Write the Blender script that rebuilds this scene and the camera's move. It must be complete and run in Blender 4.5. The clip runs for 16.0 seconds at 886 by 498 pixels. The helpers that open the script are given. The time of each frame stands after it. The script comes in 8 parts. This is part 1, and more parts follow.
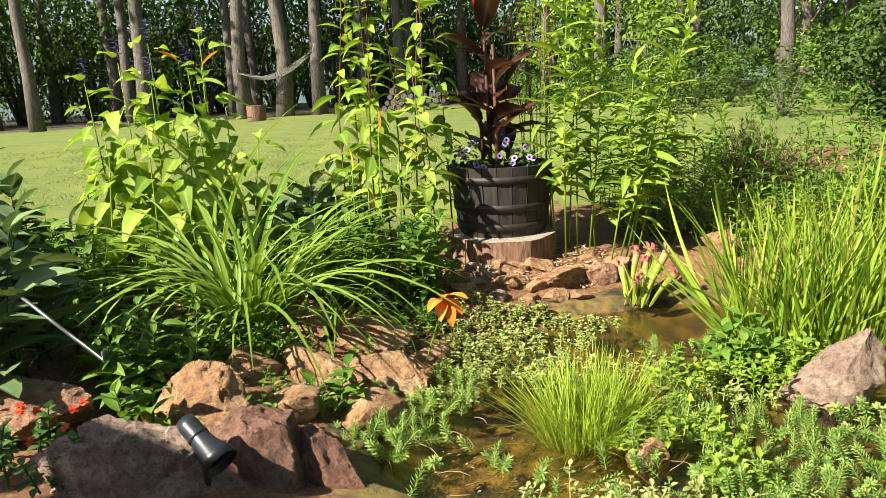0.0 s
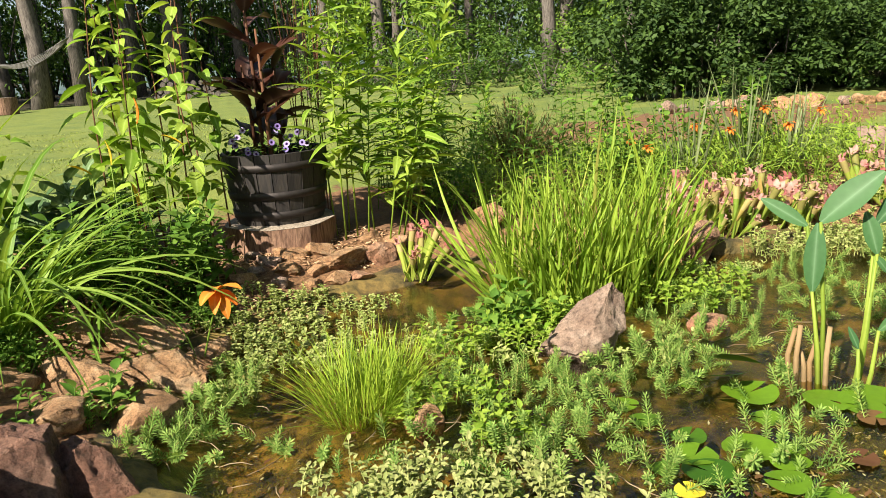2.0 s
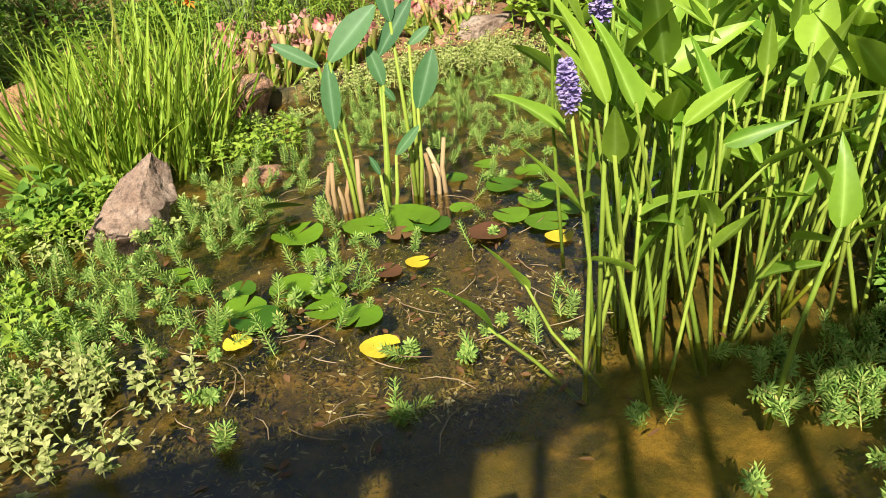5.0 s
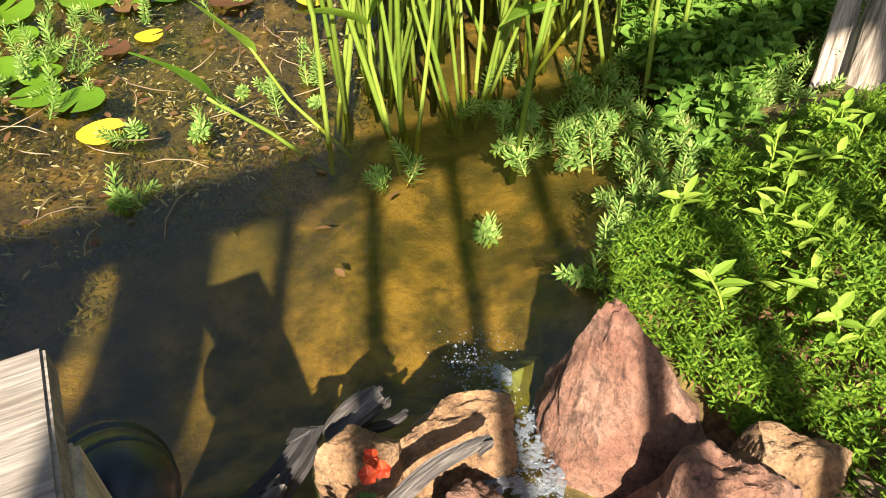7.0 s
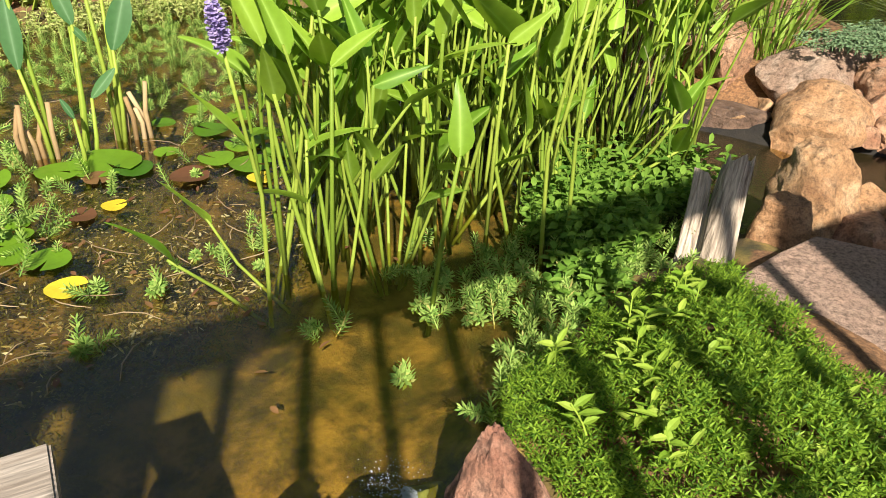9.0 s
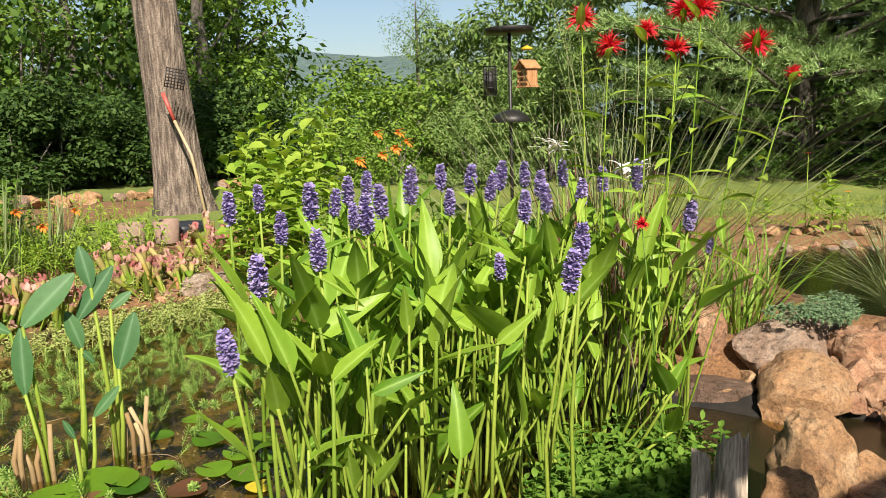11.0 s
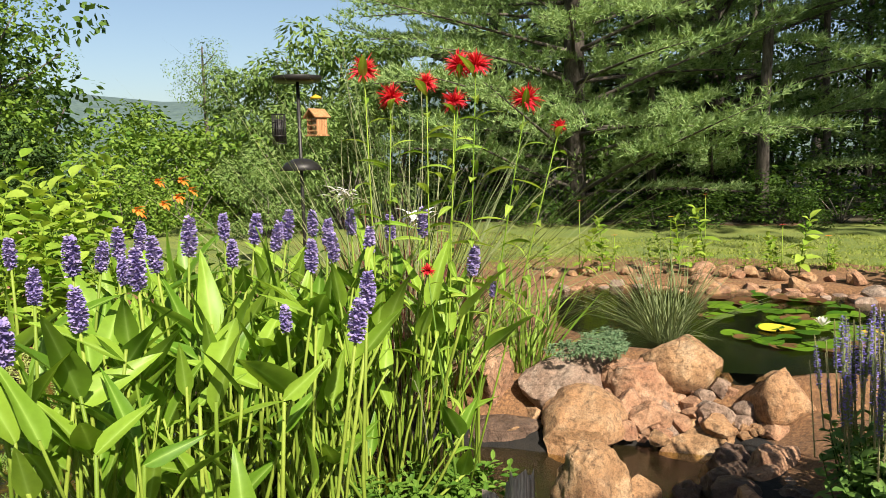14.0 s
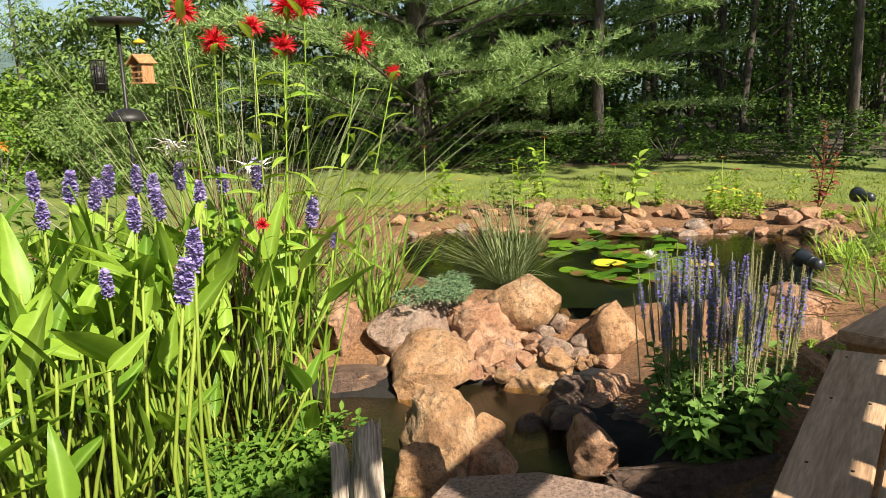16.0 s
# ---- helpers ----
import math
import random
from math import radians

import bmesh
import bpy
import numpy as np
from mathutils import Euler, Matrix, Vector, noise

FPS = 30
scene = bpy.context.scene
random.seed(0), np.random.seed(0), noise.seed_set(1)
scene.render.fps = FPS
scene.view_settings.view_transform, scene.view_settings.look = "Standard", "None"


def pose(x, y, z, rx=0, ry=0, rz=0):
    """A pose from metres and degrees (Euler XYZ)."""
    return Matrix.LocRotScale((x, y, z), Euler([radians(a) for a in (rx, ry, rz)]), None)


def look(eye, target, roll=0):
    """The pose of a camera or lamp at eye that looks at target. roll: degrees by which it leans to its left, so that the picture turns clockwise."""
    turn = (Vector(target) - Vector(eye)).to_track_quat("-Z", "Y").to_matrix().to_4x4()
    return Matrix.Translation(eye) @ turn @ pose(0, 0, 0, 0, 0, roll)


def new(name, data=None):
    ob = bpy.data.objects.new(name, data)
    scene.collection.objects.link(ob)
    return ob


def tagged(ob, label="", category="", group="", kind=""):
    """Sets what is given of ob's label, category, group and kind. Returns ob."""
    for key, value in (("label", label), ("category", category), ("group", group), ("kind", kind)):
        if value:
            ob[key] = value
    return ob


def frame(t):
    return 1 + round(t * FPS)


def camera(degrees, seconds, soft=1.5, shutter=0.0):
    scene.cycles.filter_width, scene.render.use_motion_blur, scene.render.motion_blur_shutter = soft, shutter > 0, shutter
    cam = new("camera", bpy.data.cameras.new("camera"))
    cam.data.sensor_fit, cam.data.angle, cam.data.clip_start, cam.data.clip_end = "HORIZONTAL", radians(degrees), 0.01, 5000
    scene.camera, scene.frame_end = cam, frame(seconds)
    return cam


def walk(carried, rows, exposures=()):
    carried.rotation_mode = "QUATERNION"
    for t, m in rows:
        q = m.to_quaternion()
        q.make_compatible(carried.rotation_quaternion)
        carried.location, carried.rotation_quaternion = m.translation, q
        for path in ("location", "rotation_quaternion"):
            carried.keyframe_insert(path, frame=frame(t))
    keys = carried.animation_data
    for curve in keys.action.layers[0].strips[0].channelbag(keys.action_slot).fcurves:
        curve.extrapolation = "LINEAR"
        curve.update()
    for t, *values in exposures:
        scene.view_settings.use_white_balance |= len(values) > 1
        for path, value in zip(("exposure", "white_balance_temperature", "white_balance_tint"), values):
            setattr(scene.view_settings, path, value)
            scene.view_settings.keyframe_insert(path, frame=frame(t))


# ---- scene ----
cam = camera(60.0, 16.0, soft=0.5)
METRES, EYE, TILT, LEAN, TURN = 1.4, 1.25, -12.0, 3.0, 0.0
ROWS = [
    (0.0, 0.0, 0.0, 0.0, -0.0, 0.0, -0.0),
    (0.5, 0.0004, -0.0165, 0.0001, -2.64, 0.39, 0.67),
    (1.0, 0.0151, -0.0295, -0.0014, -6.35, 0.2, 1.69),
    (1.5, 0.033, -0.0384, -0.0043, -10.62, -0.52, 2.91),
    (2.0, 0.0692, -0.0423, -0.0088, -15.07, -1.68, 4.17),
    (2.5, 0.1123, -0.0428, -0.0099, -19.43, -3.11, 5.41),
    (3.0, 0.1512, -0.0434, -0.0129, -23.87, -4.8, 6.77),
    (3.5, 0.1891, -0.0434, -0.0205, -28.57, -6.93, 8.15),
    (4.0, 0.2212, -0.0714, -0.0262, -33.51, -9.4, 9.48),
    (4.5, 0.255, -0.0987, -0.0337, -38.73, -12.41, 10.63),
    (5.0, 0.2736, -0.1277, -0.0453, -43.87, -15.99, 11.38),
    (7.5, 0.4289, -0.2113, -0.1743, -58.72, -35.61, 8.88),
    (8.0, 0.3956, -0.2496, -0.1675, -59.77, -35.57, 7.2),
    (8.5, 0.332, -0.3003, -0.1359, -60.71, -30.18, 6.72),
    (9.0, 0.2689, -0.3359, -0.0768, -61.09, -22.12, 7.71),
    (9.5, 0.2352, -0.3544, -0.0336, -60.77, -14.51, 8.93),
    (10.0, 0.2139, -0.3582, -0.0201, -60.3, -8.28, 9.86),
    (12.5, 0.2371, -0.3594, -0.0288, -67.91, 2.6, 11.58),
    (13.0, 0.2362, -0.3649, -0.0248, -71.21, 1.69, 12.01),
    (13.5, 0.2407, -0.3728, -0.0246, -74.55, 0.35, 12.35),
    (14.0, 0.2538, -0.3756, -0.0255, -77.86, -1.32, 12.54),
    (14.5, 0.2617, -0.3858, -0.0302, -81.14, -3.13, 12.78),
    (15.0, 0.2743, -0.3902, -0.0314, -84.27, -5.04, 13.14),
    (15.5, 0.2783, -0.3993, -0.029, -86.96, -6.72, 13.69),
    (16.0, 0.2828, -0.4101, -0.0299, -89.16, -7.89, 14.19),
]
walk(cam, [(t, pose(0, 0, EYE, TILT, LEAN, TURN) @ pose(METRES * x, METRES * y, METRES * z, 90 + pitch, roll, yaw)) for t, x, y, z, yaw, pitch, roll in ROWS],
     [(0.0, 1.62), (2.5, 1.37), (4.0, 1.31), (5.0, 1.41), (7.5, 1.85), (8.5, 1.72), (9.5, 1.24), (10.0, 1.17), (13.0, 1.21), (16.0, 1.33)])

# ---- world and sun ----
SUN_FROM = Vector((-0.80, -0.60, 0.0)).normalized()
SUN_UP = radians(40)
world = bpy.data.worlds.new("sky")
scene.world = world
world.use_nodes = True
wn, wl = world.node_tree.nodes, world.node_tree.links
sky = wn.new("ShaderNodeTexSky")
sky.sky_type, sky.sun_disc = "NISHITA", False
sky.sun_elevation = SUN_UP
sky.sun_rotation = math.atan2(SUN_FROM.x, SUN_FROM.y)
sky.air_density, sky.dust_density, sky.ozone_density = 1.0, 1.4, 1.0
wn["Background"].inputs["Strength"].default_value = 0.054
wl.new(sky.outputs["Color"], wn["Background"].inputs["Color"])
sun_data = bpy.data.lights.new("sun", "SUN")
sun_data.energy, sun_data.angle, sun_data.color = 5.0, radians(0.7), (1.0, 0.90, 0.77)
sun_dir = (SUN_FROM * math.cos(SUN_UP) + Vector((0, 0, math.sin(SUN_UP)))).normalized()
sun = new("sun", sun_data)
sun.matrix_world = look(sun_dir * 40, (0, 0, 0))

# ---- materials ----
def mat(name):
    m = bpy.data.materials.new(name)
    m.use_nodes = True
    return m, m.node_tree.nodes, m.node_tree.links, m.node_tree.nodes["Principled BSDF"]


def variation(n, l):
    """0..1, another value for each object and each loose piece."""
    info, geo, add = n.new("ShaderNodeObjectInfo"), n.new("ShaderNodeNewGeometry"), n.new("ShaderNodeMath")
    l.new(info.outputs["Random"], add.inputs[0])
    l.new(geo.outputs["Random Per Island"], add.inputs[1])
    fr = n.new("ShaderNodeMath")
    fr.operation = "FRACT"
    l.new(add.outputs[0], fr.inputs[0])
    return fr.outputs[0]


def ramp(n, l, fac, stops):
    r = n.new("ShaderNodeValToRGB")
    e = r.color_ramp.elements
    while len(e) < len(stops):
        e.new(0.5)
    for k, (p, c) in zip(e, stops):
        k.position, k.color = p, (*c, 1)
    l.new(fac, r.inputs[0])
    return r.outputs[0]


def tex(n, l, kind, scale, detail=4, space="Object", rough=0.6):
    t = n.new({"noise": "ShaderNodeTexNoise", "voronoi": "ShaderNodeTexVoronoi", "wave": "ShaderNodeTexWave"}[kind])
    t.inputs["Scale"].default_value = scale
    if kind == "noise":
        t.inputs["Detail"].default_value, t.inputs["Roughness"].default_value = detail, rough
    c = n.new("ShaderNodeTexCoord")
    if space == "World":
        g = n.new("ShaderNodeNewGeometry")
        l.new(g.outputs["Position"], t.inputs["Vector"])
    else:
        l.new(c.outputs[space], t.inputs["Vector"])
    return t


def mixc(n, l, fac, a, b, mode="MIX"):
    m = n.new("ShaderNodeMix")
    m.data_type, m.blend_type = "RGBA", mode
    for sock, v in ((m.inputs[0], fac), (m.inputs[6], a), (m.inputs[7], b)):
        if isinstance(v, (int, float)):
            sock.default_value = v
        elif isinstance(v, tuple):
            sock.default_value = (*v, 1)
        else:
            l.new(v, sock)
    return m.outputs[2]


def bump(n, l, b, height, strength, dist=0.01):
    k = n.new("ShaderNodeBump")
    k.inputs["Strength"].default_value, k.inputs["Distance"].default_value = strength, dist
    l.new(height, k.inputs["Height"])
    l.new(k.outputs[0], b.inputs["Normal"])


def leaf_mat(name, dark, light, glow=0.4, rough=0.45, odd=None, spots=0.0):
    """Green tissue: reflects and lets light through; each leaf another shade."""
    m, n, l, b = mat(name)
    dark, light = (tuple(0.68 * q for q in k) for k in (dark, light))
    v = variation(n, l)
    stops = [(0.0, dark), (0.75, light)]
    if odd:
        stops = [(0.0, dark), (0.7, light), (0.93, light), (1.0, odd)]
    c = ramp(n, l, v, stops)
    t = tex(n, l, "noise", 35, 3)
    c = mixc(n, l, 0.35, c, ramp(n, l, t.outputs["Fac"], [(0.3, (0.55, 0.55, 0.5)), (0.7, (1, 1, 1))]), "MULTIPLY")
    rib, sharp = n.new("ShaderNodeAttribute"), n.new("ShaderNodeMath")
    rib.attribute_name = "rib"
    sharp.operation = "POWER"
    sharp.inputs[1].default_value = 7.0
    l.new(rib.outputs["Fac"], sharp.inputs[0])
    c = mixc(n, l, ramp(n, l, sharp.outputs[0], [(0, (0, 0, 0)), (1, (0.45, 0.45, 0.45))]), c, tuple(min(1, 0.12 + 1.5 * q) for q in light))
    l.new(c, b.inputs["Base Color"])
    b.inputs["Roughness"].default_value = rough + 0.12
    b.inputs["Specular IOR Level"].default_value = 0.25
    tr, mx = n.new("ShaderNodeBsdfTranslucent"), n.new("ShaderNodeMixShader")
    l.new(mixc(n, l, 0.6, c, (1.0, 0.95, 0.25), "MULTIPLY"), tr.inputs["Color"])
    mx.inputs[0].default_value = glow * 0.85
    out = n["Material Output"]
    l.new(b.outputs[0], mx.inputs[1])
    l.new(tr.outputs[0], mx.inputs[2])
    l.new(mx.outputs[0], out.inputs["Surface"])
    return m


def stone_mat(name, cols, scale=6.0, wet=0.0):
    m, n, l, b = mat(name)
    cols = [tuple(0.88 * q for q in k) for k in cols]
    v = variation(n, l)
    t1, t2, t3 = tex(n, l, "noise", scale, 6), tex(n, l, "noise", scale * 7, 5, rough=0.7), tex(n, l, "voronoi", scale * 2.6)
    c = ramp(n, l, t1.outputs["Fac"], [(0.32, cols[0]), (0.5, cols[1]), (0.66, cols[2])])
    c = mixc(n, l, ramp(n, l, v, [(0, (0, 0, 0)), (1, (0.7, 0.7, 0.7))]), c, cols[3])
    t4 = tex(n, l, "noise", scale * 2.3, 8, rough=0.75)
    c = mixc(n, l, ramp(n, l, t4.outputs["Fac"], [(0.5, (0, 0, 0)), (0.7, (0.5, 0.5, 0.5))]), c, cols[2])
    c = mixc(n, l, 0.85, c, ramp(n, l, t2.outputs["Fac"], [(0.34, (0.26, 0.23, 0.21)), (0.5, (0.8, 0.77, 0.74)), (0.7, (1.12, 1.08, 1.04))]), "MULTIPLY")
    l.new(c, b.inputs["Base Color"])
    b.inputs["Roughness"].default_value = 0.9 - 0.6 * wet
    t5 = tex(n, l, "noise", scale * 24, 5, rough=0.8)
    c = mixc(n, l, 0.7, c, ramp(n, l, t5.outputs["Fac"], [(0.36, (0.45, 0.42, 0.4)), (0.52, (1, 1, 1)), (0.7, (1.25, 1.22, 1.2))]), "MULTIPLY")
    l.new(c, b.inputs["Base Color"])
    h, h2 = n.new("ShaderNodeMath"), n.new("ShaderNodeMath")
    l.new(t2.outputs["Fac"], h.inputs[0])
    l.new(t3.outputs["Distance"], h.inputs[1])
    h2.operation = "MULTIPLY_ADD"
    l.new(t5.outputs["Fac"], h2.inputs[0])
    h2.inputs[1].default_value = 0.5
    l.new(h.outputs[0], h2.inputs[2])
    bump(n, l, b, h2.outputs[0], 1.0, 0.016)
    return m


def plain_mat(name, col, rough=0.5, metal=0.0, grain=30.0, depth=0.25, low=0.7):
    m, n, l, b = mat(name)
    col = tuple(0.75 * q for q in col)
    t = tex(n, l, "noise", grain, 4)
    c = mixc(n, l, 1.0, col, ramp(n, l, t.outputs["Fac"], [(0.3, (low, low, low)), (0.7, (1.1, 1.1, 1.1))]), "MULTIPLY")
    l.new(c, b.inputs["Base Color"])
    b.inputs["Roughness"].default_value, b.inputs["Metallic"].default_value = rough, metal
    bump(n, l, b, t.outputs["Fac"], depth, 0.004)
    return m


def wood_mat(name, a, c, scale=3.0, axis=0, stretch=14.0, rough=0.75):
    m, n, l, b = mat(name)
    a, c = (tuple(0.75 * q for q in k) for k in (a, c))
    co, mp = n.new("ShaderNodeTexCoord"), n.new("ShaderNodeMapping")
    s = [stretch] * 3
    s[axis] = 1.0
    mp.inputs["Scale"].default_value = s
    l.new(co.outputs["Object"], mp.inputs["Vector"])
    t, t2 = n.new("ShaderNodeTexNoise"), n.new("ShaderNodeTexNoise")
    t.inputs["Scale"].default_value, t.inputs["Detail"].default_value, t.inputs["Distortion"].default_value = scale, 6, 1.2
    t2.inputs["Scale"].default_value, t2.inputs["Detail"].default_value = scale * 6, 4
    l.new(mp.outputs[0], t.inputs["Vector"])
    l.new(mp.outputs[0], t2.inputs["Vector"])
    k = ramp(n, l, t.outputs["Fac"], [(0.35, a), (0.62, c)])
    k = mixc(n, l, 0.6, k, ramp(n, l, t2.outputs["Fac"], [(0.35, (0.55, 0.55, 0.55)), (0.6, (1.05, 1.05, 1.05))]), "MULTIPLY")
    l.new(k, b.inputs["Base Color"])
    b.inputs["Roughness"].default_value = rough
    bump(n, l, b, t2.outputs["Fac"], 0.5, 0.004)
    return m


def water_mat(name, tint, ripple):
    """Clear still water: Fresnel gloss over a tinted, see-through body."""
    m, n, l, b = mat(name)
    n.remove(b)
    tr, gl, mx, fr = n.new("ShaderNodeBsdfTransparent"), n.new("ShaderNodeBsdfGlossy"), n.new("ShaderNodeMixShader"), n.new("ShaderNodeLayerWeight")
    tr.inputs["Color"].default_value = (*tint, 1)
    gl.inputs["Roughness"].default_value = 0.03
    fr.inputs["Blend"].default_value = 0.5
    p5, ma = n.new("ShaderNodeMath"), n.new("ShaderNodeMath")
    p5.operation, ma.operation = "POWER", "MULTIPLY_ADD"
    p5.inputs[1].default_value = 5.0
    ma.inputs[1].default_value, ma.inputs[2].default_value = 0.92, 0.08
    l.new(fr.outputs["Facing"], p5.inputs[0])
    l.new(p5.outputs[0], ma.inputs[0])
    t = tex(n, l, "noise", 34, 4, "World")
    k = n.new("ShaderNodeBump")
    k.inputs["Strength"].default_value, k.inputs["Distance"].default_value = ripple, 0.01
    l.new(t.outputs["Fac"], k.inputs["Height"])
    l.new(k.outputs[0], gl.inputs["Normal"])
    l.new(k.outputs[0], fr.inputs["Normal"])
    l.new(ma.outputs[0], mx.inputs[0])
    l.new(tr.outputs[0], mx.inputs[1])
    l.new(gl.outputs[0], mx.inputs[2])
    l.new(mx.outputs[0], n["Material Output"].inputs["Surface"])
    return m


def ground_mat():
    """Soil, lawn and pond mud on one sheet, mixed by what grows or lies where, with haze and bed shade painted in."""
    m, n, l, b = mat("ground")
    at = {}
    for k in ("lawn", "mud", "far", "bed_shade", "litter"):
        at[k] = n.new("ShaderNodeAttribute")
        at[k].attribute_name = k
    f, f2, big = tex(n, l, "noise", 60, 5, "World", 0.75), tex(n, l, "noise", 9, 5, "World"), tex(n, l, "noise", 1.7, 6, "World")
    soil = ramp(n, l, f.outputs["Fac"], [(0.3, (0.075, 0.04, 0.018)), (0.5, (0.22, 0.115, 0.05)), (0.7, (0.42, 0.24, 0.11))])
    soil = mixc(n, l, 0.6, soil, ramp(n, l, f2.outputs["Fac"], [(0.3, (0.5, 0.45, 0.4)), (0.7, (1.2, 1.1, 1.0))]), "MULTIPLY")
    lawn = ramp(n, l, f.outputs["Fac"], [(0.3, (0.10, 0.155, 0.024)), (0.7, (0.27, 0.32, 0.062))])
    lawn = mixc(n, l, 0.7, lawn, ramp(n, l, big.outputs["Fac"], [(0.35, (0.62, 0.72, 0.6)), (0.65, (1.3, 1.12, 0.9))]), "MULTIPLY")
    mud = ramp(n, l, f2.outputs["Fac"], [(0.36, (0.032, 0.026, 0.009)), (0.47, (0.14, 0.098, 0.026)), (0.62, (0.40, 0.27, 0.07))])
    mud = mixc(n, l, ramp(n, l, big.outputs["Fac"], [(0.45, (0, 0, 0)), (0.62, (0.7, 0.7, 0.7))]), mud, (0.13, 0.12, 0.022))
    mud = mixc(n, l, 0.45, mud, ramp(n, l, f.outputs["Fac"], [(0.35, (0.45, 0.46, 0.4)), (0.65, (1.15, 1.1, 1.0))]), "MULTIPLY")
    # near-black bed: shade and depth of water put into the mud's colour
    mud = mixc(n, l, at["bed_shade"].outputs["Fac"], mud, ramp(n, l, f2.outputs["Fac"], [(0.35, (0.004, 0.0035, 0.003)), (0.65, (0.018, 0.014, 0.009))]))
    # wooded far hills; distance haze is painted in as a bluish tint
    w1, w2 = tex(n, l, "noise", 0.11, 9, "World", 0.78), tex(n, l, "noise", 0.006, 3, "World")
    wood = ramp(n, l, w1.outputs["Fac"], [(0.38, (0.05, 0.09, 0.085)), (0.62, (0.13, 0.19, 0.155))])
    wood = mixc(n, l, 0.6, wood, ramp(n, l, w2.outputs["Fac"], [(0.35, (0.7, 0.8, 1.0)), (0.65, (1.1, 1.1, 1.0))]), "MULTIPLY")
    jag = n.new("ShaderNodeMath")
    jag.operation = "MULTIPLY_ADD"
    l.new(f2.outputs["Fac"], jag.inputs[0])
    jag.inputs[1].default_value = 1.2
    jag.inputs[2].default_value = -0.6

    def rough_edge(k):
        s = n.new("ShaderNodeMath")
        l.new(at[k].outputs["Fac"], s.inputs[0])
        l.new(jag.outputs[0], s.inputs[1])
        return ramp(n, l, s.outputs[0], [(0.42, (0, 0, 0)), (0.58, (1, 1, 1))])
    lawn = mixc(n, l, 1.0, lawn, (0.86, 0.9, 0.86), "MULTIPLY")
    c = mixc(n, l, rough_edge("lawn"), soil, lawn)
    c = mixc(n, l, rough_edge("mud"), c, mud)
    litter = ramp(n, l, f.outputs["Fac"], [(0.3, (0.03, 0.028, 0.012)), (0.7, (0.12, 0.095, 0.05))])
    c = mixc(n, l, rough_edge("litter"), c, litter)
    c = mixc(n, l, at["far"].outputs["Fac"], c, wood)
    c = mixc(n, l, 1.0, c, (0.75, 0.75, 0.75), "MULTIPLY")
    l.new(c, b.inputs["Base Color"])
    b.inputs["Roughness"].default_value = 0.95
    bump(n, l, b, f.outputs["Fac"], 0.6, 0.015)
    return m


# ---- mesh helpers ----
class MB:
    """Collects the faces of one mesh."""

    def __init__(self):
        self.v, self.f, self.k = [], [], []

    def add(self, verts, faces, m=None, k=0):
        o = len(self.v)
        self.v.extend((m @ Vector(p) for p in verts) if m is not None else verts)
        self.f.extend([tuple(i + o for i in f) for f in faces])
        self.k.extend([k] * len(faces))

    def mesh(self, name, mats, smooth=True):
        me = bpy.data.meshes.new(name)
        me.from_pydata([tuple(p) for p in self.v], [], self.f)
        for m in mats if isinstance(mats, (list, tuple)) else [mats]:
            me.materials.append(m)
        me.polygons.foreach_set("material_index", self.k)
        me.polygons.foreach_set("use_smooth", [smooth] * len(self.f))
        me.update()
        return me


def thing(name, label, category, group="", m=None, kind=""):
    ob = new(name)
    ob.empty_display_size = 0.05
    if m is not None:
        ob.matrix_basis = m
    return tagged(ob, label, category, group, kind)


def part(name, me, parent, m=None, label=""):
    ob = new(name, me)
    ob.parent = parent
    if m is not None:
        ob.matrix_basis = m
    return tagged(ob, label) if label else ob


def solo(name, me, label, category, group="", m=None, kind=""):
    ob = new(name, me)
    if m is not None:
        ob.matrix_basis = m
    return tagged(ob, label, category, group, kind)


def aim(p, d, roll=0.0, s=1.0):
    """The pose of a leaf at p that grows towards d with its upper face up, scaled by s."""
    y = Vector(d).normalized()
    up = Vector((0, 0, 1)) if abs(y.z) < 0.97 else Vector((math.cos(roll * 7), math.sin(roll * 7), 0.2))
    x = y.cross(up).normalized()
    z = x.cross(y)
    r = Matrix((x, y, z)).transposed().to_4x4()
    return Matrix.Translation(p) @ r @ Matrix.Rotation(roll, 4, "Y") @ Matrix.Scale(s, 4)


def facing(p, d, n, s=1.0):
    """The pose of a leaf at p that grows towards d with its upper face turned to n."""
    y = Vector(d).normalized()
    x = y.cross(Vector(n)).normalized()
    return Matrix.Translation(p) @ Matrix((x, y, x.cross(y))).transposed().to_4x4() @ Matrix.Scale(s, 4)


def around(az, tilt):
    return Vector((math.sin(az) * math.sin(tilt), math.cos(az) * math.sin(tilt), math.cos(tilt)))


SHAPES = {
    "lance": lambda s: math.sin(math.pi * min(1, s * 0.96 + 0.04)) ** 0.9 * (1.15 - 0.45 * s),
    "oval": lambda s: math.sin(math.pi * (0.03 + 0.95 * s)) ** 0.7,
    "heart": lambda s: (1.0 - s) ** 0.75 * (0.35 + min(1, s * 5) * 0.75),
    "arrow": lambda s: (1.0 - s) ** 0.8 * (0.5 + min(1, s * 3.6) * 0.6) * (1 if s > 0.01 else 0.45),
    "strap": lambda s: min(1, 0.6 + s * 2) * (1 - s ** 3) ** 0.8,
    "blade": lambda s: (0.75 + 0.25 * math.sin(math.pi * s)) * (1 - s ** 5),
    "paddle": lambda s: (0.25 + 0.75 * math.sin(math.pi * (0.1 + 0.88 * s)) ** 0.8) * (1 if s < 0.98 else 0.1),
}


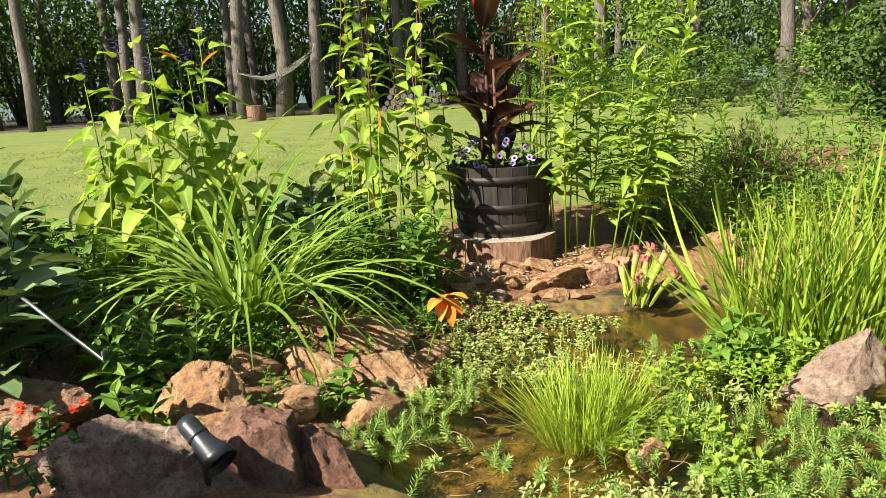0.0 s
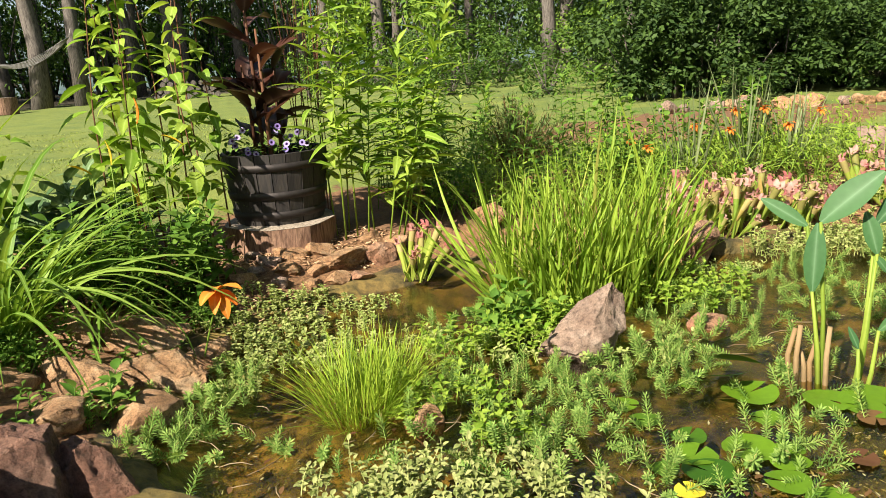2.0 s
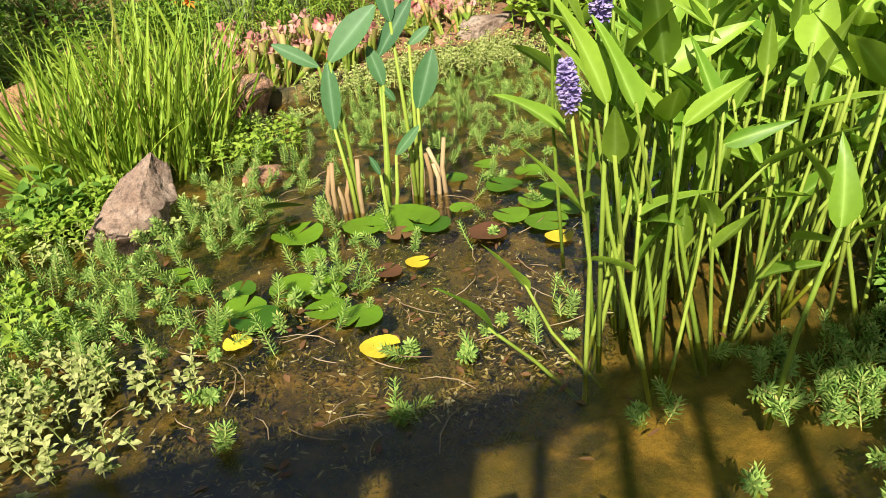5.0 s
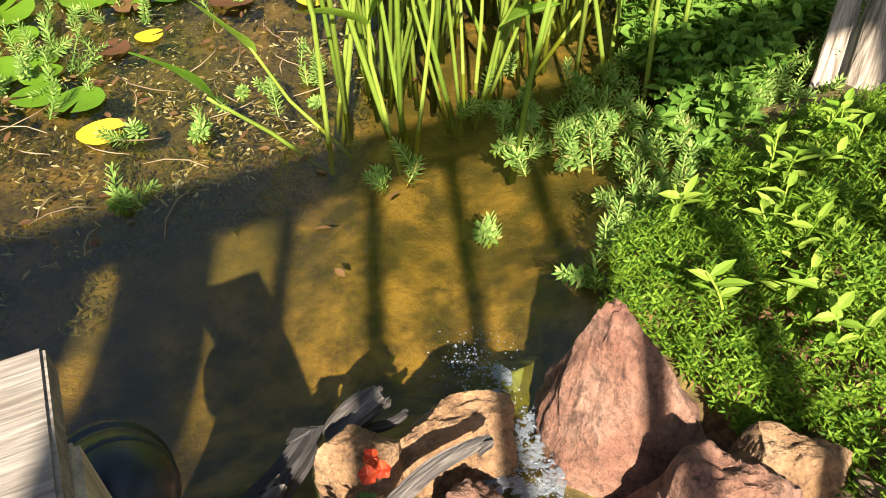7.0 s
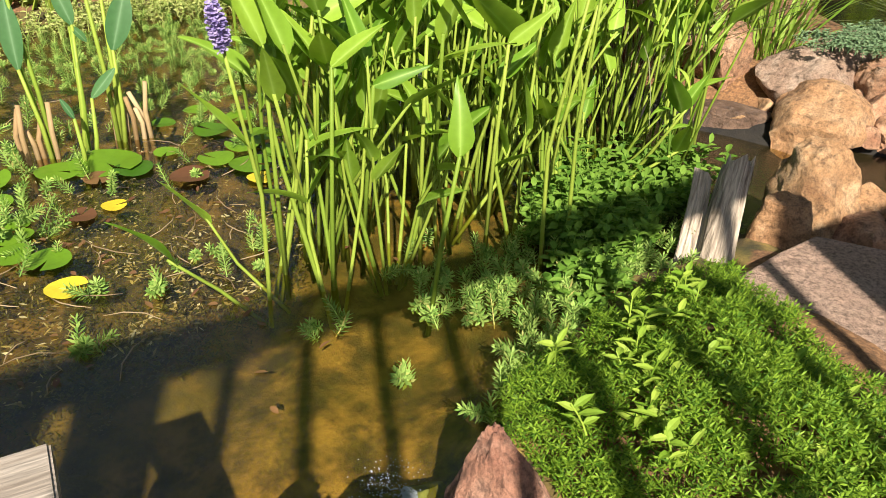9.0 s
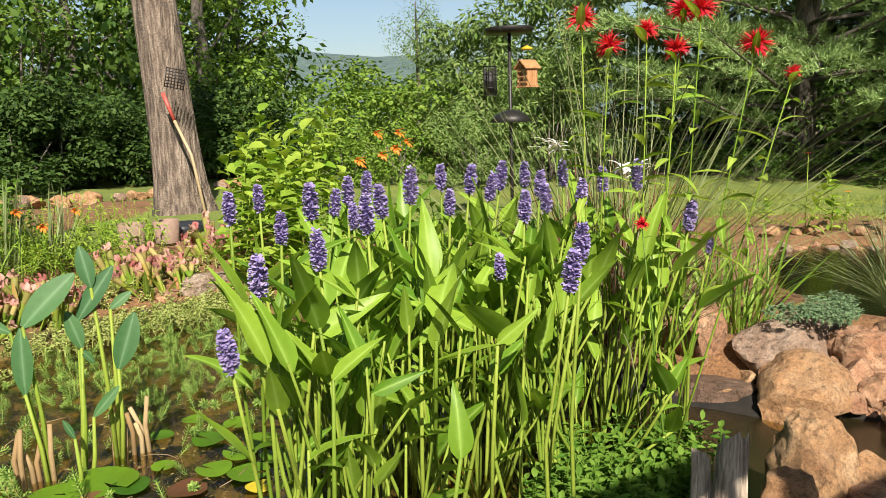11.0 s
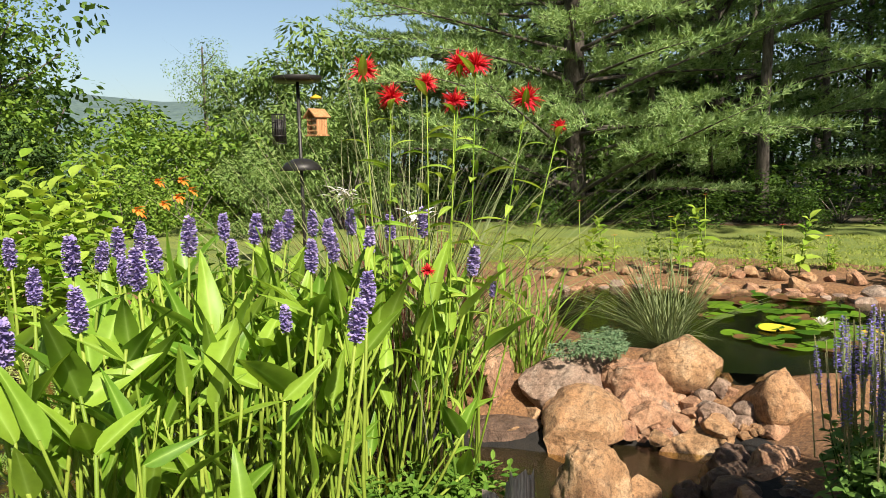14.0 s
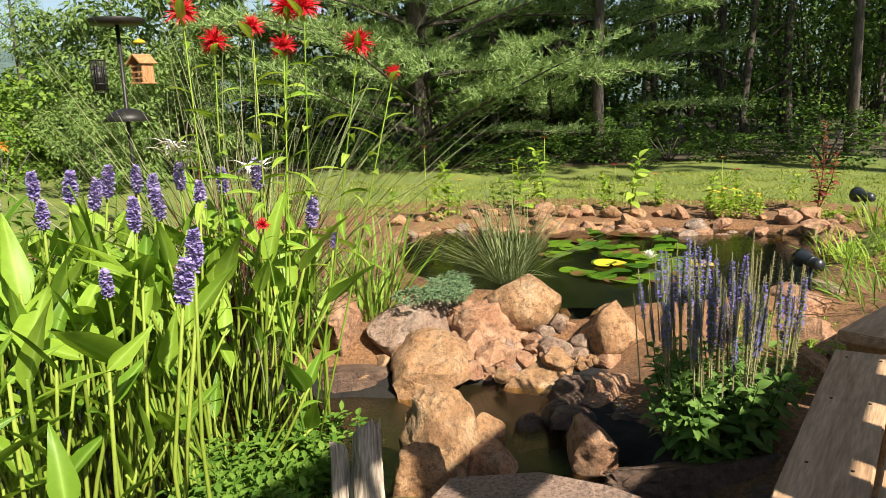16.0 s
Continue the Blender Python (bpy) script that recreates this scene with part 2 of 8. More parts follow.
def leaf_geo(L, W, shape="lance", n=6, fold=0.3, droop=0.5, wave=0.0, twist=0.0, ph=0.0):
    """A leaf that grows along +y, folded along its midrib, bending down by droop radians."""
    v, f, y, z = [], [], 0.0, 0.0
    for i in range(n + 1):
        s = i / n
        w = max(0.0, SHAPES[shape](s)) * W / 2
        a = droop * s
        if i:
            y += L / n * math.cos(a)
            z -= L / n * math.sin(a)
        wv = wave * W * math.sin(s * 9 + ph)
        tw = twist * s
        c, q = math.cos(tw), math.sin(tw)
        v += [(-w * c, y, z + fold * w + wv - w * q), (0, y, z), (w * c, y, z + fold * w - wv + w * q)]
        if i:
            o = 3 * i
            f += [(o - 3, o - 2, o + 1, o), (o - 2, o - 1, o + 2, o + 1)]
    return v, f


def leaf_mesh(name, m, *a, **k):
    b = MB()
    b.add(*leaf_geo(*a, **k))
    me = b.mesh(name, m)
    me.attributes.new("rib", "FLOAT", "POINT").data.foreach_set("value", [float(i % 3 == 1) for i in range(len(b.v))])
    return me


def tube(b, pts, radii, sides=6, k=0, cap=True):
    """A round limb through pts; radii one number a point."""
    pts = [Vector(p) for p in pts]
    v, f = [], []
    ref = Vector((0.3, 0.9, 0.1))
    for i, p in enumerate(pts):
        d = (pts[min(i + 1, len(pts) - 1)] - pts[max(i - 1, 0)])
        d = d.normalized() if d.length else Vector((0, 0, 1))
        x = d.cross(ref)
        x = x.normalized() if x.length > 1e-4 else Vector((1, 0, 0))
        y = d.cross(x)
        r = radii[i] if isinstance(radii, (list, tuple)) else radii
        for j in range(sides):
            t = 2 * math.pi * j / sides
            v.append(p + (x * math.cos(t) + y * math.sin(t)) * r)
    for i in range(len(pts) - 1):
        for j in range(sides):
            q = (j + 1) % sides
            f.append((i * sides + j, i * sides + q, (i + 1) * sides + q, (i + 1) * sides + j))
    if cap:
        f.append(tuple(range(sides))[::-1])
        f.append(tuple((len(pts) - 1) * sides + j for j in range(sides)))
    b.add(v, f, None, k)


def lathe(b, prof, sides=24, m=None, k=0, close=False):
    v, f = [], []
    for r, z in prof:
        for j in range(sides):
            t = 2 * math.pi * j / sides
            v.append((r * math.cos(t), r * math.sin(t), z))
    for i in range(len(prof) - 1):
        for j in range(sides):
            q = (j + 1) % sides
            f.append((i * sides + j, i * sides + q, (i + 1) * sides + q, (i + 1) * sides + j))
    if close:
        f.append(tuple(range(sides))[::-1])
        f.append(tuple((len(prof) - 1) * sides + j for j in range(sides)))
    b.add(v, f, m, k)


def board(name, size, m, bevel=0.004):
    """A sawn board with eased edges, centred."""
    bm = bmesh.new()
    bmesh.ops.create_cube(bm, size=1)
    bmesh.ops.scale(bm, vec=size, verts=bm.verts)
    bmesh.ops.bevel(bm, geom=bm.edges[:], offset=bevel, segments=2, affect="EDGES")
    me = bpy.data.meshes.new(name)
    bm.to_mesh(me)
    bm.free()
    me.materials.append(m)
    return me


def arc(p, d, L, droop, n=6):
    """Points along a stem that starts at p towards d and sags by droop radians."""
    p, d = Vector(p), Vector(d).normalized()
    side = d.cross(Vector((0, 0, 1)))
    side = side.normalized() if side.length > 1e-3 else Vector((1, 0, 0))
    out = [p.copy()]
    for i in range(n):
        d = Matrix.Rotation(-droop / n, 3, side) @ d
        p = p + d * (L / n)
        out.append(p.copy())
    return out


rnd = random.Random(7)
U = rnd.uniform


def rock_mesh(name, m, seed, dims, detail=3, cuts=9, rough=0.09, taper=0.0, shear=0.0):
    """A broken field stone of about those dimensions, its base at z = 0."""
    g = random.Random(seed)
    bm = bmesh.new()
    bmesh.ops.create_icosphere(bm, subdivisions=detail, radius=1)
    planes = []
    for _ in range(cuts):
        nrm = Vector((g.gauss(0, 1), g.gauss(0, 1), g.gauss(0, 0.8))).normalized()
        planes.append((nrm, g.uniform(0.44, 0.8)))
    off = Vector((g.uniform(0, 50), g.uniform(0, 50), g.uniform(0, 50)))
    for v in bm.verts:
        wob = noise.noise(v.co * 1.3 + off) * 0.07
        for nrm, d in planes:
            e = v.co.dot(nrm) - d - wob
            if e > 0:
                v.co -= nrm * e * 0.98
        q = v.co.copy()
        chip = noise.turbulence(q * 2.2 + off, 4, True)
        pit = noise.turbulence(q * 6 + off * 2, 3, True)
        v.co += q.normalized() * (noise.noise(q * 1.6 + off) * rough * 0.7 - (chip - 0.6) * rough * 0.8 - (pit - 0.5) * rough * 0.5 + noise.noise(q * 17 + off) * rough * 0.28)
    lo = [min(v.co[i] for v in bm.verts) for i in range(3)]
    hi = [max(v.co[i] for v in bm.verts) for i in range(3)]
    for v in bm.verts:
        v.co = Vector(((v.co[i] - (lo[i] + hi[i]) / 2) / (hi[i] - lo[i]) * dims[i] for i in range(3)))
        v.co.z += dims[2] / 2
        k = 1 - taper * v.co.z / dims[2]
        v.co.x *= k
        v.co.y *= k
        v.co.x += shear * v.co.z
    me = bpy.data.meshes.new(name)
    bm.to_mesh(me)
    bm.free()
    me.materials.append(m)
    me.polygons.foreach_set("use_smooth", [True] * len(me.polygons))
    me.set_sharp_from_angle(angle=radians(30))
    return me



def block_mesh(name, m, seed, dims, top=(.7, .7), off=(0, 0), rough=0.065, n=22, cuts=9, blunt=0.1):
    """A squarish broken boulder that narrows to a shifted top, its base at z = 0."""
    g = random.Random(seed)
    shift = Vector((g.uniform(0, 50), g.uniform(0, 50), g.uniform(0, 50)))
    planes = [(Vector((g.choice((-1, 1)) * g.uniform(.3, 1), g.choice((-1, 1)) * g.uniform(.3, 1), g.uniform(-.1, 1))).normalized(), g.uniform(.4, .58)) for _ in range(cuts)]
    bm = bmesh.new()
    bmesh.ops.create_cube(bm, size=1)
    bmesh.ops.subdivide_edges(bm, edges=bm.edges[:], cuts=n, use_grid_fill=True)
    for v in bm.verts:
        q = v.co.copy()
        q = q.lerp(q.normalized() * .58, blunt * min(1, max(0, q.z + .5) * 2))
        for nrm, d in planes:
            e = q.dot(nrm) - d - noise.noise(q * 3 + shift) * .04 - .25 * max(0, -.2 - q.z)
            if e > 0:
                q -= nrm * e * .96
        layer = noise.noise(Vector((q.x * 2, q.y * 2, q.z * 9)) + shift)
        chip = noise.turbulence(q * 4 + shift, 4, True)
        q += q.normalized() * (layer * rough * .5 - (chip - .6) * rough * 1.1 + noise.noise(q * 2.2 + shift) * rough + noise.noise(q * 26 + shift) * rough * .16)
        u = min(1, max(0, q.z + .5))
        v.co = Vector((q.x * dims[0] * (1 + (top[0] - 1) * u) + off[0] * u, q.y * dims[1] * (1 + (top[1] - 1) * u) + off[1] * u, (q.z + .5) * dims[2]))
    me = bpy.data.meshes.new(name)
    bm.to_mesh(me)
    bm.free()
    me.materials.append(m)
    me.polygons.foreach_set("use_smooth", [True] * len(me.polygons))
    me.set_sharp_from_angle(angle=radians(34))
    return me


# ---- materials in use ----
M_GROUND = ground_mat()
M_WATER = water_mat("pond_water", (0.80, 0.73, 0.50), 0.35)
M_DEEP = water_mat("deep_water", (0.42, 0.42, 0.28), 0.15)
M_ROCK = stone_mat("red_stone", [(0.26, 0.10, 0.052), (0.45, 0.265, 0.16), (0.59, 0.44, 0.31), (0.46, 0.26, 0.14)], 4.5)
M_TAN = stone_mat("tan_stone", [(0.26, 0.135, 0.06), (0.45, 0.275, 0.135), (0.60, 0.455, 0.285), (0.48, 0.265, 0.125)])
M_GREY = stone_mat("grey_stone", [(0.20, 0.14, 0.105), (0.36, 0.28, 0.215), (0.52, 0.45, 0.37), (0.40, 0.26, 0.18)])
M_WET = stone_mat("wet_stone", [(0.07, 0.045, 0.032), (0.16, 0.10, 0.07), (0.28, 0.19, 0.13), (0.15, 0.095, 0.06)], wet=0.7)
M_DKRED = stone_mat("dark_red_stone", [(0.13, 0.055, 0.038), (0.25, 0.14, 0.095), (0.38, 0.26, 0.19), (0.24, 0.12, 0.075)], 5.0)
M_FALLS = stone_mat("falls_stone", [(0.22, 0.085, 0.055), (0.38, 0.20, 0.135), (0.54, 0.38, 0.29), (0.38, 0.19, 0.12)], 5.0)
M_FLAG = stone_mat("flag_stone", [(0.44, 0.30, 0.225), (0.49, 0.345, 0.265), (0.53, 0.39, 0.305), (0.48, 0.335, 0.255)], 11.0)
M_CHAR = wood_mat("charred_wood", (0.010, 0.009, 0.008), (0.06, 0.05, 0.045), 5.0, 2, 12.0, 0.7)
M_SPLIT = wood_mat("grey_split_wood", (0.025, 0.02, 0.018), (0.20, 0.17, 0.145), 6.0, 2, 14.0, 0.85)
M_BARK = wood_mat("bark", (0.06, 0.05, 0.042), (0.20, 0.172, 0.145), 5.0, 2, 6.0, 0.95)
M_LOG = wood_mat("log_bark", (0.12, 0.06, 0.035), (0.32, 0.19, 0.12), 6.0, 2, 7.0, 0.95)
M_DRIFT = wood_mat("driftwood", (0.19, 0.15, 0.11), (0.54, 0.45, 0.35), 5.0, 2, 10.0, 0.9)
M_PLANK = wood_mat("pine_plank", (0.46, 0.28, 0.15), (0.66, 0.44, 0.26), 2.5, 0, 12.0, 0.7)
M_OLDWOOD = wood_mat("weathered_wood", (0.22, 0.18, 0.14), (0.40, 0.35, 0.29), 3.0, 0, 12.0, 0.9)
M_BARREL = wood_mat("barrel_oak", (0.014, 0.012, 0.011), (0.042, 0.034, 0.028), 4.0, 2, 9.0, 0.7)
M_IRON = plain_mat("dark_iron", (0.05, 0.042, 0.038), 0.6, 0.6)
# black tinted bluish, for the sky the lamp would mirror
M_BLACK = plain_mat("black_plastic", (0.025, 0.03, 0.037), 0.34, 0.0, 60, 0.1)
M_SOIL = plain_mat("potting_soil", (0.04, 0.026, 0.018), 0.95, 0, 60, 1.0, 0.4)

# ---- the ground: one sheet, with two ponds let into it ----
POND = [(-.3, 2.2), (-.38, 2.6), (-.27, 3.1), (-.15, 3.5), (.3, 3.75), (.75, 4.05), (1.1, 4.2), (1.5, 4.1), (2.0, 3.95), (2.7, 3.8), (3.4, 3.75),
        (4.3, 3.45), (4.4, 2.6), (4.0, 1.6), (3.8, .6), (3.72, -.05), (3.78, -.45), (3.95, -.9), (3.8, -1.12), (3.25, -1.05), (2.95, -1.2), (2.45, -1.25),
        (2.3, -1.0), (2.65, -.75), (2.75, -.35), (2.45, -.2), (2.3, -.09), (1.95, -.05), (1.58, .0), (1.25, -.2), (1.08, .1), (.75, .3), (.6, .8),
        (.45, 1.4), (.2, 1.75), (-.1, 2.0)]
UPPER = [(4.46, -1.02), (4.55, -.62), (5.0, -.3), (6.05, -.1), (6.62, -.48), (6.48, -1.4), (6.22, -2.2), (6.02, -2.75), (5.55, -3.1), (4.9, -2.75), (4.3, -2.3),
         (4.16, -1.75), (4.14, -1.3), (4.12, -1.12)]
UPPER_Z = 0.27


def inside_by(poly, x, y):
    """Metres by which (x, y) lies inside a polygon (outside: minus)."""
    x, y = np.asarray(x, float), np.asarray(y, float)
    d2, ins = np.full(x.shape, 1e18), np.zeros(x.shape, bool)
    for (ax, ay), (bx, by) in zip(poly, poly[1:] + poly[:1]):
        t = np.clip(((x - ax) * (bx - ax) + (y - ay) * (by - ay)) / ((bx - ax) ** 2 + (by - ay) ** 2), 0, 1)
        d2 = np.minimum(d2, (x - ax - t * (bx - ax)) ** 2 + (y - ay - t * (by - ay)) ** 2)
        cross = (ay > y) != (by > y)
        with np.errstate(divide="ignore", invalid="ignore"):
            ins ^= cross & (x < (bx - ax) * (y - ay) / (by - ay if by != ay else 1e-9) + ax)
    return np.where(ins, 1, -1) * np.sqrt(d2)


def smooth(v, a, b):
    t = np.clip((v - a) / (b - a), 0, 1)
    return t * t * (3 - 2 * t)


def ripple(x, y, s):
    return np.sin(x * 1.7 * s + 1.3 * np.sin(y * 1.1 * s)) * np.sin(y * 1.9 * s + 1.7 * np.sin(x * 0.9 * s + 2))


def height(x, y):
    x, y = np.asarray(x, float), np.asarray(y, float)
    p, u = inside_by(POND, x, y), inside_by(UPPER, x, y)
    out = -p
    g = 0.05 + 0.13 * smooth(out, 0, 0.5) + 0.2 * smooth(out, 0.4, 3.0) + 0.008 * np.clip(out - 3, 0, 40)
    g = g + 0.02 * ripple(x, y, 2.2) * smooth(out, 0.1, 1) + 0.012 * ripple(x, y, 6.1)
    g = g - 0.11 * np.exp(-(((x - 1.2) / 0.26) ** 2 + ((y + 0.34) / 0.2) ** 2))
    g = g - 0.06 * smooth(x, 5.4, 6.4) * smooth(y, 1.0, 0.0)
    rim_z = 0.29 + 0.03 * smooth(x, 5.2, 6.4)
    g = np.where(p < -0.05, g + (rim_z - g) * smooth(u, -0.35, -0.12) * (1 - smooth(-p, 0.5, 0.0)), g)
    z = np.where(p > 0, 0.04 - 0.17 * smooth(p, -0.05, 0.3) + 0.035 * ripple(x, y, 4), g)
    z = np.where(u > -0.12, np.minimum(UPPER_Z + 0.04, g) - 0.45 * smooth(u, -0.12, 0.5), z)
    r, az = np.hypot(x, y), np.arctan2(x, y)
    hill = (74 + 12 * np.sin(az * 9) + 7 * np.sin(az * 23 + 1)) * smooth(r, 300, 900)
    return z - 6.0 * smooth(r, 45, 140) + hill


def ground_z(x, y):
    return float(height(x, y))


def axis_steps(a, b, fine, far, grow=1.18):
    v = list(np.arange(a, b + 1e-6, fine))
    s, lo, hi = fine, [], []
    q = a
    while q > -far:
        s *= grow
        q -= s
        lo.append(q)
    s, q = fine, b
    while q < far:
        s *= grow
        q += s
        hi.append(q)
    return np.array(lo[::-1] + v + hi)


gx, gy = axis_steps(-2.5, 7.0, 0.06, 1500), axis_steps(-3.4, 6.0, 0.06, 1500)
X, Y = np.meshgrid(gx, gy)
Z = height(X, Y)
nx, ny = len(gx), len(gy)
idx = np.arange(nx * ny).reshape(ny, nx)
quads = np.stack([idx[:-1, :-1], idx[:-1, 1:], idx[1:, 1:], idx[1:, :-1]], -1).reshape(-1, 4)
me = bpy.data.meshes.new("ground")
me.from_pydata(np.stack([X, Y, Z], -1).reshape(-1, 3).tolist(), [], quads.tolist())
me.materials.append(M_GROUND)
me.polygons.foreach_set("use_smooth", [True] * len(me.polygons))
pin, uin = inside_by(POND, X, Y), inside_by(UPPER, X, Y)
bed = np.minimum(-pin, 9)
# lawn: beyond the planted beds on both sides; a bare bed of red soil lies past the bog
lawn = smooth(np.where(X > 5.5, -uin, bed), 0.9, 1.5) * smooth(bed, 1.2, 2.2)
bare = np.exp(-(((X - 5.0) / 2.6) ** 2 + ((Y - 7.2) / 1.5) ** 2) * 1.2)
lawn = lawn * (1 - smooth(bare, 0.3, 0.6)) * (1 - smooth(np.hypot(X - 1.0, Y + 3.0), 4.2, 3.4))
lawn = lawn * (1 - smooth(np.hypot(X, Y), 27, 33)) * (1 - smooth(X - 0.25 * np.cos(Y * 1.3), 10.6, 11.2) * smooth(Y, 3.5, 2.0))
mud = np.maximum(smooth(pin, -0.16, -0.08), smooth(uin, -0.02, 0.05))
# where the ground takes the haze-tinted hill colour
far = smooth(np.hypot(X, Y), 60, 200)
litter = np.maximum(smooth(X, 10.6, 11.2) * smooth(Y, 4.0, 3.0), smooth(np.hypot(X, Y), 25, 29))
litter = np.maximum(litter, smooth(-Y, 5.6, 6.2) * smooth(X, 5.0, 6.5))
# bed painted dark: shaded stream, deep upper pond, part of the open water
bed_shade = np.maximum(smooth(X, 2.5, 2.9) * smooth(Y, 0.8, 0.3), smooth(uin, -0.1, 0.1))
bed_shade = np.maximum(bed_shade, 0.4 * smooth(Y, 0.75, 1.25) * smooth(X, 0.45, 0.9))
for key, a in (("lawn", lawn), ("mud", mud), ("far", far), ("bed_shade", bed_shade), ("litter", litter)):
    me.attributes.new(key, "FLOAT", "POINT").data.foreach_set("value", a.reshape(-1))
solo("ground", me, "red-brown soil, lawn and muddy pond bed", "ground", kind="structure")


def sheet(name, poly, z, m, grow=0.25):
    c = Vector((sum(p[0] for p in poly) / len(poly), sum(p[1] for p in poly) / len(poly)))
    b = MB()
    bm = bmesh.new()
    vs = []
    n = len(poly)
    for i, p in enumerate(poly):
        a, q = Vector(poly[i - 1]), Vector(poly[(i + 1) % n])
        t = (q - a).normalized()
        vs.append(bm.verts.new((p[0] - t.y * -grow * -1, p[1] + t.x * grow, z)))
    f = bm.faces.new(vs)
    f.normal_update()
    if f.normal.z < 0:
        f.normal_flip()
    bmesh.ops.triangulate(bm, faces=[f])
    me = bpy.data.meshes.new(name)
    bm.to_mesh(me)
    bm.free()
    me.materials.append(m)
    return me


solo("water", sheet("water", POND, 0.0, M_WATER, 0.12), "still clear brown water of the lower garden pond", "pond water", kind="structure")
solo("water", sheet("water", UPPER, UPPER_Z, M_DEEP, 0.08), "dark still water of the upper lily pond", "pond water", kind="structure")

# ---- stones ----
rock_seed = [100]


def rock(at, dims, m, turn=0.0, label="rough reddish brown field stone at the pond edge", sink=0.25, detail=4, cuts=13, tilt=(0, 0), seed=None, name="rock", category="rock", group="", rough=0.09, z=None, taper=0.0, shear=0.0):
    rock_seed[0] += 1
    if detail > 2:
        detail = 6 if detail == 6 else 5 if max(dims) > .32 and at[0] < 2.9 and detail > 3 else (2 if max(dims) < .16 else 3) if at[0] > 5 else 3 if max(dims) < .15 else 4
    me = rock_mesh(name, m, seed or rock_seed[0], dims, detail, cuts, rough, taper, shear)
    base = z if z is not None else (at[2] if len(at) > 2 else ground_z(at[0], at[1]))
    return solo(name, me, label, category, group, pose(at[0], at[1], base - dims[2] * sink, tilt[0], tilt[1], turn))


def boulder(at, dims, m, turn, label, top=(.7, .7), off=(0, 0), seed=1, rough=.07, n=22, tilt=(0, 0)):
    return solo("rock", block_mesh("rock", m, seed, dims, top, off, rough, n), label, "rock", m=pose(*at, tilt[0], tilt[1], turn))


# left bank
boulder((-.89, 2.47, .08), (.36, .30, .27), M_TAN, 8, "rounded orange tan boulder on the pond bank", (.7, .6), (.02, .02), 5)
boulder((-.62, 2.13, -.06), (.33, .31, .36), M_DKRED, -8, "dark red boulder below the garden spotlight", (.75, .6), (-.03, .02), 11)
boulder((-.41, 2.22, -.1), (.27, .24, .31), M_DKRED, 12, "red brown boulder standing at the water", (.55, .6), (-.05, .02), 8)
boulder((-.96, 2.03, -.05), (.62, .44, .38), M_GREY, 6, "large grey brown boulder beside the red flowers", (.8, .55), (.02, .03), 14, .14, 30)
rock((-1.45, 2.3), (.4, .4, .25), M_ROCK, 60, "red boulder under dark leaves")
for x, y, a, c, h, tn, lab in ((-.42, 3.42, .50, .30, .2, -14, "flat tan slab of stone at the water's edge"), (-.13, 3.34, .26, .2, .15, 20, "small flat tan stone on the bank"), (-.72, 3.36, .3, .26, .2, 30, "tan stone beside daylily leaves"),
                          (-.28, 3.06, .36, .26, .19, -25, "broad tan slab half in the water"), (-.56, 2.93, .38, .26, .2, -35, "tan stone half hidden by creeping plants"), (-.84, 2.9, .3, .26, .2, 10, "cracked tan stone on the bank"),
                          (-.36, 2.72, .28, .22, .16, 50, "tan stone in the shallows"), (-.62, 2.62, .26, .2, .16, 15, "orange tan stone between boulders"), (-.5, 2.42, .17, .14, .12, 0, "small tan stone between boulders"),
                          (-.42, 2.3, .13, .1, .1, 25, "fist-sized tan stone between boulders"), (-1.1, 2.7, .3, .24, .2, 40, "tan stone in the shade of dark leaves")):
    rock((x, y), (a, c, h), M_TAN, tn, lab, .45, 5, 13, tilt=(U(-8, 8), U(-8, 8)))
# stones before the barrel
rock((.02, 4.20, .02), (.30, .24, .2), M_GREY, 20, "pale grey rounded stone before the barrel")
for x, y, a, c, h, mm in ((.2, 4.28, .15, .12, .1, M_GREY), (.3, 4.16, .17, .14, .1, M_TAN), (.36, 4.34, .2, .15, .11, M_TAN), (.46, 4.18, .15, .12, .09, M_TAN), (.5, 4.4, .22, .17, .12, M_TAN),
                          (.66, 4.3, .36, .28, .16, M_TAN), (.86, 4.36, .26, .22, .16, M_ROCK), (.28, 4.44, .14, .12, .09, M_TAN), (.12, 4.42, .13, .11, .09, M_GREY), (.56, 4.08, .16, .12, .1, M_TAN),
                          (.4, 4.05, .14, .11, .08, M_TAN), (.25, 4.03, .12, .1, .08, M_GREY), (.14, 4.14, .13, .1, .09, M_GREY), (.7, 4.12, .15, .12, .08, M_ROCK), (1.0, 4.48, .22, .17, .14, M_TAN), (.34, 4.54, .16, .12, .09, M_TAN), (.84, 4.6, .18, .14, .12, M_TAN), (.06, 4.04, .16, .13, .1, M_TAN)):
    rock((x, y), (a, c, h), mm, U(0, 180), "flat reddish tan stone set on the bank", 0.5, 4, 13, group="stones before the barrel", tilt=(U(-10, 10), U(-10, 10)))
# stones in the lower pond
rock((1.42, 2.77, -.04), (.58, .38, .33), M_GREY, -8, "pointed pinkish grey rock standing in the pond", .03, 5, 12, seed=47, taper=.86, shear=.40)
rock((2.08, 2.78, -.04), (.27, .16, .14), M_ROCK, 10, "small dark red rock in the pond")
rock((.62, 2.36, -.05), (.14, .12, .17), M_TAN, 10, "tan stone beside the rush tuft")
rock((.46, 1.38, -.02), (.26, .2, .12), M_TAN, 10, "tan stone on the near bank")
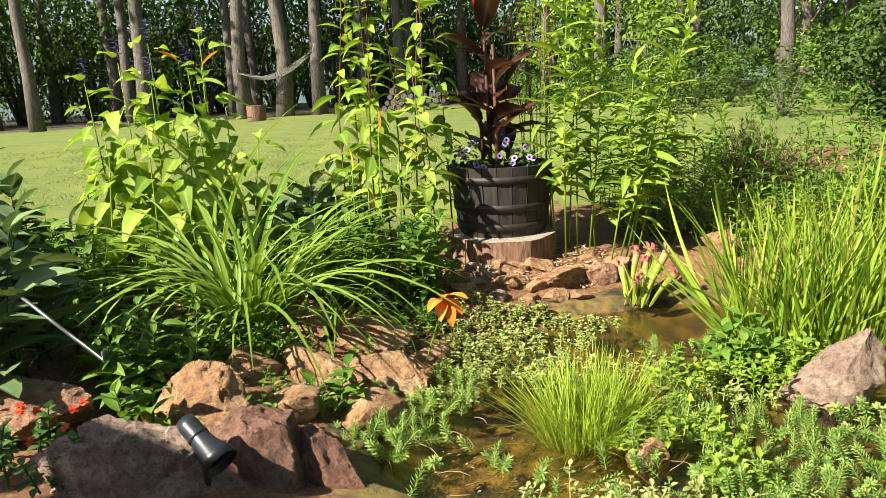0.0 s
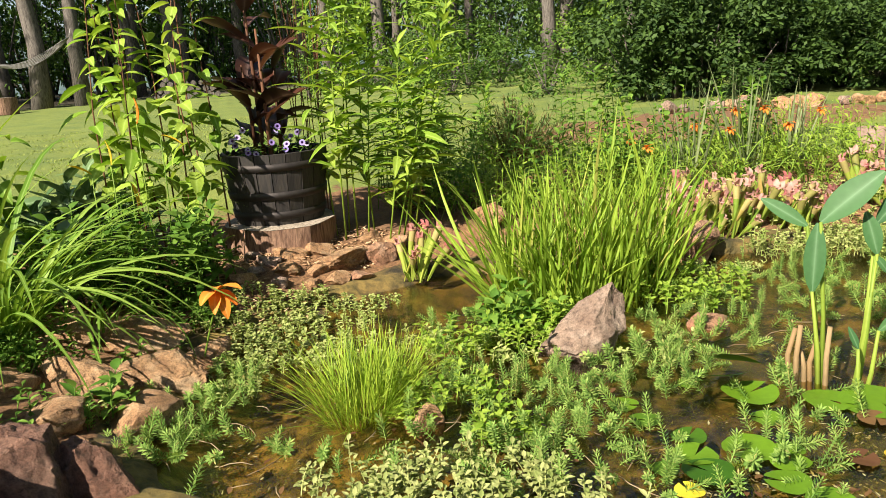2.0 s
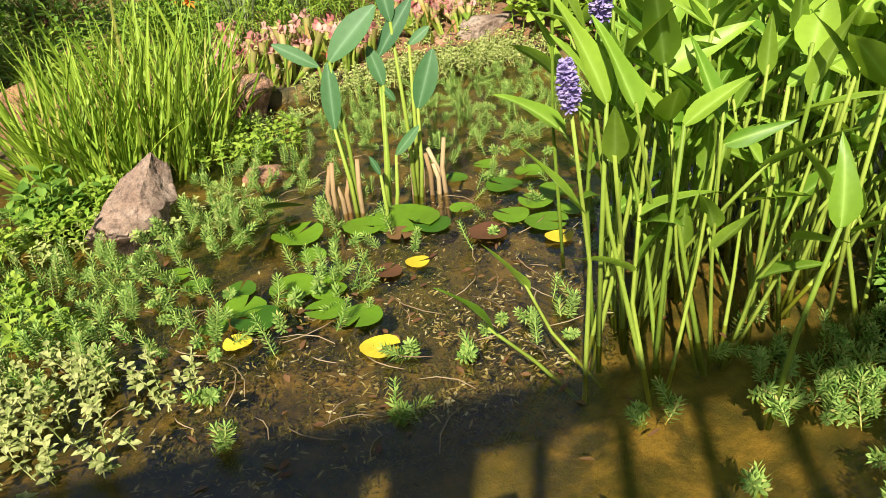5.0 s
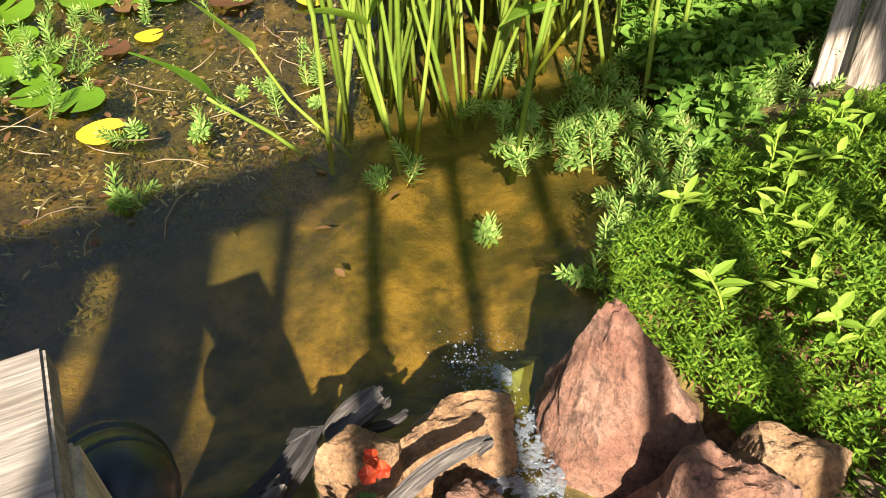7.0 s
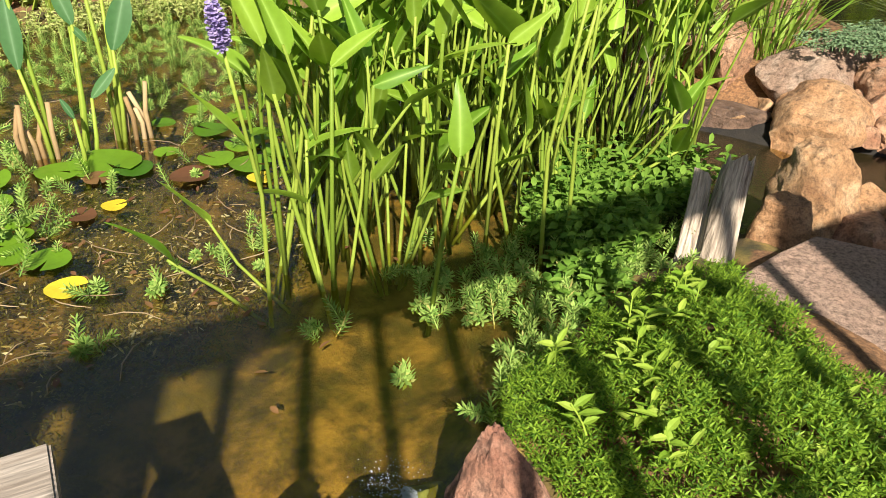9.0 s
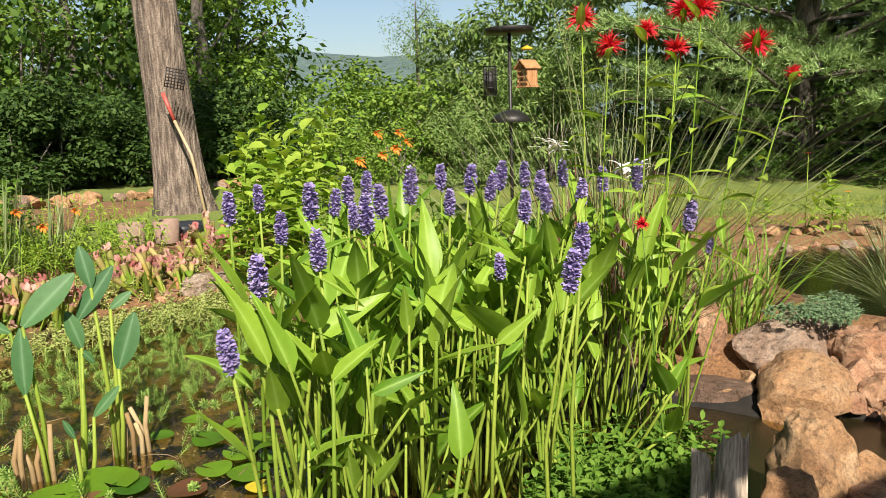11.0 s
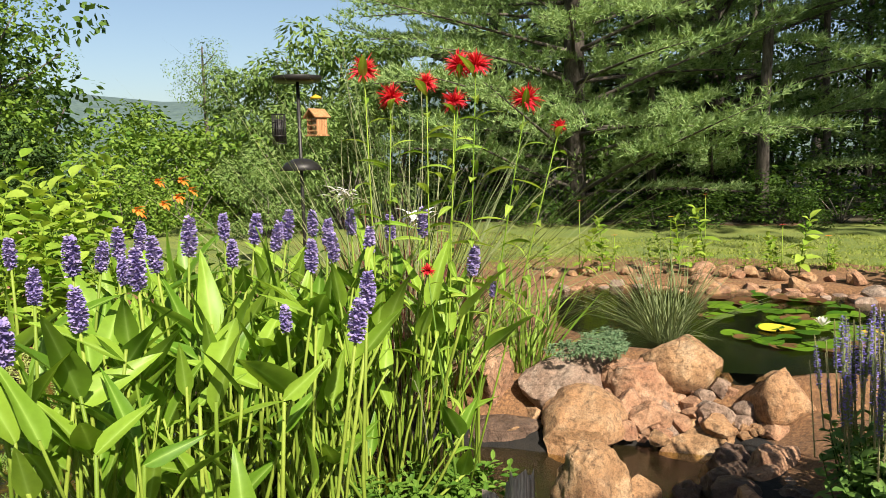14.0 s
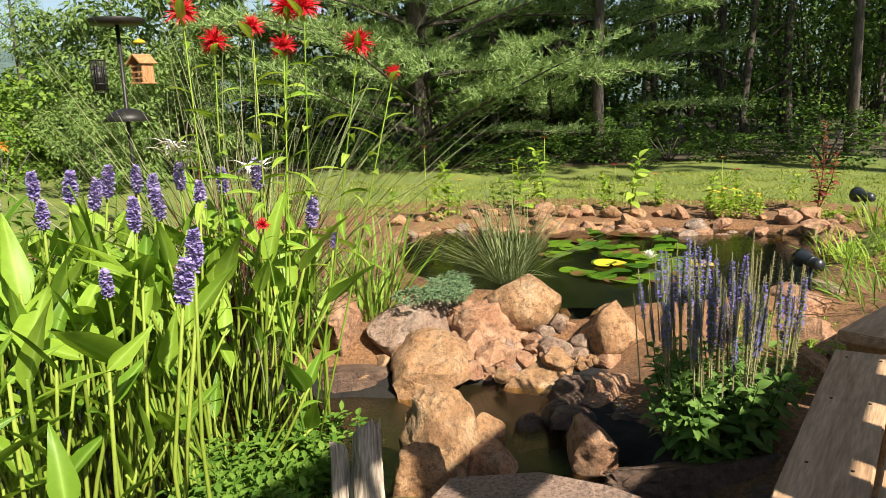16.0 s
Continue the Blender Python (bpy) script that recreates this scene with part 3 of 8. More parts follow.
# near falls
boulder((1.285, -.165, -.05), (.30, .24, .31), M_FALLS, -62, "pink red pointed boulder in stripes of shade", (.22, .28), (-.045, .055), 23, .06, 32)
boulder((1.16, -.33, -.03), (.29, .22, .24), M_FALLS, -58, "red boulder veined with white by the falls", (.5, .55), (.0, .02), 31, .08, 32)
boulder((1.30, -.395, .0), (.19, .13, .15), M_TAN, -64, "small red stone before the green carpet", (.6, .5), (0, .01), 36)
boulder((.985, .125, -.01), (.135, .12, .165), M_TAN, -55, "upright block of tan stone at the falls", (.75, .7), (.0, .01), 42, .06, 26)
boulder((1.10, .05, -.01), (.19, .13, .145), M_TAN, -48, "layered tan sandstone over the falls", (.8, .6), (.02, .01), 47, .09, 26)
boulder((1.0, -.06, -.03), (.15, .15, .17), M_FALLS, -60, "orange brown stone at the falls", (.7, .7), (.0, .01), 52)
boulder((.83, .175, .0), (.15, .12, .12), M_GREY, -50, "grey stone behind red flowers", (.6, .6), (0, .01), 57)
boulder((.9, .02, .0), (.18, .14, .13), M_TAN, -55, "broad tan stone below the red flowers", (.7, .7), (0, 0), 61)
rock((1.33, .06, -.09), (.15, .18, .1), plain_mat("moss", (.16, .17, .02), .8, 0, 50, 1), 0, "mossy olive stone just under water", 0, 4, 6)
# stream stones
rock((4.08, .08, .06), (.42, .36, .34), M_ROCK, 20, "red boulder under the marsh plants", .08)
rock((4.16, -.36, .06), (.62, .44, .33), M_GREY, -20, "large pinkish grey boulder by the stream", .08, cuts=9)
rock((3.82, -.42, -.14), (.46, .42, .40), M_TAN, -12, "rounded orange tan boulder in the stream", .04, cuts=9)
rock((4.28, -.90, .13), (.48, .40, .30), M_TAN, -10, "smooth orange boulder between pond and stream", .1, cuts=6, rough=.06, seed=311)
rock((3.80, -.07, -.05), (.38, .24, .17), M_WET, -84, "flat dark wet stone in the stream", .1)
boulder((2.95, -.50, -.04), (.34, .30, .32), M_TAN, -88, "blocky tan rock behind the driftwood", (.62, .6), (-.02, .03), 71)
boulder((2.72, -.43, -.03), (.20, .16, .22), M_TAN, -96, "tan rock beside the flat stone", (.65, .7), (0, .01), 75)
rock((2.86, -.665, -.05), (.19, .17, .2), M_ROCK, 50, "red brown stone in the stream", .05)
rock((3.1, -.655, -.03), (.17, .14, .17), M_TAN, 10, "tan stone in the stream", .05)
for x, y, a, c, h, mm in ((3.86, -.72, .2, .16, .16, M_ROCK), (3.95, -.62, .22, .2, .2, M_ROCK), (4.02, -.78, .16, .14, .14, M_GREY), (3.78, -.6, .14, .12, .1, M_ROCK), (3.9, -.86, .13, .1, .09, M_ROCK), (3.72, -.75, .1, .09, .07, M_TAN), (4.1, -.62, .2, .16, .2, M_ROCK)):
    rock((x, y, .03), (a, c, h), mm, U(0, 180), "red brown stone wedged between boulders", .05, 3, group="stones in the stream bank")
rock((3.97, -1.30, .04), (.34, .32, .31), M_TAN, 20, "orange brown boulder beside purple speedwell", .05)
rock((3.80, -.92, -.04), (.34, .22, .14), M_TAN, -86, "flat orange tan stone lying in the stream", .1)
rock((3.92, -1.03, .02), (.18, .15, .16), M_GREY, 40, "pale broken stone by the stream", .1)
rock((3.82, -1.26, .03), (.2, .16, .11), M_ROCK, -20, "pinkish flat stone by the gravel", .1)
for x, y, dims, seed, mm in ((3.36, -1.0, (.24, .2, .17), 81, M_WET), (3.46, -1.17, (.26, .22, .2), 83, M_ROCK), (3.22, -1.04, (.17, .14, .12), 85, M_WET), (3.22, -1.2, (.2, .16, .15), 87, M_WET), (3.3, -.83, (.14, .12, .11), 89, M_WET), (3.58, -1.05, (.2, .2, .16), 91, M_WET)):
    boulder((x, y, -.07), dims, mm, U(-120, -60), "angular wet red brown stone in the stream", (.7, .7), (U(-.02, .02), .01), seed)
rock((2.93, -1.02, -.02), (.2, .2, .24), M_ROCK, 70, "jagged red stone in the stream", .05, cuts=14)
rock((2.72, -1.34, -.02), (.74, .26, .19), M_WET, -84, "dark red stone at the foot of the speedwell", .05)
rock((2.35, -1.42, .0), (.34, .24, .16), M_WET, 12, "dark stone under the bench plank", .05)
rock((3.32, -1.94, .08), (.3, .22, .23), M_TAN, 15, "pale orange block of stone in the bank", .1)
rock((3.6, -2.1, .12), (.3, .24, .2), M_ROCK, 15, "red stone below the pond spotlight", .1)
rock((4.05, -2.2, .2), (.3, .2, .16), M_ROCK, 35, "red brown stone on the pond rim", .1)
rock((4.25, -2.42, .2), (.24, .2, .15), M_GREY, 35, "grey stone on the pond rim", .1)
for i in range(26):
    x, y = 3.93 + U(-.12, .12), -1.14 + U(-.06, .07)
    rock((x, y, .06), (U(.04, .07), U(.04, .06), U(.03, .05)), M_TAN, U(0, 180), "small yellow tan pebble", .1, 2, 5, name="pebble", category="pebble", group="gravel by the stream")
for x, y, a, c, h, mm in ((3.24, -1.0, .2, .14, .12, M_WET), (3.38, -1.12, .18, .14, .12, M_ROCK), 
                          (3.28, -1.2, .14, .1, .1, M_GREY), (2.48, -1.05, .2, .14, .12, M_WET), (3.88, -.98, .12, .1, .09, M_ROCK), (3.9, -.2, .16, .12, .14, M_TAN), (3.78, -.15, .18, .12, .1, M_TAN), (4.3, -.52, .2, .16, .2, M_ROCK), (3.98, -.62, .14, .12, .2, M_GREY),
                          (3.6, -1.42, .16, .12, .1, M_ROCK), (3.25, -1.62, .16, .13, .1, M_TAN), (3.1, -1.75, .14, .1, .1, M_ROCK), (2.55, -1.5, .2, .14, .14, M_WET)):
    rock((x, y, -.01), (a, c, h), mm, U(0, 180), "broken stone lying in the stream bed", .05, 3, 11, group="stones in the stream bed")
for i in range(34):
    x, y = (3.95 + U(-.14, .16), -.66 + U(-.14, .12)) if i % 3 else (3.9 + U(-.12, .14), -1.1 + U(-.1, .12))
    s = U(.7, 1.5)
    rock((x, y, .0 + U(0, .08)), (.1 * s, .085 * s, .07 * s), rnd.choice((M_ROCK, M_TAN, M_TAN, M_GREY)), U(0, 180), "small broken stone in the rubble by the stream", .05, 3, 9, group="rubble by the stream")
boulder((4.12, -.70, -.02), (.46, .40, .30), M_ROCK, -70, "cracked red brown slab between boulders", (.75, .6), (0, .03), 95, .1)
boulder((3.92, -.72, -.05), (.26, .24, .2), M_ROCK, -40, "broken red brown stone at the stream", (.7, .6), (0, .02), 97, .1)
for i in range(34):
    x, y = U(3.86, 4.4), U(-1.34, -.5)
    s = U(.5, 1.4)
    rock((x, y), (.11 * s, .09 * s, .08 * s), rnd.choice((M_ROCK, M_TAN, M_ROCK, M_GREY)), U(0, 180), "small broken stone in the rubble by the stream", .3, 3, 18, group="rubble by the stream")
# rim of the upper pond towards the lawn
rim = [(6.3, -.1), (6.68, -.45), (6.62, -.95), (6.55, -1.4), (6.42, -1.8), (6.28, -2.2), (6.12, -2.65), (5.9, -2.95), (5.6, -3.25), (5.2, -3.15)]
for (ax, ay), (bx, by) in zip(rim, rim[1:]):
    k = max(2, int(math.hypot(bx - ax, by - ay) / 0.105))
    for i in range(k):
        t = (i + U(.2, .8)) / k
        s = U(.5, 1.45)
        rock((ax + (bx - ax) * t - .08 + U(-.13, .13), ay + (by - ay) * t + U(-.08, .08), .225 + U(-.02, .05)), (.2 * s * U(.6, 1.2), .16 * s, .11 * s * U(.7, 1.2)), rnd.choice((M_ROCK, M_TAN, M_ROCK, M_GREY)), U(0, 180),
             "red brown field stone in the pond rim", .15, 3, 16, group="stones round the upper pond")
        for _ in range(2):
            rock((ax + (bx - ax) * t - .25 + U(-.09, .09), ay + (by - ay) * t + U(-.06, .06), .225), (.14 * s * U(.5, 1.2), .12 * s, .08 * s), rnd.choice((M_ROCK, M_TAN, M_GREY)), U(0, 180),
                 "flat red brown stone at the water", .1, 2, 8, group="stones round the upper pond")
        if U(0, 1) < .8:
            rock((ax + (bx - ax) * t + .17 + U(-.06, .1), ay + (by - ay) * t + U(-.06, .06)), (.14 * s, .13 * s, .1 * s), rnd.choice((M_ROCK, M_TAN)), U(0, 180),
                 "clod-like red stone behind the rim", .2, 3, 8, group="stones round the upper pond")
# far bank of the lower pond and the stone row past the bare bed
rock((4.55, 3.62, .0), (.66, .3, .24), M_GREY, -25, "long pinkish grey stone on the far bank", .1)
rock((4.2, 3.72, .0), (.3, .2, .16), M_ROCK, 15, "red stone among pitcher plants", .1)
rock((2.62, 3.72, .0), (.3, .2, .26), M_ROCK, 15, "red rock behind the water iris", .1)
rock((1.3, 5.35), (.34, .2, .16), M_TAN, 10, "tan stone behind the milkweed", .2)
rock((1.62, 4.5), (.3, .22, .2), M_TAN, 30, "orange tan stone behind the iris", .2)
for i in range(30):
    t = i / 29
    x, y = 5.2 + 4.0 * t + U(-.1, .1), 8.1 - 1.2 * t + U(-.15, .15)
    s = U(.7, 1.5)
    rock((x, y), (.2 * s, .17 * s, .15 * s), rnd.choice((M_TAN, M_GREY, M_TAN)), U(0, 180), "round tan stone in the bed's edging", .2, 3, 6, group="stones edging the bare bed")

# flat stepping stone with stripes of shade
b = MB()
flag = [(2.60, -.52), (2.44, -.44), (2.25, -.365), (2.13, -.46), (2.02, -.54), (1.92, -.68), (1.80, -1.1), (2.1, -1.18), (2.38, -1.15), (2.52, -1.0), (2.62, -.8)]
n = len(flag)
v = [(x, y, .06) for x, y in flag] + [(x, y, .15) for x, y in flag] + [(x * .985 + .034, y * .985 - .012, .158) for x, y in flag]
b.add(v, [tuple(range(n))[::-1], tuple(range(2 * n, 3 * n))] + [(r * n + i, r * n + (i + 1) % n, r * n + n + (i + 1) % n, r * n + n + i) for i in range(n) for r in (0, 1)])
fl = solo("flagstone", b.mesh("flagstone", M_FLAG, False), "flat pinkish grey flagstone beside the green carpet", "flagstone")
bv = fl.modifiers.new("edge", "BEVEL")
bv.width, bv.segments = 0.005, 2

# ---- plank rails at the viewer's side of the pond ----
RAIL, OUT = Vector((0.845, -0.535, 0.0)), Vector((0.535, 0.845, 0.0))
TURN_R = math.degrees(math.atan2(RAIL.y, RAIL.x))


def on_rail(a, p, z=0.0):
    v = RAIL * a + OUT * p
    return pose(v.x, v.y, z, 0, 0, TURN_R)


SEAT_Z = 0.5
bench = thing("bench", "long built-in pine plank bench along the pond", "bench", m=on_rail(.75, 0))
for p in (-.105, -.287):
    part("seat_board", board("seat_board", (1.42, .17, .038), M_PLANK), bench, pose(1.74, p, SEAT_Z - .019))
for x in (1.25, 2.2):
    part("leg", board("leg", (.09, .32, .46), M_PLANK), bench, pose(x, -.2, SEAT_Z - .038 - .231))
screw = MB()
lathe(screw, [(.0, .001), (.004, .001), (.005, -.002)], 10)
screw = screw.mesh("screw", M_IRON)
for x in (1.2, 1.61, 2.02, 2.38):
    for p in (-.06, -.15):
        part("screw", screw, bench, pose(x, p, SEAT_Z + .0005))
bench2 = thing("bench", "shorter pine bench that carries on past the corner", "bench", m=pose(3.08, -2.18, 0, 0, 0, -48))
part("seat_board", board("seat_board", (.8, .17, .038), M_PLANK), bench2, pose(0, 0, SEAT_Z - .019))
for x in (-.3, .3):
    part("leg", board("leg", (.09, .15, .5), M_PLANK), bench2, pose(x, 0, SEAT_Z - .038 - .251))
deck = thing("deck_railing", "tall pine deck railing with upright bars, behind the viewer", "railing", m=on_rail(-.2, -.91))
part("cap_board", board("cap_board", (4.7, .14, .038), M_PLANK), deck, pose(-.4, 0, 2.165))
part("top_rail", board("top_rail", (4.7, .038, .09), M_PLANK), deck, pose(-.4, 0, 2.1))
bal = board("baluster", (.038, .036, 1.9), M_PLANK)
for i in range(9):
    part("baluster", bal, deck, pose(.172 + i * .222, 0, 1.15))
# unseen wide boards, added to keep the pond's left side in shade
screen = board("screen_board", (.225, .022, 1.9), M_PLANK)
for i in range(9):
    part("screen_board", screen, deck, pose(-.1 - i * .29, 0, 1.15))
# unseen board, added to throw shade on the stream stones
part("end_board", board("end_board", (.78, .03, .26), M_PLANK), deck, pose(2.42, .0, 1.72))
for x in (-2.7, -1.9, 1.95):
    part("post", board("post", (.09, .09, 2.3), M_PLANK), deck, pose(x, -.07, 1.06))
# unseen fence, added to cast striped shade on bench and speedwell
fence = thing("shade_fence", "unseen upright boards behind the viewer, added to stripe the bench with shade", "fence", m=on_rail(2.65, -.91))
part("cap_board", board("cap_board", (1.6, .14, .038), M_PLANK), fence, pose(.05, 0, 1.26))
picket = board("picket", (.225, .022, 1.14), M_PLANK)
for i in range(4):
    part("picket", picket, fence, pose(-.405 + i * .37, 0, .68))
part("post", board("post", (.16, .09, 1.34), M_PLANK), fence, pose(-.7, -.02, .62))

# weathered board end that sticks out over the pond, with a black lamp beside it
solo("board_end", board("board_end", (.14, .85, .04), M_OLDWOOD, .004), "weathered grey board end sticking out over the water", "wooden board", m=pose(.70 - .425 * .535, .30 - .425 * .845, .508, 0, 0, TURN_R))
solo("post", board("post", (.09, .09, .55), wood_mat("pale_pine", (.52, .42, .28), (.78, .66, .47), 2.5, 2, 10.0, .8), .006), "pale pine post that carries the board", "post", m=pose(.658, .174, .213, 0, 0, TURN_R))
b = MB()
tube(b, [(.64, .06, .50), (.676, .102, .477), (.693, .129, .40), (.698, .137, .34), (.69, .126, .25), (.68, .11, .02)], [.0045] * 6, 8)
solo("cable", b.mesh("cable", plain_mat("white_cable", (.75, .75, .73), .5)), "white electric cable hanging beside the pine post", "cable")

# ---- barrel planter on its log slices ----
BX, BY, BZ = .335, 4.82, .30
barrel = thing("barrel_planter", "half oak barrel planter with dark staves and iron hoops", "planter", m=pose(BX, BY, BZ))
prof = lambda z: .265 + .062 * (z / .46) ** .8
NST = 22
for i in range(NST):
    b = MB()
    v = []
    a0, a1 = 2 * math.pi * i / NST + .008, 2 * math.pi * (i + 1) / NST - .008
    rows = 6
    for r in range(rows):
        z = .46 * r / (rows - 1)
        R = prof(z) + .003 * math.sin(i * 5)
        for a, q in ((a0, R), (a1, R), (a1, R - .028), (a0, R - .028)):
            v.append((q * math.cos(a), q * math.sin(a), z))
    f = [(0, 1, 2, 3)[::-1], tuple(4 * (rows - 1) + j for j in range(4))]
    for r in range(rows - 1):
        for j in range(4):
            f.append((4 * r + j, 4 * r + (j + 1) % 4, 4 * r + 4 + (j + 1) % 4, 4 * r + 4 + j))
    b.add(v, f)
    part("stave", b.mesh("stave", M_BARREL, False), barrel)
for z in (.07, .19, .36):
    b = MB()
    lathe(b, [(prof(z) - .004, z), (prof(z) + .006, z), (prof(z + .045) + .006, z + .045), (prof(z + .045) - .004, z + .045)], 44)
    part("hoop", b.mesh("hoop", M_IRON), barrel, None, "rusty dark iron hoop")
b = MB()
lathe(b, [(.001, .40), (.15, .415), (.30, .39)], 28)
part("soil", b.mesh("soil", M_SOIL), barrel)


def log_slice(name, R, h, m, label, ang=360.0):
    t = thing(name, label, "log slice", m=m)
    b = MB()
    n = 26
    v, f = [], []
    for k, z in enumerate((0, h * .5, h)):
        for j in range(n):
            a = radians(ang) * j / (n - 1) if ang < 360 else 2 * math.pi * j / n
            q = R * (1 + .04 * math.sin(3 * a + 1) + .02 * math.sin(7 * a) + .012 * math.sin(19 * a + k))
            v.append((q * math.cos(a), q * math.sin(a), z))
    top = tuple(2 * n + j for j in range(n))
    for k in range(2):
        for j in range(n if ang >= 360 else n):
            q = (j + 1) % n
            f.append((k * n + j, k * n + q, (k + 1) * n + q, (k + 1) * n + j))
    b.add(v, f)
    part("bark", b.mesh("bark", M_LOG, False), t)
    c = MB()
    c.add([v[i] for i in top], [tuple(range(n))])
    part("cut_face", c.mesh("cut_face", M_DRIFT, False), t, pose(0, 0, .002), "pale sawn face")
    return t


log_slice("log_slice", .34, .17, pose(.33, 4.76, .16, 0, 0, 30), "thick slice of log under the barrel")

# ---- bark chips and litter round the barrel ----
b = MB()
for i in range(1500):
    a, r = U(0, 2 * math.pi), math.sqrt(U(0, 1))
    x, y = (.45 + .62 * r * math.cos(a), 4.55 + .36 * r * math.sin(a)) if i % 3 else (-.5 + .9 * r * math.cos(a), 3.75 + .5 * r * math.sin(a))
    w, h, t = U(.004, .012), U(.012, .05), U(.002, .004)
    box = [(i0 * w, j0 * h, k0 * t) for k0 in (-.5, .5) for j0 in (-.5, .5) for i0 in (-.5, .5)]
    b.add(box, [(0, 2, 3, 1), (4, 5, 7, 6), (0, 1, 5, 4), (2, 6, 7, 3), (0, 4, 6, 2), (1, 3, 7, 5)], pose(x, y, ground_z(x, y) + U(.002, .014), U(-25, 25), U(-25, 25), U(0, 360)))
M_CHIP, n_, l_, b_ = mat("bark_chip")
l_.new(ramp(n_, l_, variation(n_, l_), [(0, (.10, .05, .025)), (.5, (.34, .20, .10)), (1, (.55, .38, .22))]), b_.inputs["Base Color"])
b_.inputs["Roughness"].default_value = .9
solo("bark_mulch", b.mesh("bark_mulch", M_CHIP, False), "loose tan bark chips and litter round the barrel", "mulch", kind="stuff")

# ---- driftwood and timber at the falls ----
def splinter(at, size, turn, label, lean=(0, 0), m=M_DRIFT, seed=1, bend=0.0):
    """A split, weathered piece of wood with a ragged top."""
    g = random.Random(seed)
    b = MB()
    w, d, h = size
    n, rows = 22, 12
    v, f = [], []
    grain = [g.uniform(-.2, .12) for _ in range(n)]
    for r in range(rows):
        z = h * r / (rows - 1)
        for j in range(n):
            a = 2 * math.pi * j / n
            k = 1 - .22 * (r / (rows - 1)) + .1 * math.sin(a * 3 + seed) + grain[j] + g.uniform(-.03, .03)
            u = r / (rows - 1)
            k *= 1 - abs(bend) * 6 * max(0, u - .55) ** 1.5
            v.append((bend * h * math.sin(math.pi * u) + w / 2 * k * math.copysign(abs(math.cos(a)) ** .6, math.cos(a)), d / 2 * k * math.copysign(abs(math.sin(a)) ** .6, math.sin(a)), z - (g.uniform(0, .2) * h if r == rows - 1 else 0)))
    for r in range(rows - 1):
        for j in range(n):
            q = (j + 1) % n
            f.append((r * n + j, r * n + q, r * n + n + q, r * n + n + j))
    f += [tuple(range(n))[::-1], tuple((rows - 1) * n + j for j in range(n))]
    b.add(v, f)
    return solo("driftwood", b.mesh("driftwood", m, False), label, "driftwood", m=pose(*at, lean[0], lean[1], turn))


def lying(p0, p1, w, label, m, seed, bend=None):
    """A split timber lying from p0 to p1."""
    p0, p1 = Vector(p0), Vector(p1)
    ob = splinter((0, 0, 0), (w, w * .7, (p1 - p0).length), 0, label, (0, 0), m, seed, bend if bend is not None else .1 if seed % 2 else -.12)
    ob.matrix_basis = Matrix.Translation(p0) @ (p1 - p0).to_track_quat("Z", "Y").to_matrix().to_4x4()


lying((2.44, -.29, -.06), (2.695, -.262, .32), .12, "upright grey weathered piece of driftwood", M_DRIFT, 4, .02)
lying((2.47, -.19, -.06), (2.69, -.165, .25), .065, "thin split piece of grey driftwood", M_DRIFT, 6, -.02)
lying((.70, .315, .05), (1.03, .225, .10), .055, "charred black timber lying at the falls", M_CHAR, 8)
lying((.71, .27, .08), (.91, .185, .14), .045, "grey split timber lying at the falls", M_SPLIT, 10)
lying((.915, .035, .165), (1.075, -.04, .205), .026, "grey splintered branch on the falls stones", M_SPLIT, 9)
lying((1.02, .205, .07), (1.112, .16, .12), .05, "broken end of grey wood over the water", M_SPLIT, 11)
lying((1.06, .19, .065), (1.125, .135, .075), .018, "thin black piece of wood over the water", M_CHAR, 12)


# ---- garden spotlights ----
SPOT = [(.0, -.085), (.026, -.083), (.030, -.06), (.028, -.02), (.034, .02), (.048, .06), (.052, .088), (.047, .088), (.042, .062), (.0, .05)]
DOME = [(.0, -.066), (.018, -.062), (.035, -.05), (.046, -.03), (.051, -.008), (.0525, .01), (.0525, .03), (.057, .032), (.057, .058), (.052, .058), (.046, .05), (.0, .05)]


def spotlight(at, turn, pitch, s, label, stake=.2, shape=SPOT):
    t = thing("garden_spotlight", label, "garden light", "garden spotlights", m=pose(*at, 0, 0, turn))
    b = MB()
    lathe(b, shape, 28)
    head = part("head", b.mesh("head", M_BLACK), t, pose(0, 0, 0, pitch, 0, 0) @ Matrix.Scale(s, 4))
    c = MB()
    lathe(c, [(.0, .064), (.042, .066)], 24)
    part("lens", c.mesh("lens", plain_mat("lamp_lens", (.03, .04, .055), .12)), head, None, "grey glass lens")
    d = MB()
    k = shape[3][0]
    lathe(d, [(k, -.026), (k + .004, -.024), (k + .004, -.014), (k, -.012)], 24)
    part("collar", d.mesh("collar", M_BLACK), head)
    e = MB()
    tube(e, [(0, 0, -.02), (0, 0, -stake)], [.012, .008], 8)
    part("stake", e.mesh("stake", M_BLACK), t)
    return t


spotlight((-.715, 1.965, .325), 56, 124, 1.0, "black plastic garden spotlight tilted down over boulders")
spotlight((.742, .245, .31), 165, 130, 1.25, "black round spotlight leaning over the pond", .36, DOME)
spotlight((4.17, -2.33, .44), 100, 88, .95, "black garden spotlight on the rim of the lily pond")
spotlight((5.95, -3.52, .5), 95, 90, 1.1, "black garden spotlight at the edge of the lawn", .25)
b = MB()
tube(b, [(-1.394, 2.37, 0.672), (-1.259, 2.332, 0.57), (-1.133, 2.34, 0.441), (-1.134, 2.34, 0.475)], [.006] * 4, 8)
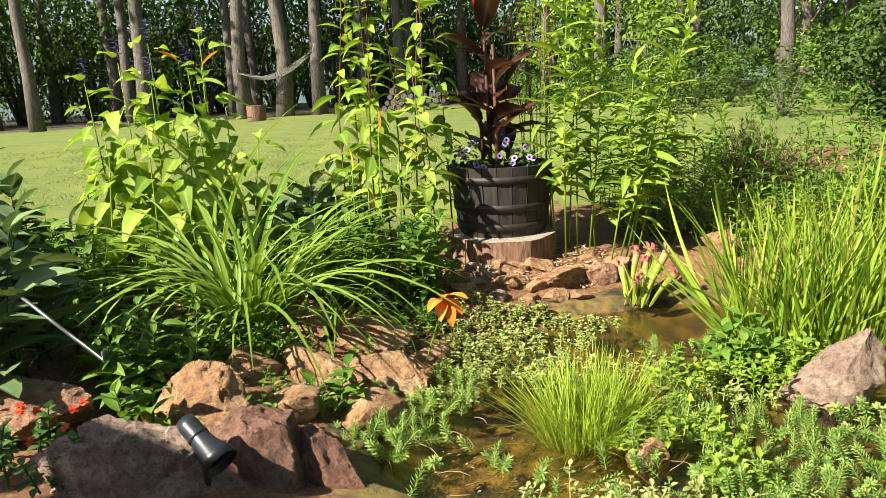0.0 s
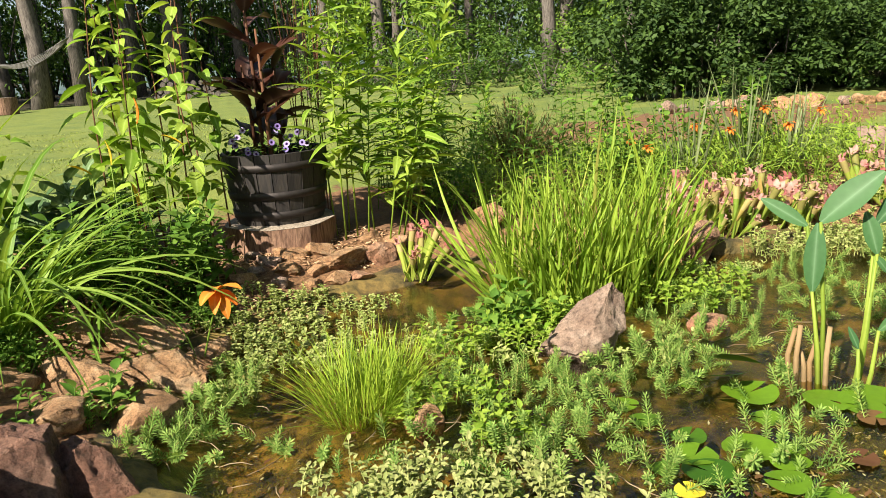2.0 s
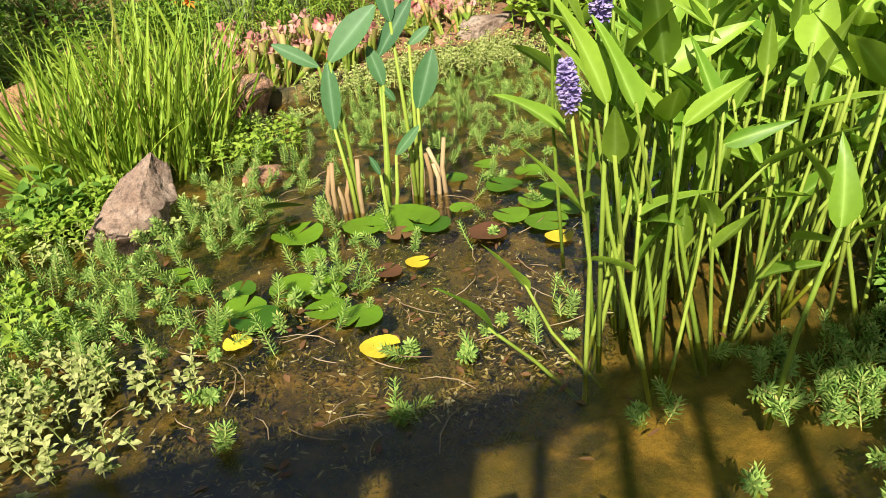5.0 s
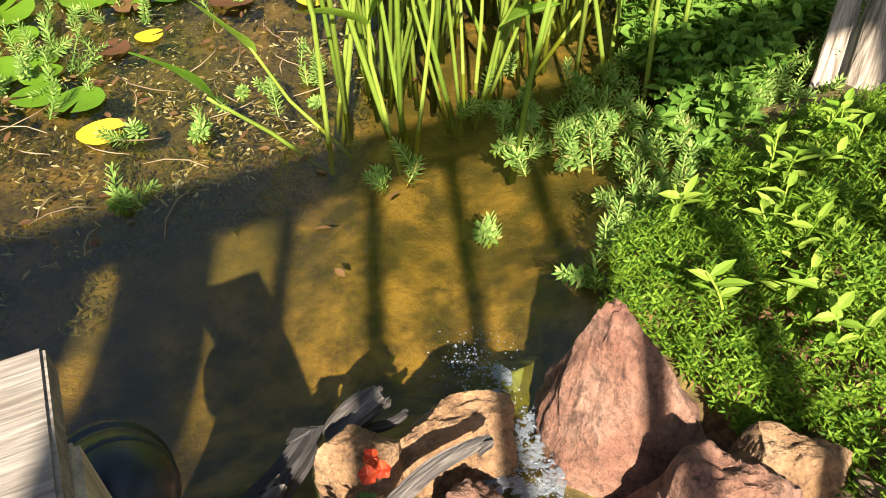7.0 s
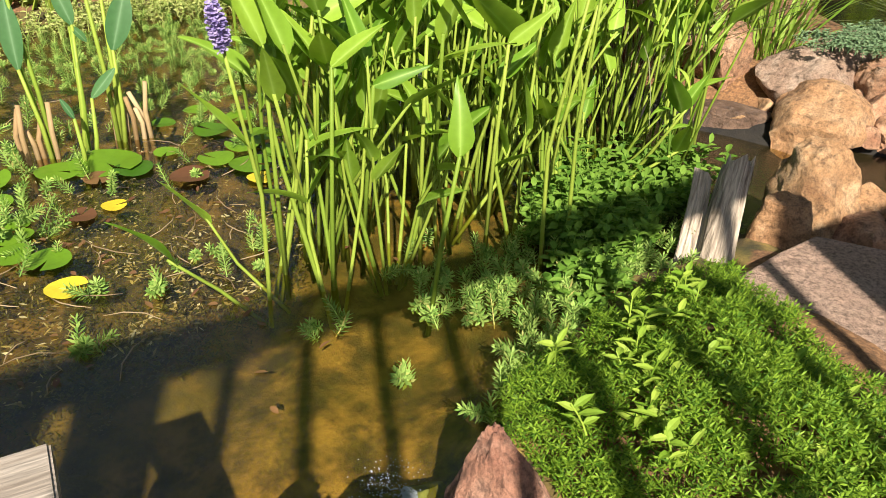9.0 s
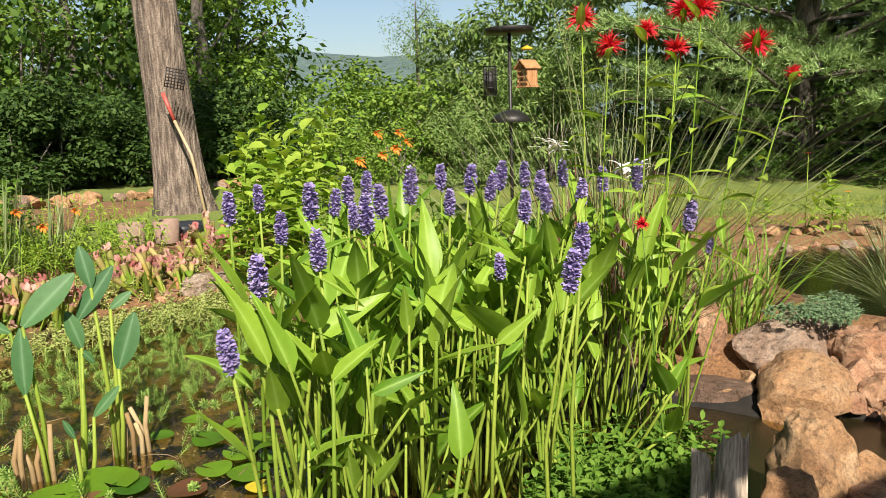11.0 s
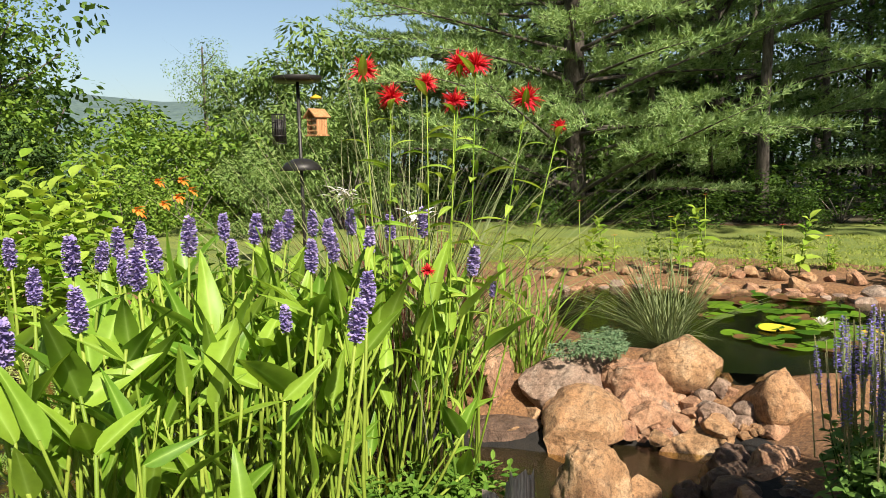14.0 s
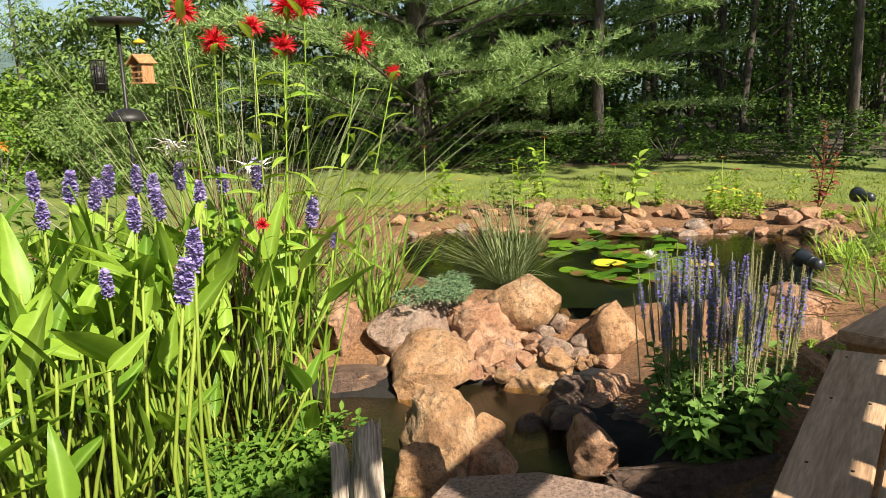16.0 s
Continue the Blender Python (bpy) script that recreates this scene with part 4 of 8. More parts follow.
hook = solo("garden_hook", b.mesh("garden_hook", plain_mat("galvanised_rod", (.3, .3, .3), .4, .8)), "bent grey metal garden hook among dark leaves", "garden hook")
pan = thing("solar_panel", "dark solar panel on a stake beside the lawn", "solar panel", m=pose(5.6, -3.72, .62, 50, 0, 70))
part("panel", board("panel", (.24, .2, .012), plain_mat("solar_cells", (.01, .013, .02), .15)), pan)
e = MB()
tube(e, [(0, -.02, -.01), (0, -.2, -.24)], [.01, .01], 6)
part("stake", e.mesh("stake", M_BLACK), pan)

# ---- plant tissues ----
G_PICK = leaf_mat("pickerel_leaf", (.15, .33, .024), (.38, .60, .062), .5, .3)
G_STEM = leaf_mat("pickerel_stem", (.24, .38, .04), (.42, .55, .08), .35, .4)
G_THAL = leaf_mat("thalia_leaf", (.045, .15, .05), (.10, .24, .08), .35, .45)
G_IRIS = leaf_mat("iris_leaf", (.20, .38, .02), (.44, .62, .06), .5, .4, odd=(.5, .42, .12))
G_LILY = leaf_mat("daylily_leaf", (.17, .34, .03), (.36, .54, .08), .45, .4)
G_DARK = leaf_mat("dark_leaf", (.04, .11, .02), (.09, .20, .03), .35, .4)
G_MID = leaf_mat("mid_leaf", (.10, .24, .025), (.24, .42, .06), .45, .45)
G_BRIGHT = leaf_mat("bright_leaf", (.22, .42, .03), (.48, .66, .09), .5, .45)
G_FEATHER = leaf_mat("parrot_feather", (.15, .32, .05), (.44, .63, .15), .4, .6, odd=(.40, .34, .12))
G_CRESS = leaf_mat("pale_cress", (.30, .43, .08), (.62, .68, .24), .4, .6)
G_CARPET = leaf_mat("moss_phlox", (.07, .19, .012), (.31, .50, .04), .45, .5)
G_PAD = leaf_mat("lily_pad", (.045, .14, .012), (.17, .33, .02), .25, .3)
G_YELLOW = leaf_mat("yellow_pad", (.70, .50, .03), (.88, .74, .06), .2, .4)
G_BRONZE = leaf_mat("bronze_pad", (.14, .06, .03), (.22, .12, .05), .2, .35)
G_CANNA = leaf_mat("bronze_canna", (.035, .022, .018), (.12, .045, .03), .4, .35)
G_PITCH = leaf_mat("pitcher_tube", (.24, .42, .045), (.54, .64, .10), .45, .45, odd=(.42, .12, .09))
G_FLUSH = leaf_mat("pitcher_throat", (.36, .36, .09), (.64, .54, .2), .4, .5, odd=(.55, .16, .13))
G_PINK = leaf_mat("pitcher_hood", (.55, .17, .17), (.84, .50, .42), .4, .5, odd=(.60, .58, .2))
G_RUSH = leaf_mat("rush", (.24, .42, .02), (.48, .64, .06), .4, .5)
G_GREYG = leaf_mat("fountain_grass", (.16, .22, .07), (.30, .36, .16), .35, .5)
G_STRAW = leaf_mat("straw", (.40, .26, .12), (.66, .50, .28), .25, .7)
G_MAROON = leaf_mat("maroon_grass", (.13, .035, .03), (.26, .10, .07), .3, .6)
C_PURPLE = leaf_mat("violet_petal", (.34, .27, .72), (.64, .54, .96), .4, .7)
C_BLUE = leaf_mat("blue_violet_petal", (.09, .06, .50), (.30, .21, .92), .3, .6)
C_RED = leaf_mat("scarlet_petal", (.75, .012, .04), (1.1, .06, .08), .35, .5)
C_ORANGE = leaf_mat("orange_petal", (1.0, .24, .02), (1.15, .40, .05), .4, .5)
C_YEL = leaf_mat("yellow_petal", (.8, .5, .02), (.9, .65, .06), .4, .5)
C_WHITE = leaf_mat("white_petal", (1.05, 1.0, 1.03), (1.2, 1.17, 1.2), .3, .5)
C_LILAC = leaf_mat("lilac_petal", (.45, .32, .80), (.80, .68, .98), .35, .5)
C_STEMR = leaf_mat("reddish_stem", (.10, .04, .02), (.22, .10, .05), .1, .6)
TAU = 2 * math.pi


def leaf_set(name, m, L, W, shape, k=4, n=6, fold=.3, droop=(.2, .9), wave=0.02, twist=.3):
    """k unlike leaves of one species, to be shared by all its plants."""
    return [leaf_mesh(name, m, L * U(.85, 1.15), W * U(.85, 1.15), shape, n, fold, U(*droop), wave, U(-twist, twist), U(0, 6)) for _ in range(k)]


def stem_mesh(name, pts, r0, r1, m, sides=6):
    b = MB()
    n = len(pts)
    tube(b, pts, [r0 + (r1 - r0) * i / (n - 1) for i in range(n)], sides)
    return b.mesh(name, m)


def along(pts, s):
    f = min(max(s, 0), .9999) * (len(pts) - 1)
    i = int(f)
    p = pts[i].lerp(pts[i + 1], f - i)
    return p, (pts[i + 1] - pts[i]).normalized()


# ---- pickerelweed, in blossom, standing in the lower pond ----
PICK_LEAVES = leaf_set("leaf", G_PICK, .215, .076, "arrow", 8, 8, .34, (.05, .8), .03, .5)


def spike_mesh(L, R, m, core, seed, dense=1.0, tri=True):
    """A flower spike: a core with many small petals standing out."""
    g = random.Random(seed)
    b = MB()
    tube(b, [(0, 0, 0), (0, 0, L * .5), (0, 0, L)], [R * .45, R * .55, R * .2], 6, 1)
    n = int(150 * dense)
    for i in range(n):
        s = (i + .5) / n
        a = i * 2.399 + g.uniform(-.3, .3)
        rr = R * (.5 + .5 * math.sin(math.pi * min(1, .18 + s * .78)))
        d = Vector((math.cos(a), math.sin(a), g.uniform(-.1, .6))).normalized()
        p = Vector((0, 0, s * L + g.uniform(-.04, .04) * L)) + d * rr * .35
        m4 = aim(p, d, g.uniform(-.8, .8))
        w = R * .34
        b.add([(-w * .5, 0, 0), (w * .5, 0, 0), (w * .65, rr * .8, 0), (0, rr * 1.0, -w * .3), (-w * .65, rr * .8, 0)], [(0, 1, 2, 3, 4)], m4, 0)
    return b.mesh("flower_spike", [m, core], False)


SPIKES = [spike_mesh(.10, .0185, C_PURPLE, C_PURPLE, i, 1.6) for i in range(4)]


def pickerel_stem(parent, base, top, bloom, leaf_dir=None, size=1.0):
    base, top = Vector(base), Vector(top)
    mid = base.lerp(top, .5) + Vector((0, 0, (top - base).length * .02)) + Vector((U(-.045, .045), U(-.045, .045), 0))
    pts = [base, base.lerp(mid, .5), mid, mid.lerp(top, .5), top]
    part("stem", stem_mesh("stem", pts, .0065 * size, .004 * size, G_STEM), parent)
    d = (top - mid).normalized()
    if bloom:
        part("flower_spike", rnd.choice(SPIKES), parent, aim(top, d, U(0, 6)) @ pose(0, 0, 0, -90) @ Matrix.Scale(bloom, 4))
        if U(0, 1) < .6:
            p, q = along(pts, U(.6, .75))
            part("leaf", rnd.choice(PICK_LEAVES), parent, aim(p, q + around(U(0, TAU), 1.3) * .8, U(-.4, .4), size * U(.75, 1.1)))
    else:
        az = U(0, TAU) if leaf_dir is None else leaf_dir
        ld = around(az, U(.15, 1.05))
        part("leaf", rnd.choice(PICK_LEAVES), parent, aim(top - d * .03, ld, U(-.5, .5), size * U(.85, 1.25)))
        for _ in range(rnd.choice((0, 1, 1, 2)) if top.z > .4 else 0):
            p, q = along(pts, U(.5, .95))
            part("leaf", rnd.choice(PICK_LEAVES), parent, aim(p, q * .6 + around(U(0, TAU), U(.4, 1.5)), U(-.6, .6), size * U(.7, 1.1)))


pickerel = thing("pickerelweed", "dense stand of pickerelweed with purple spikes in the pond", "marsh plant")
# the blossoms that stand out at the near side, then those along the back
NEAR_SPIKES = [(1.60, .72, .74, 1.0), (1.757, .76, .88, 1.05), (1.934, .70, .917, 1.0), (2.237, .117, .833, 1.1), (2.34, .115, .897, 1.0), (2.451, .402, .806, .8), (2.03, .90, .96, .85), (2.09, 1.14, 1.0, .95), (2.245, .95, 1.0, 1.1),
               (2.262, .756, .96, 1.1), (2.458, .82, .98, 1.05), (2.68, .84, 1.0, 1.2), (2.76, .44, .94, 1.0), (2.88, .40, .956, 1.0)]
BACK_SPIKES = [(2.405, .90, .95, .8), (3.05, .78, 1.0, 1.1), (3.187, .71, 1.0, 1.1), (3.32, .65, 1.0, 1.0), (3.37, .50, 1.0, 1.0), (3.32, .32, .98, 1.0), (3.26, .17, 1.0, 1.1), (3.09, .925, 1.01, 1.0), (2.45, 1.01, .98, .9), (2.376, 1.266, 1.0, .9),
               (3.2, -.03, .86, 1.1), (3.3, -.09, .76, .6), (3.15, .525, .98, 1.0), (2.99, .67, .98, 1.0), (3.11, .346, .95, 1.0), (2.745, .717, .956, .9), (2.6, 1.05, 1.0, 1.0), (2.8, 1.1, 1.0, 1.0)]
for x, y, z, s_ in NEAR_SPIKES + BACK_SPIKES:
    pickerel_stem(pickerel, (x + U(.05, .2), y + U(.02, .16), -.1), (x, y, z), s_ * 1.05, size=1.1)
pickerel_stem(pickerel, (1.72, .80, -.1), (1.50, .90, .20), 0, math.radians(-70), 1.0)
pickerel_stem(pickerel, (1.80, .78, -.1), (1.66, .92, .25), 0, math.radians(-60), .9)
# leaves at the near edge, each from its stalk's top to its tip
for p, q in (((1.725, .72, .72), (1.675, .774, .965)), ((1.78, .734, .70), (1.793, .717, .90)), ((1.783, .569, .68), (1.858, .458, .80)), ((2.076, .483, .70), (2.116, .41, .767)), ((1.853, .264, .50), (1.855, .261, .70)),
             ((1.921, .546, .6), (1.994, .425, .652)), ((2.261, .336, .66), (2.308, .217, .763)), ((2.434, .157, .75), (2.464, .054, .893)), ((1.918, .722, .74), (2.03, .561, .845))):
    p, q = Vector(p), Vector(q)
    base = Vector((p.x + U(.05, .2), p.y + U(.05, .18), -.1))
    part("stem", stem_mesh("stem", [base, base.lerp(p, .5) + Vector((.01, .01, .01)), p], .008, .005, G_STEM), pickerel)
    part("leaf", rnd.choice(PICK_LEAVES), pickerel, facing(p, q - p, (-.6 + U(-.8, .8), -.5 + U(-.8, .8), .4), max(.75, (q - p).length / .21)))
cnt = 0
while cnt < 330:
    x, y = U(1.85, 3.6), U(.0, 1.6)
    lo = .63 - (x - 1.9) * .40
    if y < max(lo, .02) or y > .9 + .5 * (x - 1.85):
        continue
    z = (U(.6, .86), U(.5, .78), U(.7, .88), U(.45, .7), U(.62, .8), U(.2, .5))[cnt % 6]
    cx, cy = round(x / .3) * .3, round(y / .3) * .3
    base = (cx + (x - cx) * .42, cy + (y - cy) * .42, -.12)
    reach = .12 + .28 * U(0, 1) ** 2
    a = math.atan2(y - cy, x - cx) + U(-.9, .9)
    pickerel_stem(pickerel, base, (base[0] + reach * math.cos(a) - .06, base[1] + reach * math.sin(a) - .05, z), 0, size=U(.85, 1.25))
    cnt += 1

# ---- thalia with broad blue-green leaves, and cut dry stalks beside it ----
THAL = leaf_set("leaf", G_THAL, .25, .078, "oval", 4, 8, .22, (.1, .35), .01, .1)
thalia = thing("thalia", "tall water plant with broad blue-green leaves on stalks", "marsh plant")
for root, p, q in (((2.04, 2.09), (2.0, 2.106, .352), (2.006, 2.101, .63)), ((2.05, 2.1), (1.993, 2.136, .585), (1.857, 2.237, .7)), ((2.06, 2.1), (2.026, 2.11, .6), (2.191, 1.966, .835)), ((2.12, 2.02), (2.22, 2.066, .58), (2.336, 1.963, .806)),
                   ((2.29, 2.02), (2.267, 2.031, .70), (2.246, 2.052, .903)), ((2.3, 2.03), (2.31, 1.989, .61), (2.378, 1.919, .688)), ((2.12, 2.03), (2.196, 2.03, .48), (2.164, 2.059, .666)), ((2.29, 2.0), (2.283, 1.946, .38), (2.351, 1.875, .64)),
                   ((2.13, 2.02), (2.192, 2.033, .474), (2.225, 2.002, .42)), ((2.14, 2.0), (2.176, 1.98, .218), (2.255, 1.903, .339)), ((2.06, 1.95), (2.063, 1.948, .18), (2.041, 1.967, .254))):
    base, p, q = Vector((root[0], root[1], -.1)), Vector(p), Vector(q)
    part("stem", stem_mesh("stem", [base, base.lerp(p, .5) + Vector((.01, 0, 0)), p], .011, .006, G_STEM), thalia)
    part("leaf", rnd.choice(THAL), thalia, facing(p, q - p, (-.7 + U(-.4, .4), -.75 + U(-.4, .4), .45), max(.35, (q - p).length / .27)))
for i in range(11):
    x, y = (2.04, 2.14) if i < 5 else (2.36, 2.0)
    x, y = x + U(-.1, .1), y + U(-.07, .09)
    h = U(.12, .24)
    solo("dry_stalk", stem_mesh("dry_stalk", [Vector((x, y, -.12)), Vector((x + U(-.02, .02), y, h * .5)), Vector((x + U(-.03, .03), y + U(-.02, .02), h))], .011, .009, G_STRAW), "cut dry tan stalk standing in the pond", "dry stalk", "cut stalks in the pond")

# ---- water iris ----
IRIS = [leaf_mesh("leaf", G_IRIS, U(.5, .74), U(.010, .017), "blade", 8, .25, U(.02, .8), 0, U(-.9, .9)) for _ in range(12)]
iris = thing("water_iris", "large clump of bright green sword-shaped water iris leaves", "iris clump")
for i in range(520):
    a, r = U(0, TAU), math.sqrt(U(0, 1))
    cx, cy = 1.75 + .48 * r * math.cos(a), 3.42 + .26 * r * math.sin(a)
    out = Vector((cx - 1.78, (cy - 3.46) * .8, 0)) * U(.25, .95)
    d = out + Vector((rnd.gauss(0, .17), rnd.gauss(0, .17), .8))
    part("leaf", rnd.choice(IRIS), iris, aim((cx, cy, -.03), d, U(0, TAU), U(.7, 1.3)))
for i in range(6):
    x, y = 1.9 + U(-.1, .3), 3.5 + U(-.1, .1)
    part("leaf", rnd.choice(IRIS), iris, aim((x, y, 0), (U(-.1, .05), 0, 1), U(0, TAU), U(1.3, 1.55)))

# ---- rush tuft in the shallows ----
def tuft(name, at, n, L, W, m, spread, label, cat, sag=(.3, 1.1), r=.08, group="", up=1.0, seg=5):
    """A tuft of fine blades as one mesh."""
    b = MB()
    for i in range(n):
        a, q = U(0, TAU), r * math.sqrt(U(0, 1))
        p = (q * math.cos(a), q * math.sin(a), 0)
        t = U(.05, 1) * spread
        b.add(*leaf_geo(L * U(.6, 1.1), W, "strap", seg, .3, U(*sag), 0, U(-.5, .5)), m=aim(p, around(math.pi / 2 - a + U(-.6, .6), t), U(-.6, .6)))
    return solo(name, b.mesh(name, m), label, cat, group, m=pose(at[0], at[1], at[2] if len(at) > 2 else ground_z(at[0], at[1])), kind="stuff")


tuft("rush_tuft", (.42, 2.55, -.03), 420, .34, .004, G_RUSH, .85, "bright green tuft of fine rush in shallow water", "rush", (.1, .8), .13)
tuft("rush_tuft", (.56, 2.68, -.03), 200, .30, .004, G_RUSH, .7, "fine bright rush beside watercress", "rush", (.1, .7), .1)

# ---- parrot feather and other floating mats ----
def feather_geo(b, base, d, L, R, k=0):
    """One stem with whorls of feathery leaves, denser at its tip."""
    pts = arc(base, d, L, U(-.5, .3), 4)
    tube(b, pts, [.0018] * 5, 3, k, False)
    n = max(6, int(L / .011))
    for i in range(n):
        s = (i + .6) / n
        p, q = along(pts, s)
        ax = q.orthogonal().normalized()
        ay = q.cross(ax)
        w = 6
        ph = U(0, 2)
        rr = R * (.65 + .5 * math.sin(math.pi * min(1, .25 + .7 * s)))
        for j in range(w):
            t = ph + TAU * j / w
            o = (ax * math.cos(t) + ay * math.sin(t))
            tip = p + o * rr + q * rr * (.25 + .6 * s)
            sd = q.cross(o) * rr * .16
            mid = p.lerp(tip, .6)
            b.add([p, mid + sd, tip, mid - sd], [(0, 1, 2, 3)], None, k)


def mat_of(name, spots, m, label, lengths=(.07, .2), R=.02, lean=1.35):
    b = MB()
    for x, y in spots:
        a = U(0, TAU)
        feather_geo(b, Vector((x, y, U(-.012, .01))), around(a, U(.1, .9) if U(0, 1) < .65 else U(.8, lean)), U(*lengths) * .7, R * U(.85, 1.3))
    return solo(name, b.mesh(name, m, False), label, "water plant", kind="stuff")


def scatter(zones, rule=lambda x, y: True):
    out = []
    for x0, y0, rx, ry, n in zones:
        k = 0
        while k < n:
            a, r = U(0, TAU), math.sqrt(U(0, 1))
            x, y = x0 + rx * r * math.cos(a), y0 + ry * r * math.sin(a)
            if rule(x, y):
                out.append((x, y))
            k += 1
    return out


in_pond = lambda x, y: float(inside_by(POND, x, y)) > -.03
mat_of("parrot_feather", scatter([(.95, 2.35, .4, .3, 62), (1.25, 2.4, .5, .25, 50), (1.0, 1.95, .35, .25, 48), (1.85, 2.35, .35, .35, 36), (1.75, 1.75, .3, .25, 16), (2.0, 2.75, .35, .25, 35), (.7, 2.8, .35, .25, 22),
                                  (1.1, 3.2, .4, .3, 25), (.55, 2.1, .3, .25, 10), (1.45, 1.65, .35, .2, 18)], in_pond), G_FEATHER, "mat of feathery blue-green parrot feather on the water")
mat_of("parrot_feather", scatter([(3.1, 2.7, .7, .7, 120), (2.7, 2.3, .5, .5, 40), (3.7, 2.8, .5, .6, 100), (2.6, 3.2, .5, .35, 65), (2.5, 1.5, .5, .4, 20)], in_pond), G_FEATHER, "wide mat of parrot feather on the far pond", (.06, .16))
mat_of("parrot_feather", scatter([(2.2, .2, .28, .16, 45), (2.3, .0, .25, .14, 45), (2.5, -.1, .25, .12, 40), (2.0, .03, .25, .09, 40), (1.75, .03, .2, .05, 14), (2.1, .3, .25, .2, 18), (1.8, 1.0, .25, .15, 10), (1.95, .32, .25, .15, 8), (1.9, .5, .35, .1, 10)], in_pond), G_FEATHER, "parrot feather along the near shore", (.06, .15))
mat_of("parrot_feather", scatter([(-.25, 2.75, .2, .35, 45), (-.4, 2.55, .2, .2, 30), (-.1, 2.5, .3, .4, 8), (-.05, 3.0, .12, .3, 22)]), G_FEATHER, "parrot feather creeping up the stony bank", (.08, .18))
b = MB()
for x, y in ((1.28, 1.03), (1.62, .27), (1.33, 1.0), (.93, 1.28), (1.9, .37), (2.0, .42), (1.05, 1.5), (1.5, 1.2), (1.6, 1.08), (.1, 2.35), (.22, 2.25), (2.08, .42)):
    for _ in range(3):
        feather_geo(b, Vector((x + U(-.03, .03), y + U(-.03, .03), -.01)), around(U(0, TAU), U(.5, 1.3)), U(.05, .09), .024)
solo("parrot_feather", b.mesh("parrot_feather", G_FEATHER, False), "single pale green parrot feather tips on open water", "water plant", kind="stuff")


def low_leaves(name, spots, m, label, L, W, shape="oval", hmin=.03, hmax=.12, per=7, z0=None, cat="ground plant", droop=(.2, .8)):
    """Low leafy shoots: short stems with pairs of leaves, joined."""
    b = MB()
    for x, y in spots:
        z = ground_z(x, y) if z0 is None else z0
        z = max(z, -.01)
        h = U(hmin, hmax)
        pts = arc((x, y, z), around(U(0, TAU), U(0, .5)), h, U(-.3, .5), 3)
        tube(b, pts, [.0025, .002, .002, .0015], 3, 0, False)
        for i in range(per):
            p, q = along(pts, .25 + .75 * i / per)
            a = i * 2.4 + U(-.3, .3)
            d = around(a, U(.7, 1.35))
            b.add(*leaf_geo(L * U(.65, 1.15), W * U(.8, 1.1), shape, 3, .3, U(*droop)), m=aim(p, d, U(-.4, .4)))
    return solo(name, b.mesh(name, m, False), label, cat, kind="stuff")


low_leaves("watercress", scatter([(.55, 1.85, .4, .2, 150), (.75, 1.6, .3, .2, 60), (.35, 2.0, .25, .15, 40)]), leaf_mat("variegated_cress", (.26, .34, .08), (.58, .62, .23), .35, .6), "pale variegated watercress spilling over the near bank", .028, .016, per=9, z0=0.0)
low_leaves("water_mint", scatter([(.72, 2.45, .2, .16, 34), (.95, 2.85, .35, .2, 30), (1.4, 3.02, .25, .12, 45), (.85, 2.15, .12, .1, 14), (2.2, 3.15, .3, .3, 70)]), G_BRIGHT, "bright green leafy shoots among the floating mats", .042, .024, "lance", .04, .17, 9, 0.0)
low_leaves("water_mint", scatter([(.6, 3.05, .35, .25, 60), (.2, 3.2, .25, .2, 70), (.3, 3.45, .35, .2, 90), (1.2, 2.9, .3, .25, 60), (1.6, 2.6, .3, .2, 30), (2.4, 3.4, .4, .2, 60)]), G_CRESS, "low yellow-green floating shoots", .028, .015, "lance", .02, .08, 9, 0.0)
low_leaves("shore_cress", scatter([(2.7, .15, .35, .25, 130), (2.95, .0, .3, .2, 80), (2.45, .1, .25, .2, 70), (2.25, -.02, .2, .12, 30)]), G_MID, "green leafy shore plants under the pickerelweed", .042, .022, "oval", .04, .2, 12, 0.0)
low_leaves("creeping_jenny", scatter([(.1, 3.65, .3, .15, 120), (0, 3.1, .14, .3, 70), (.25, 3.85, .35, .12, 90), (-.45, 2.75, .15, .25, 16), (.55, 3.75, .3, .15, 60)]), G_CRESS, "yellow-green creeping plants over the stones", .022, .016, "oval", .02, .08, 8)
low_leaves("far_mat", scatter([(3.9, 3.35, .6, .25, 260), (3.3, 3.55, .5, .2, 160), (4.3, 3.2, .4, .3, 160)], None or (lambda x, y: True)), G_CRESS, "pale green mat along the far bank", .03, .018, "oval", .04, .16, 8, 0.02)

low_leaves("bank_herbs", scatter([(-.55, 3.2, .35, .2, 22), (-.95, 3.1, .25, .2, 60), (-.3, 3.7, .3, .15, 70), (-1.2, 3.1, .4, .3, 110), (-.7, 2.6, .2, .2, 12)]), G_MID, "small green herbs growing between the bank stones", .04, .018, "lance", .05, .16, 9)
low_leaves("meadow_plants", scatter([(2.3, 4.7, .7, .5, 150), (3.4, 5.1, .9, .6, 190), (4.6, 5.3, .8, .7, 140), (1.6, 5.2, .5, .5, 80), (4.4, 4.5, .5, .4, 60)]), G_BRIGHT, "mixed light green meadow plants behind the bog", .085, .018, "lance", .12, .4, 9)
low_leaves("bog_moss", scatter([(3.2, 4.2, .9, .3, 220), (4.3, 3.9, .6, .3, 160), (2.5, 3.95, .5, .2, 90)]), G_CRESS, "yellow-green mossy growth at the pitcher plants' feet", .03, .018, "oval", .03, .12, 8)

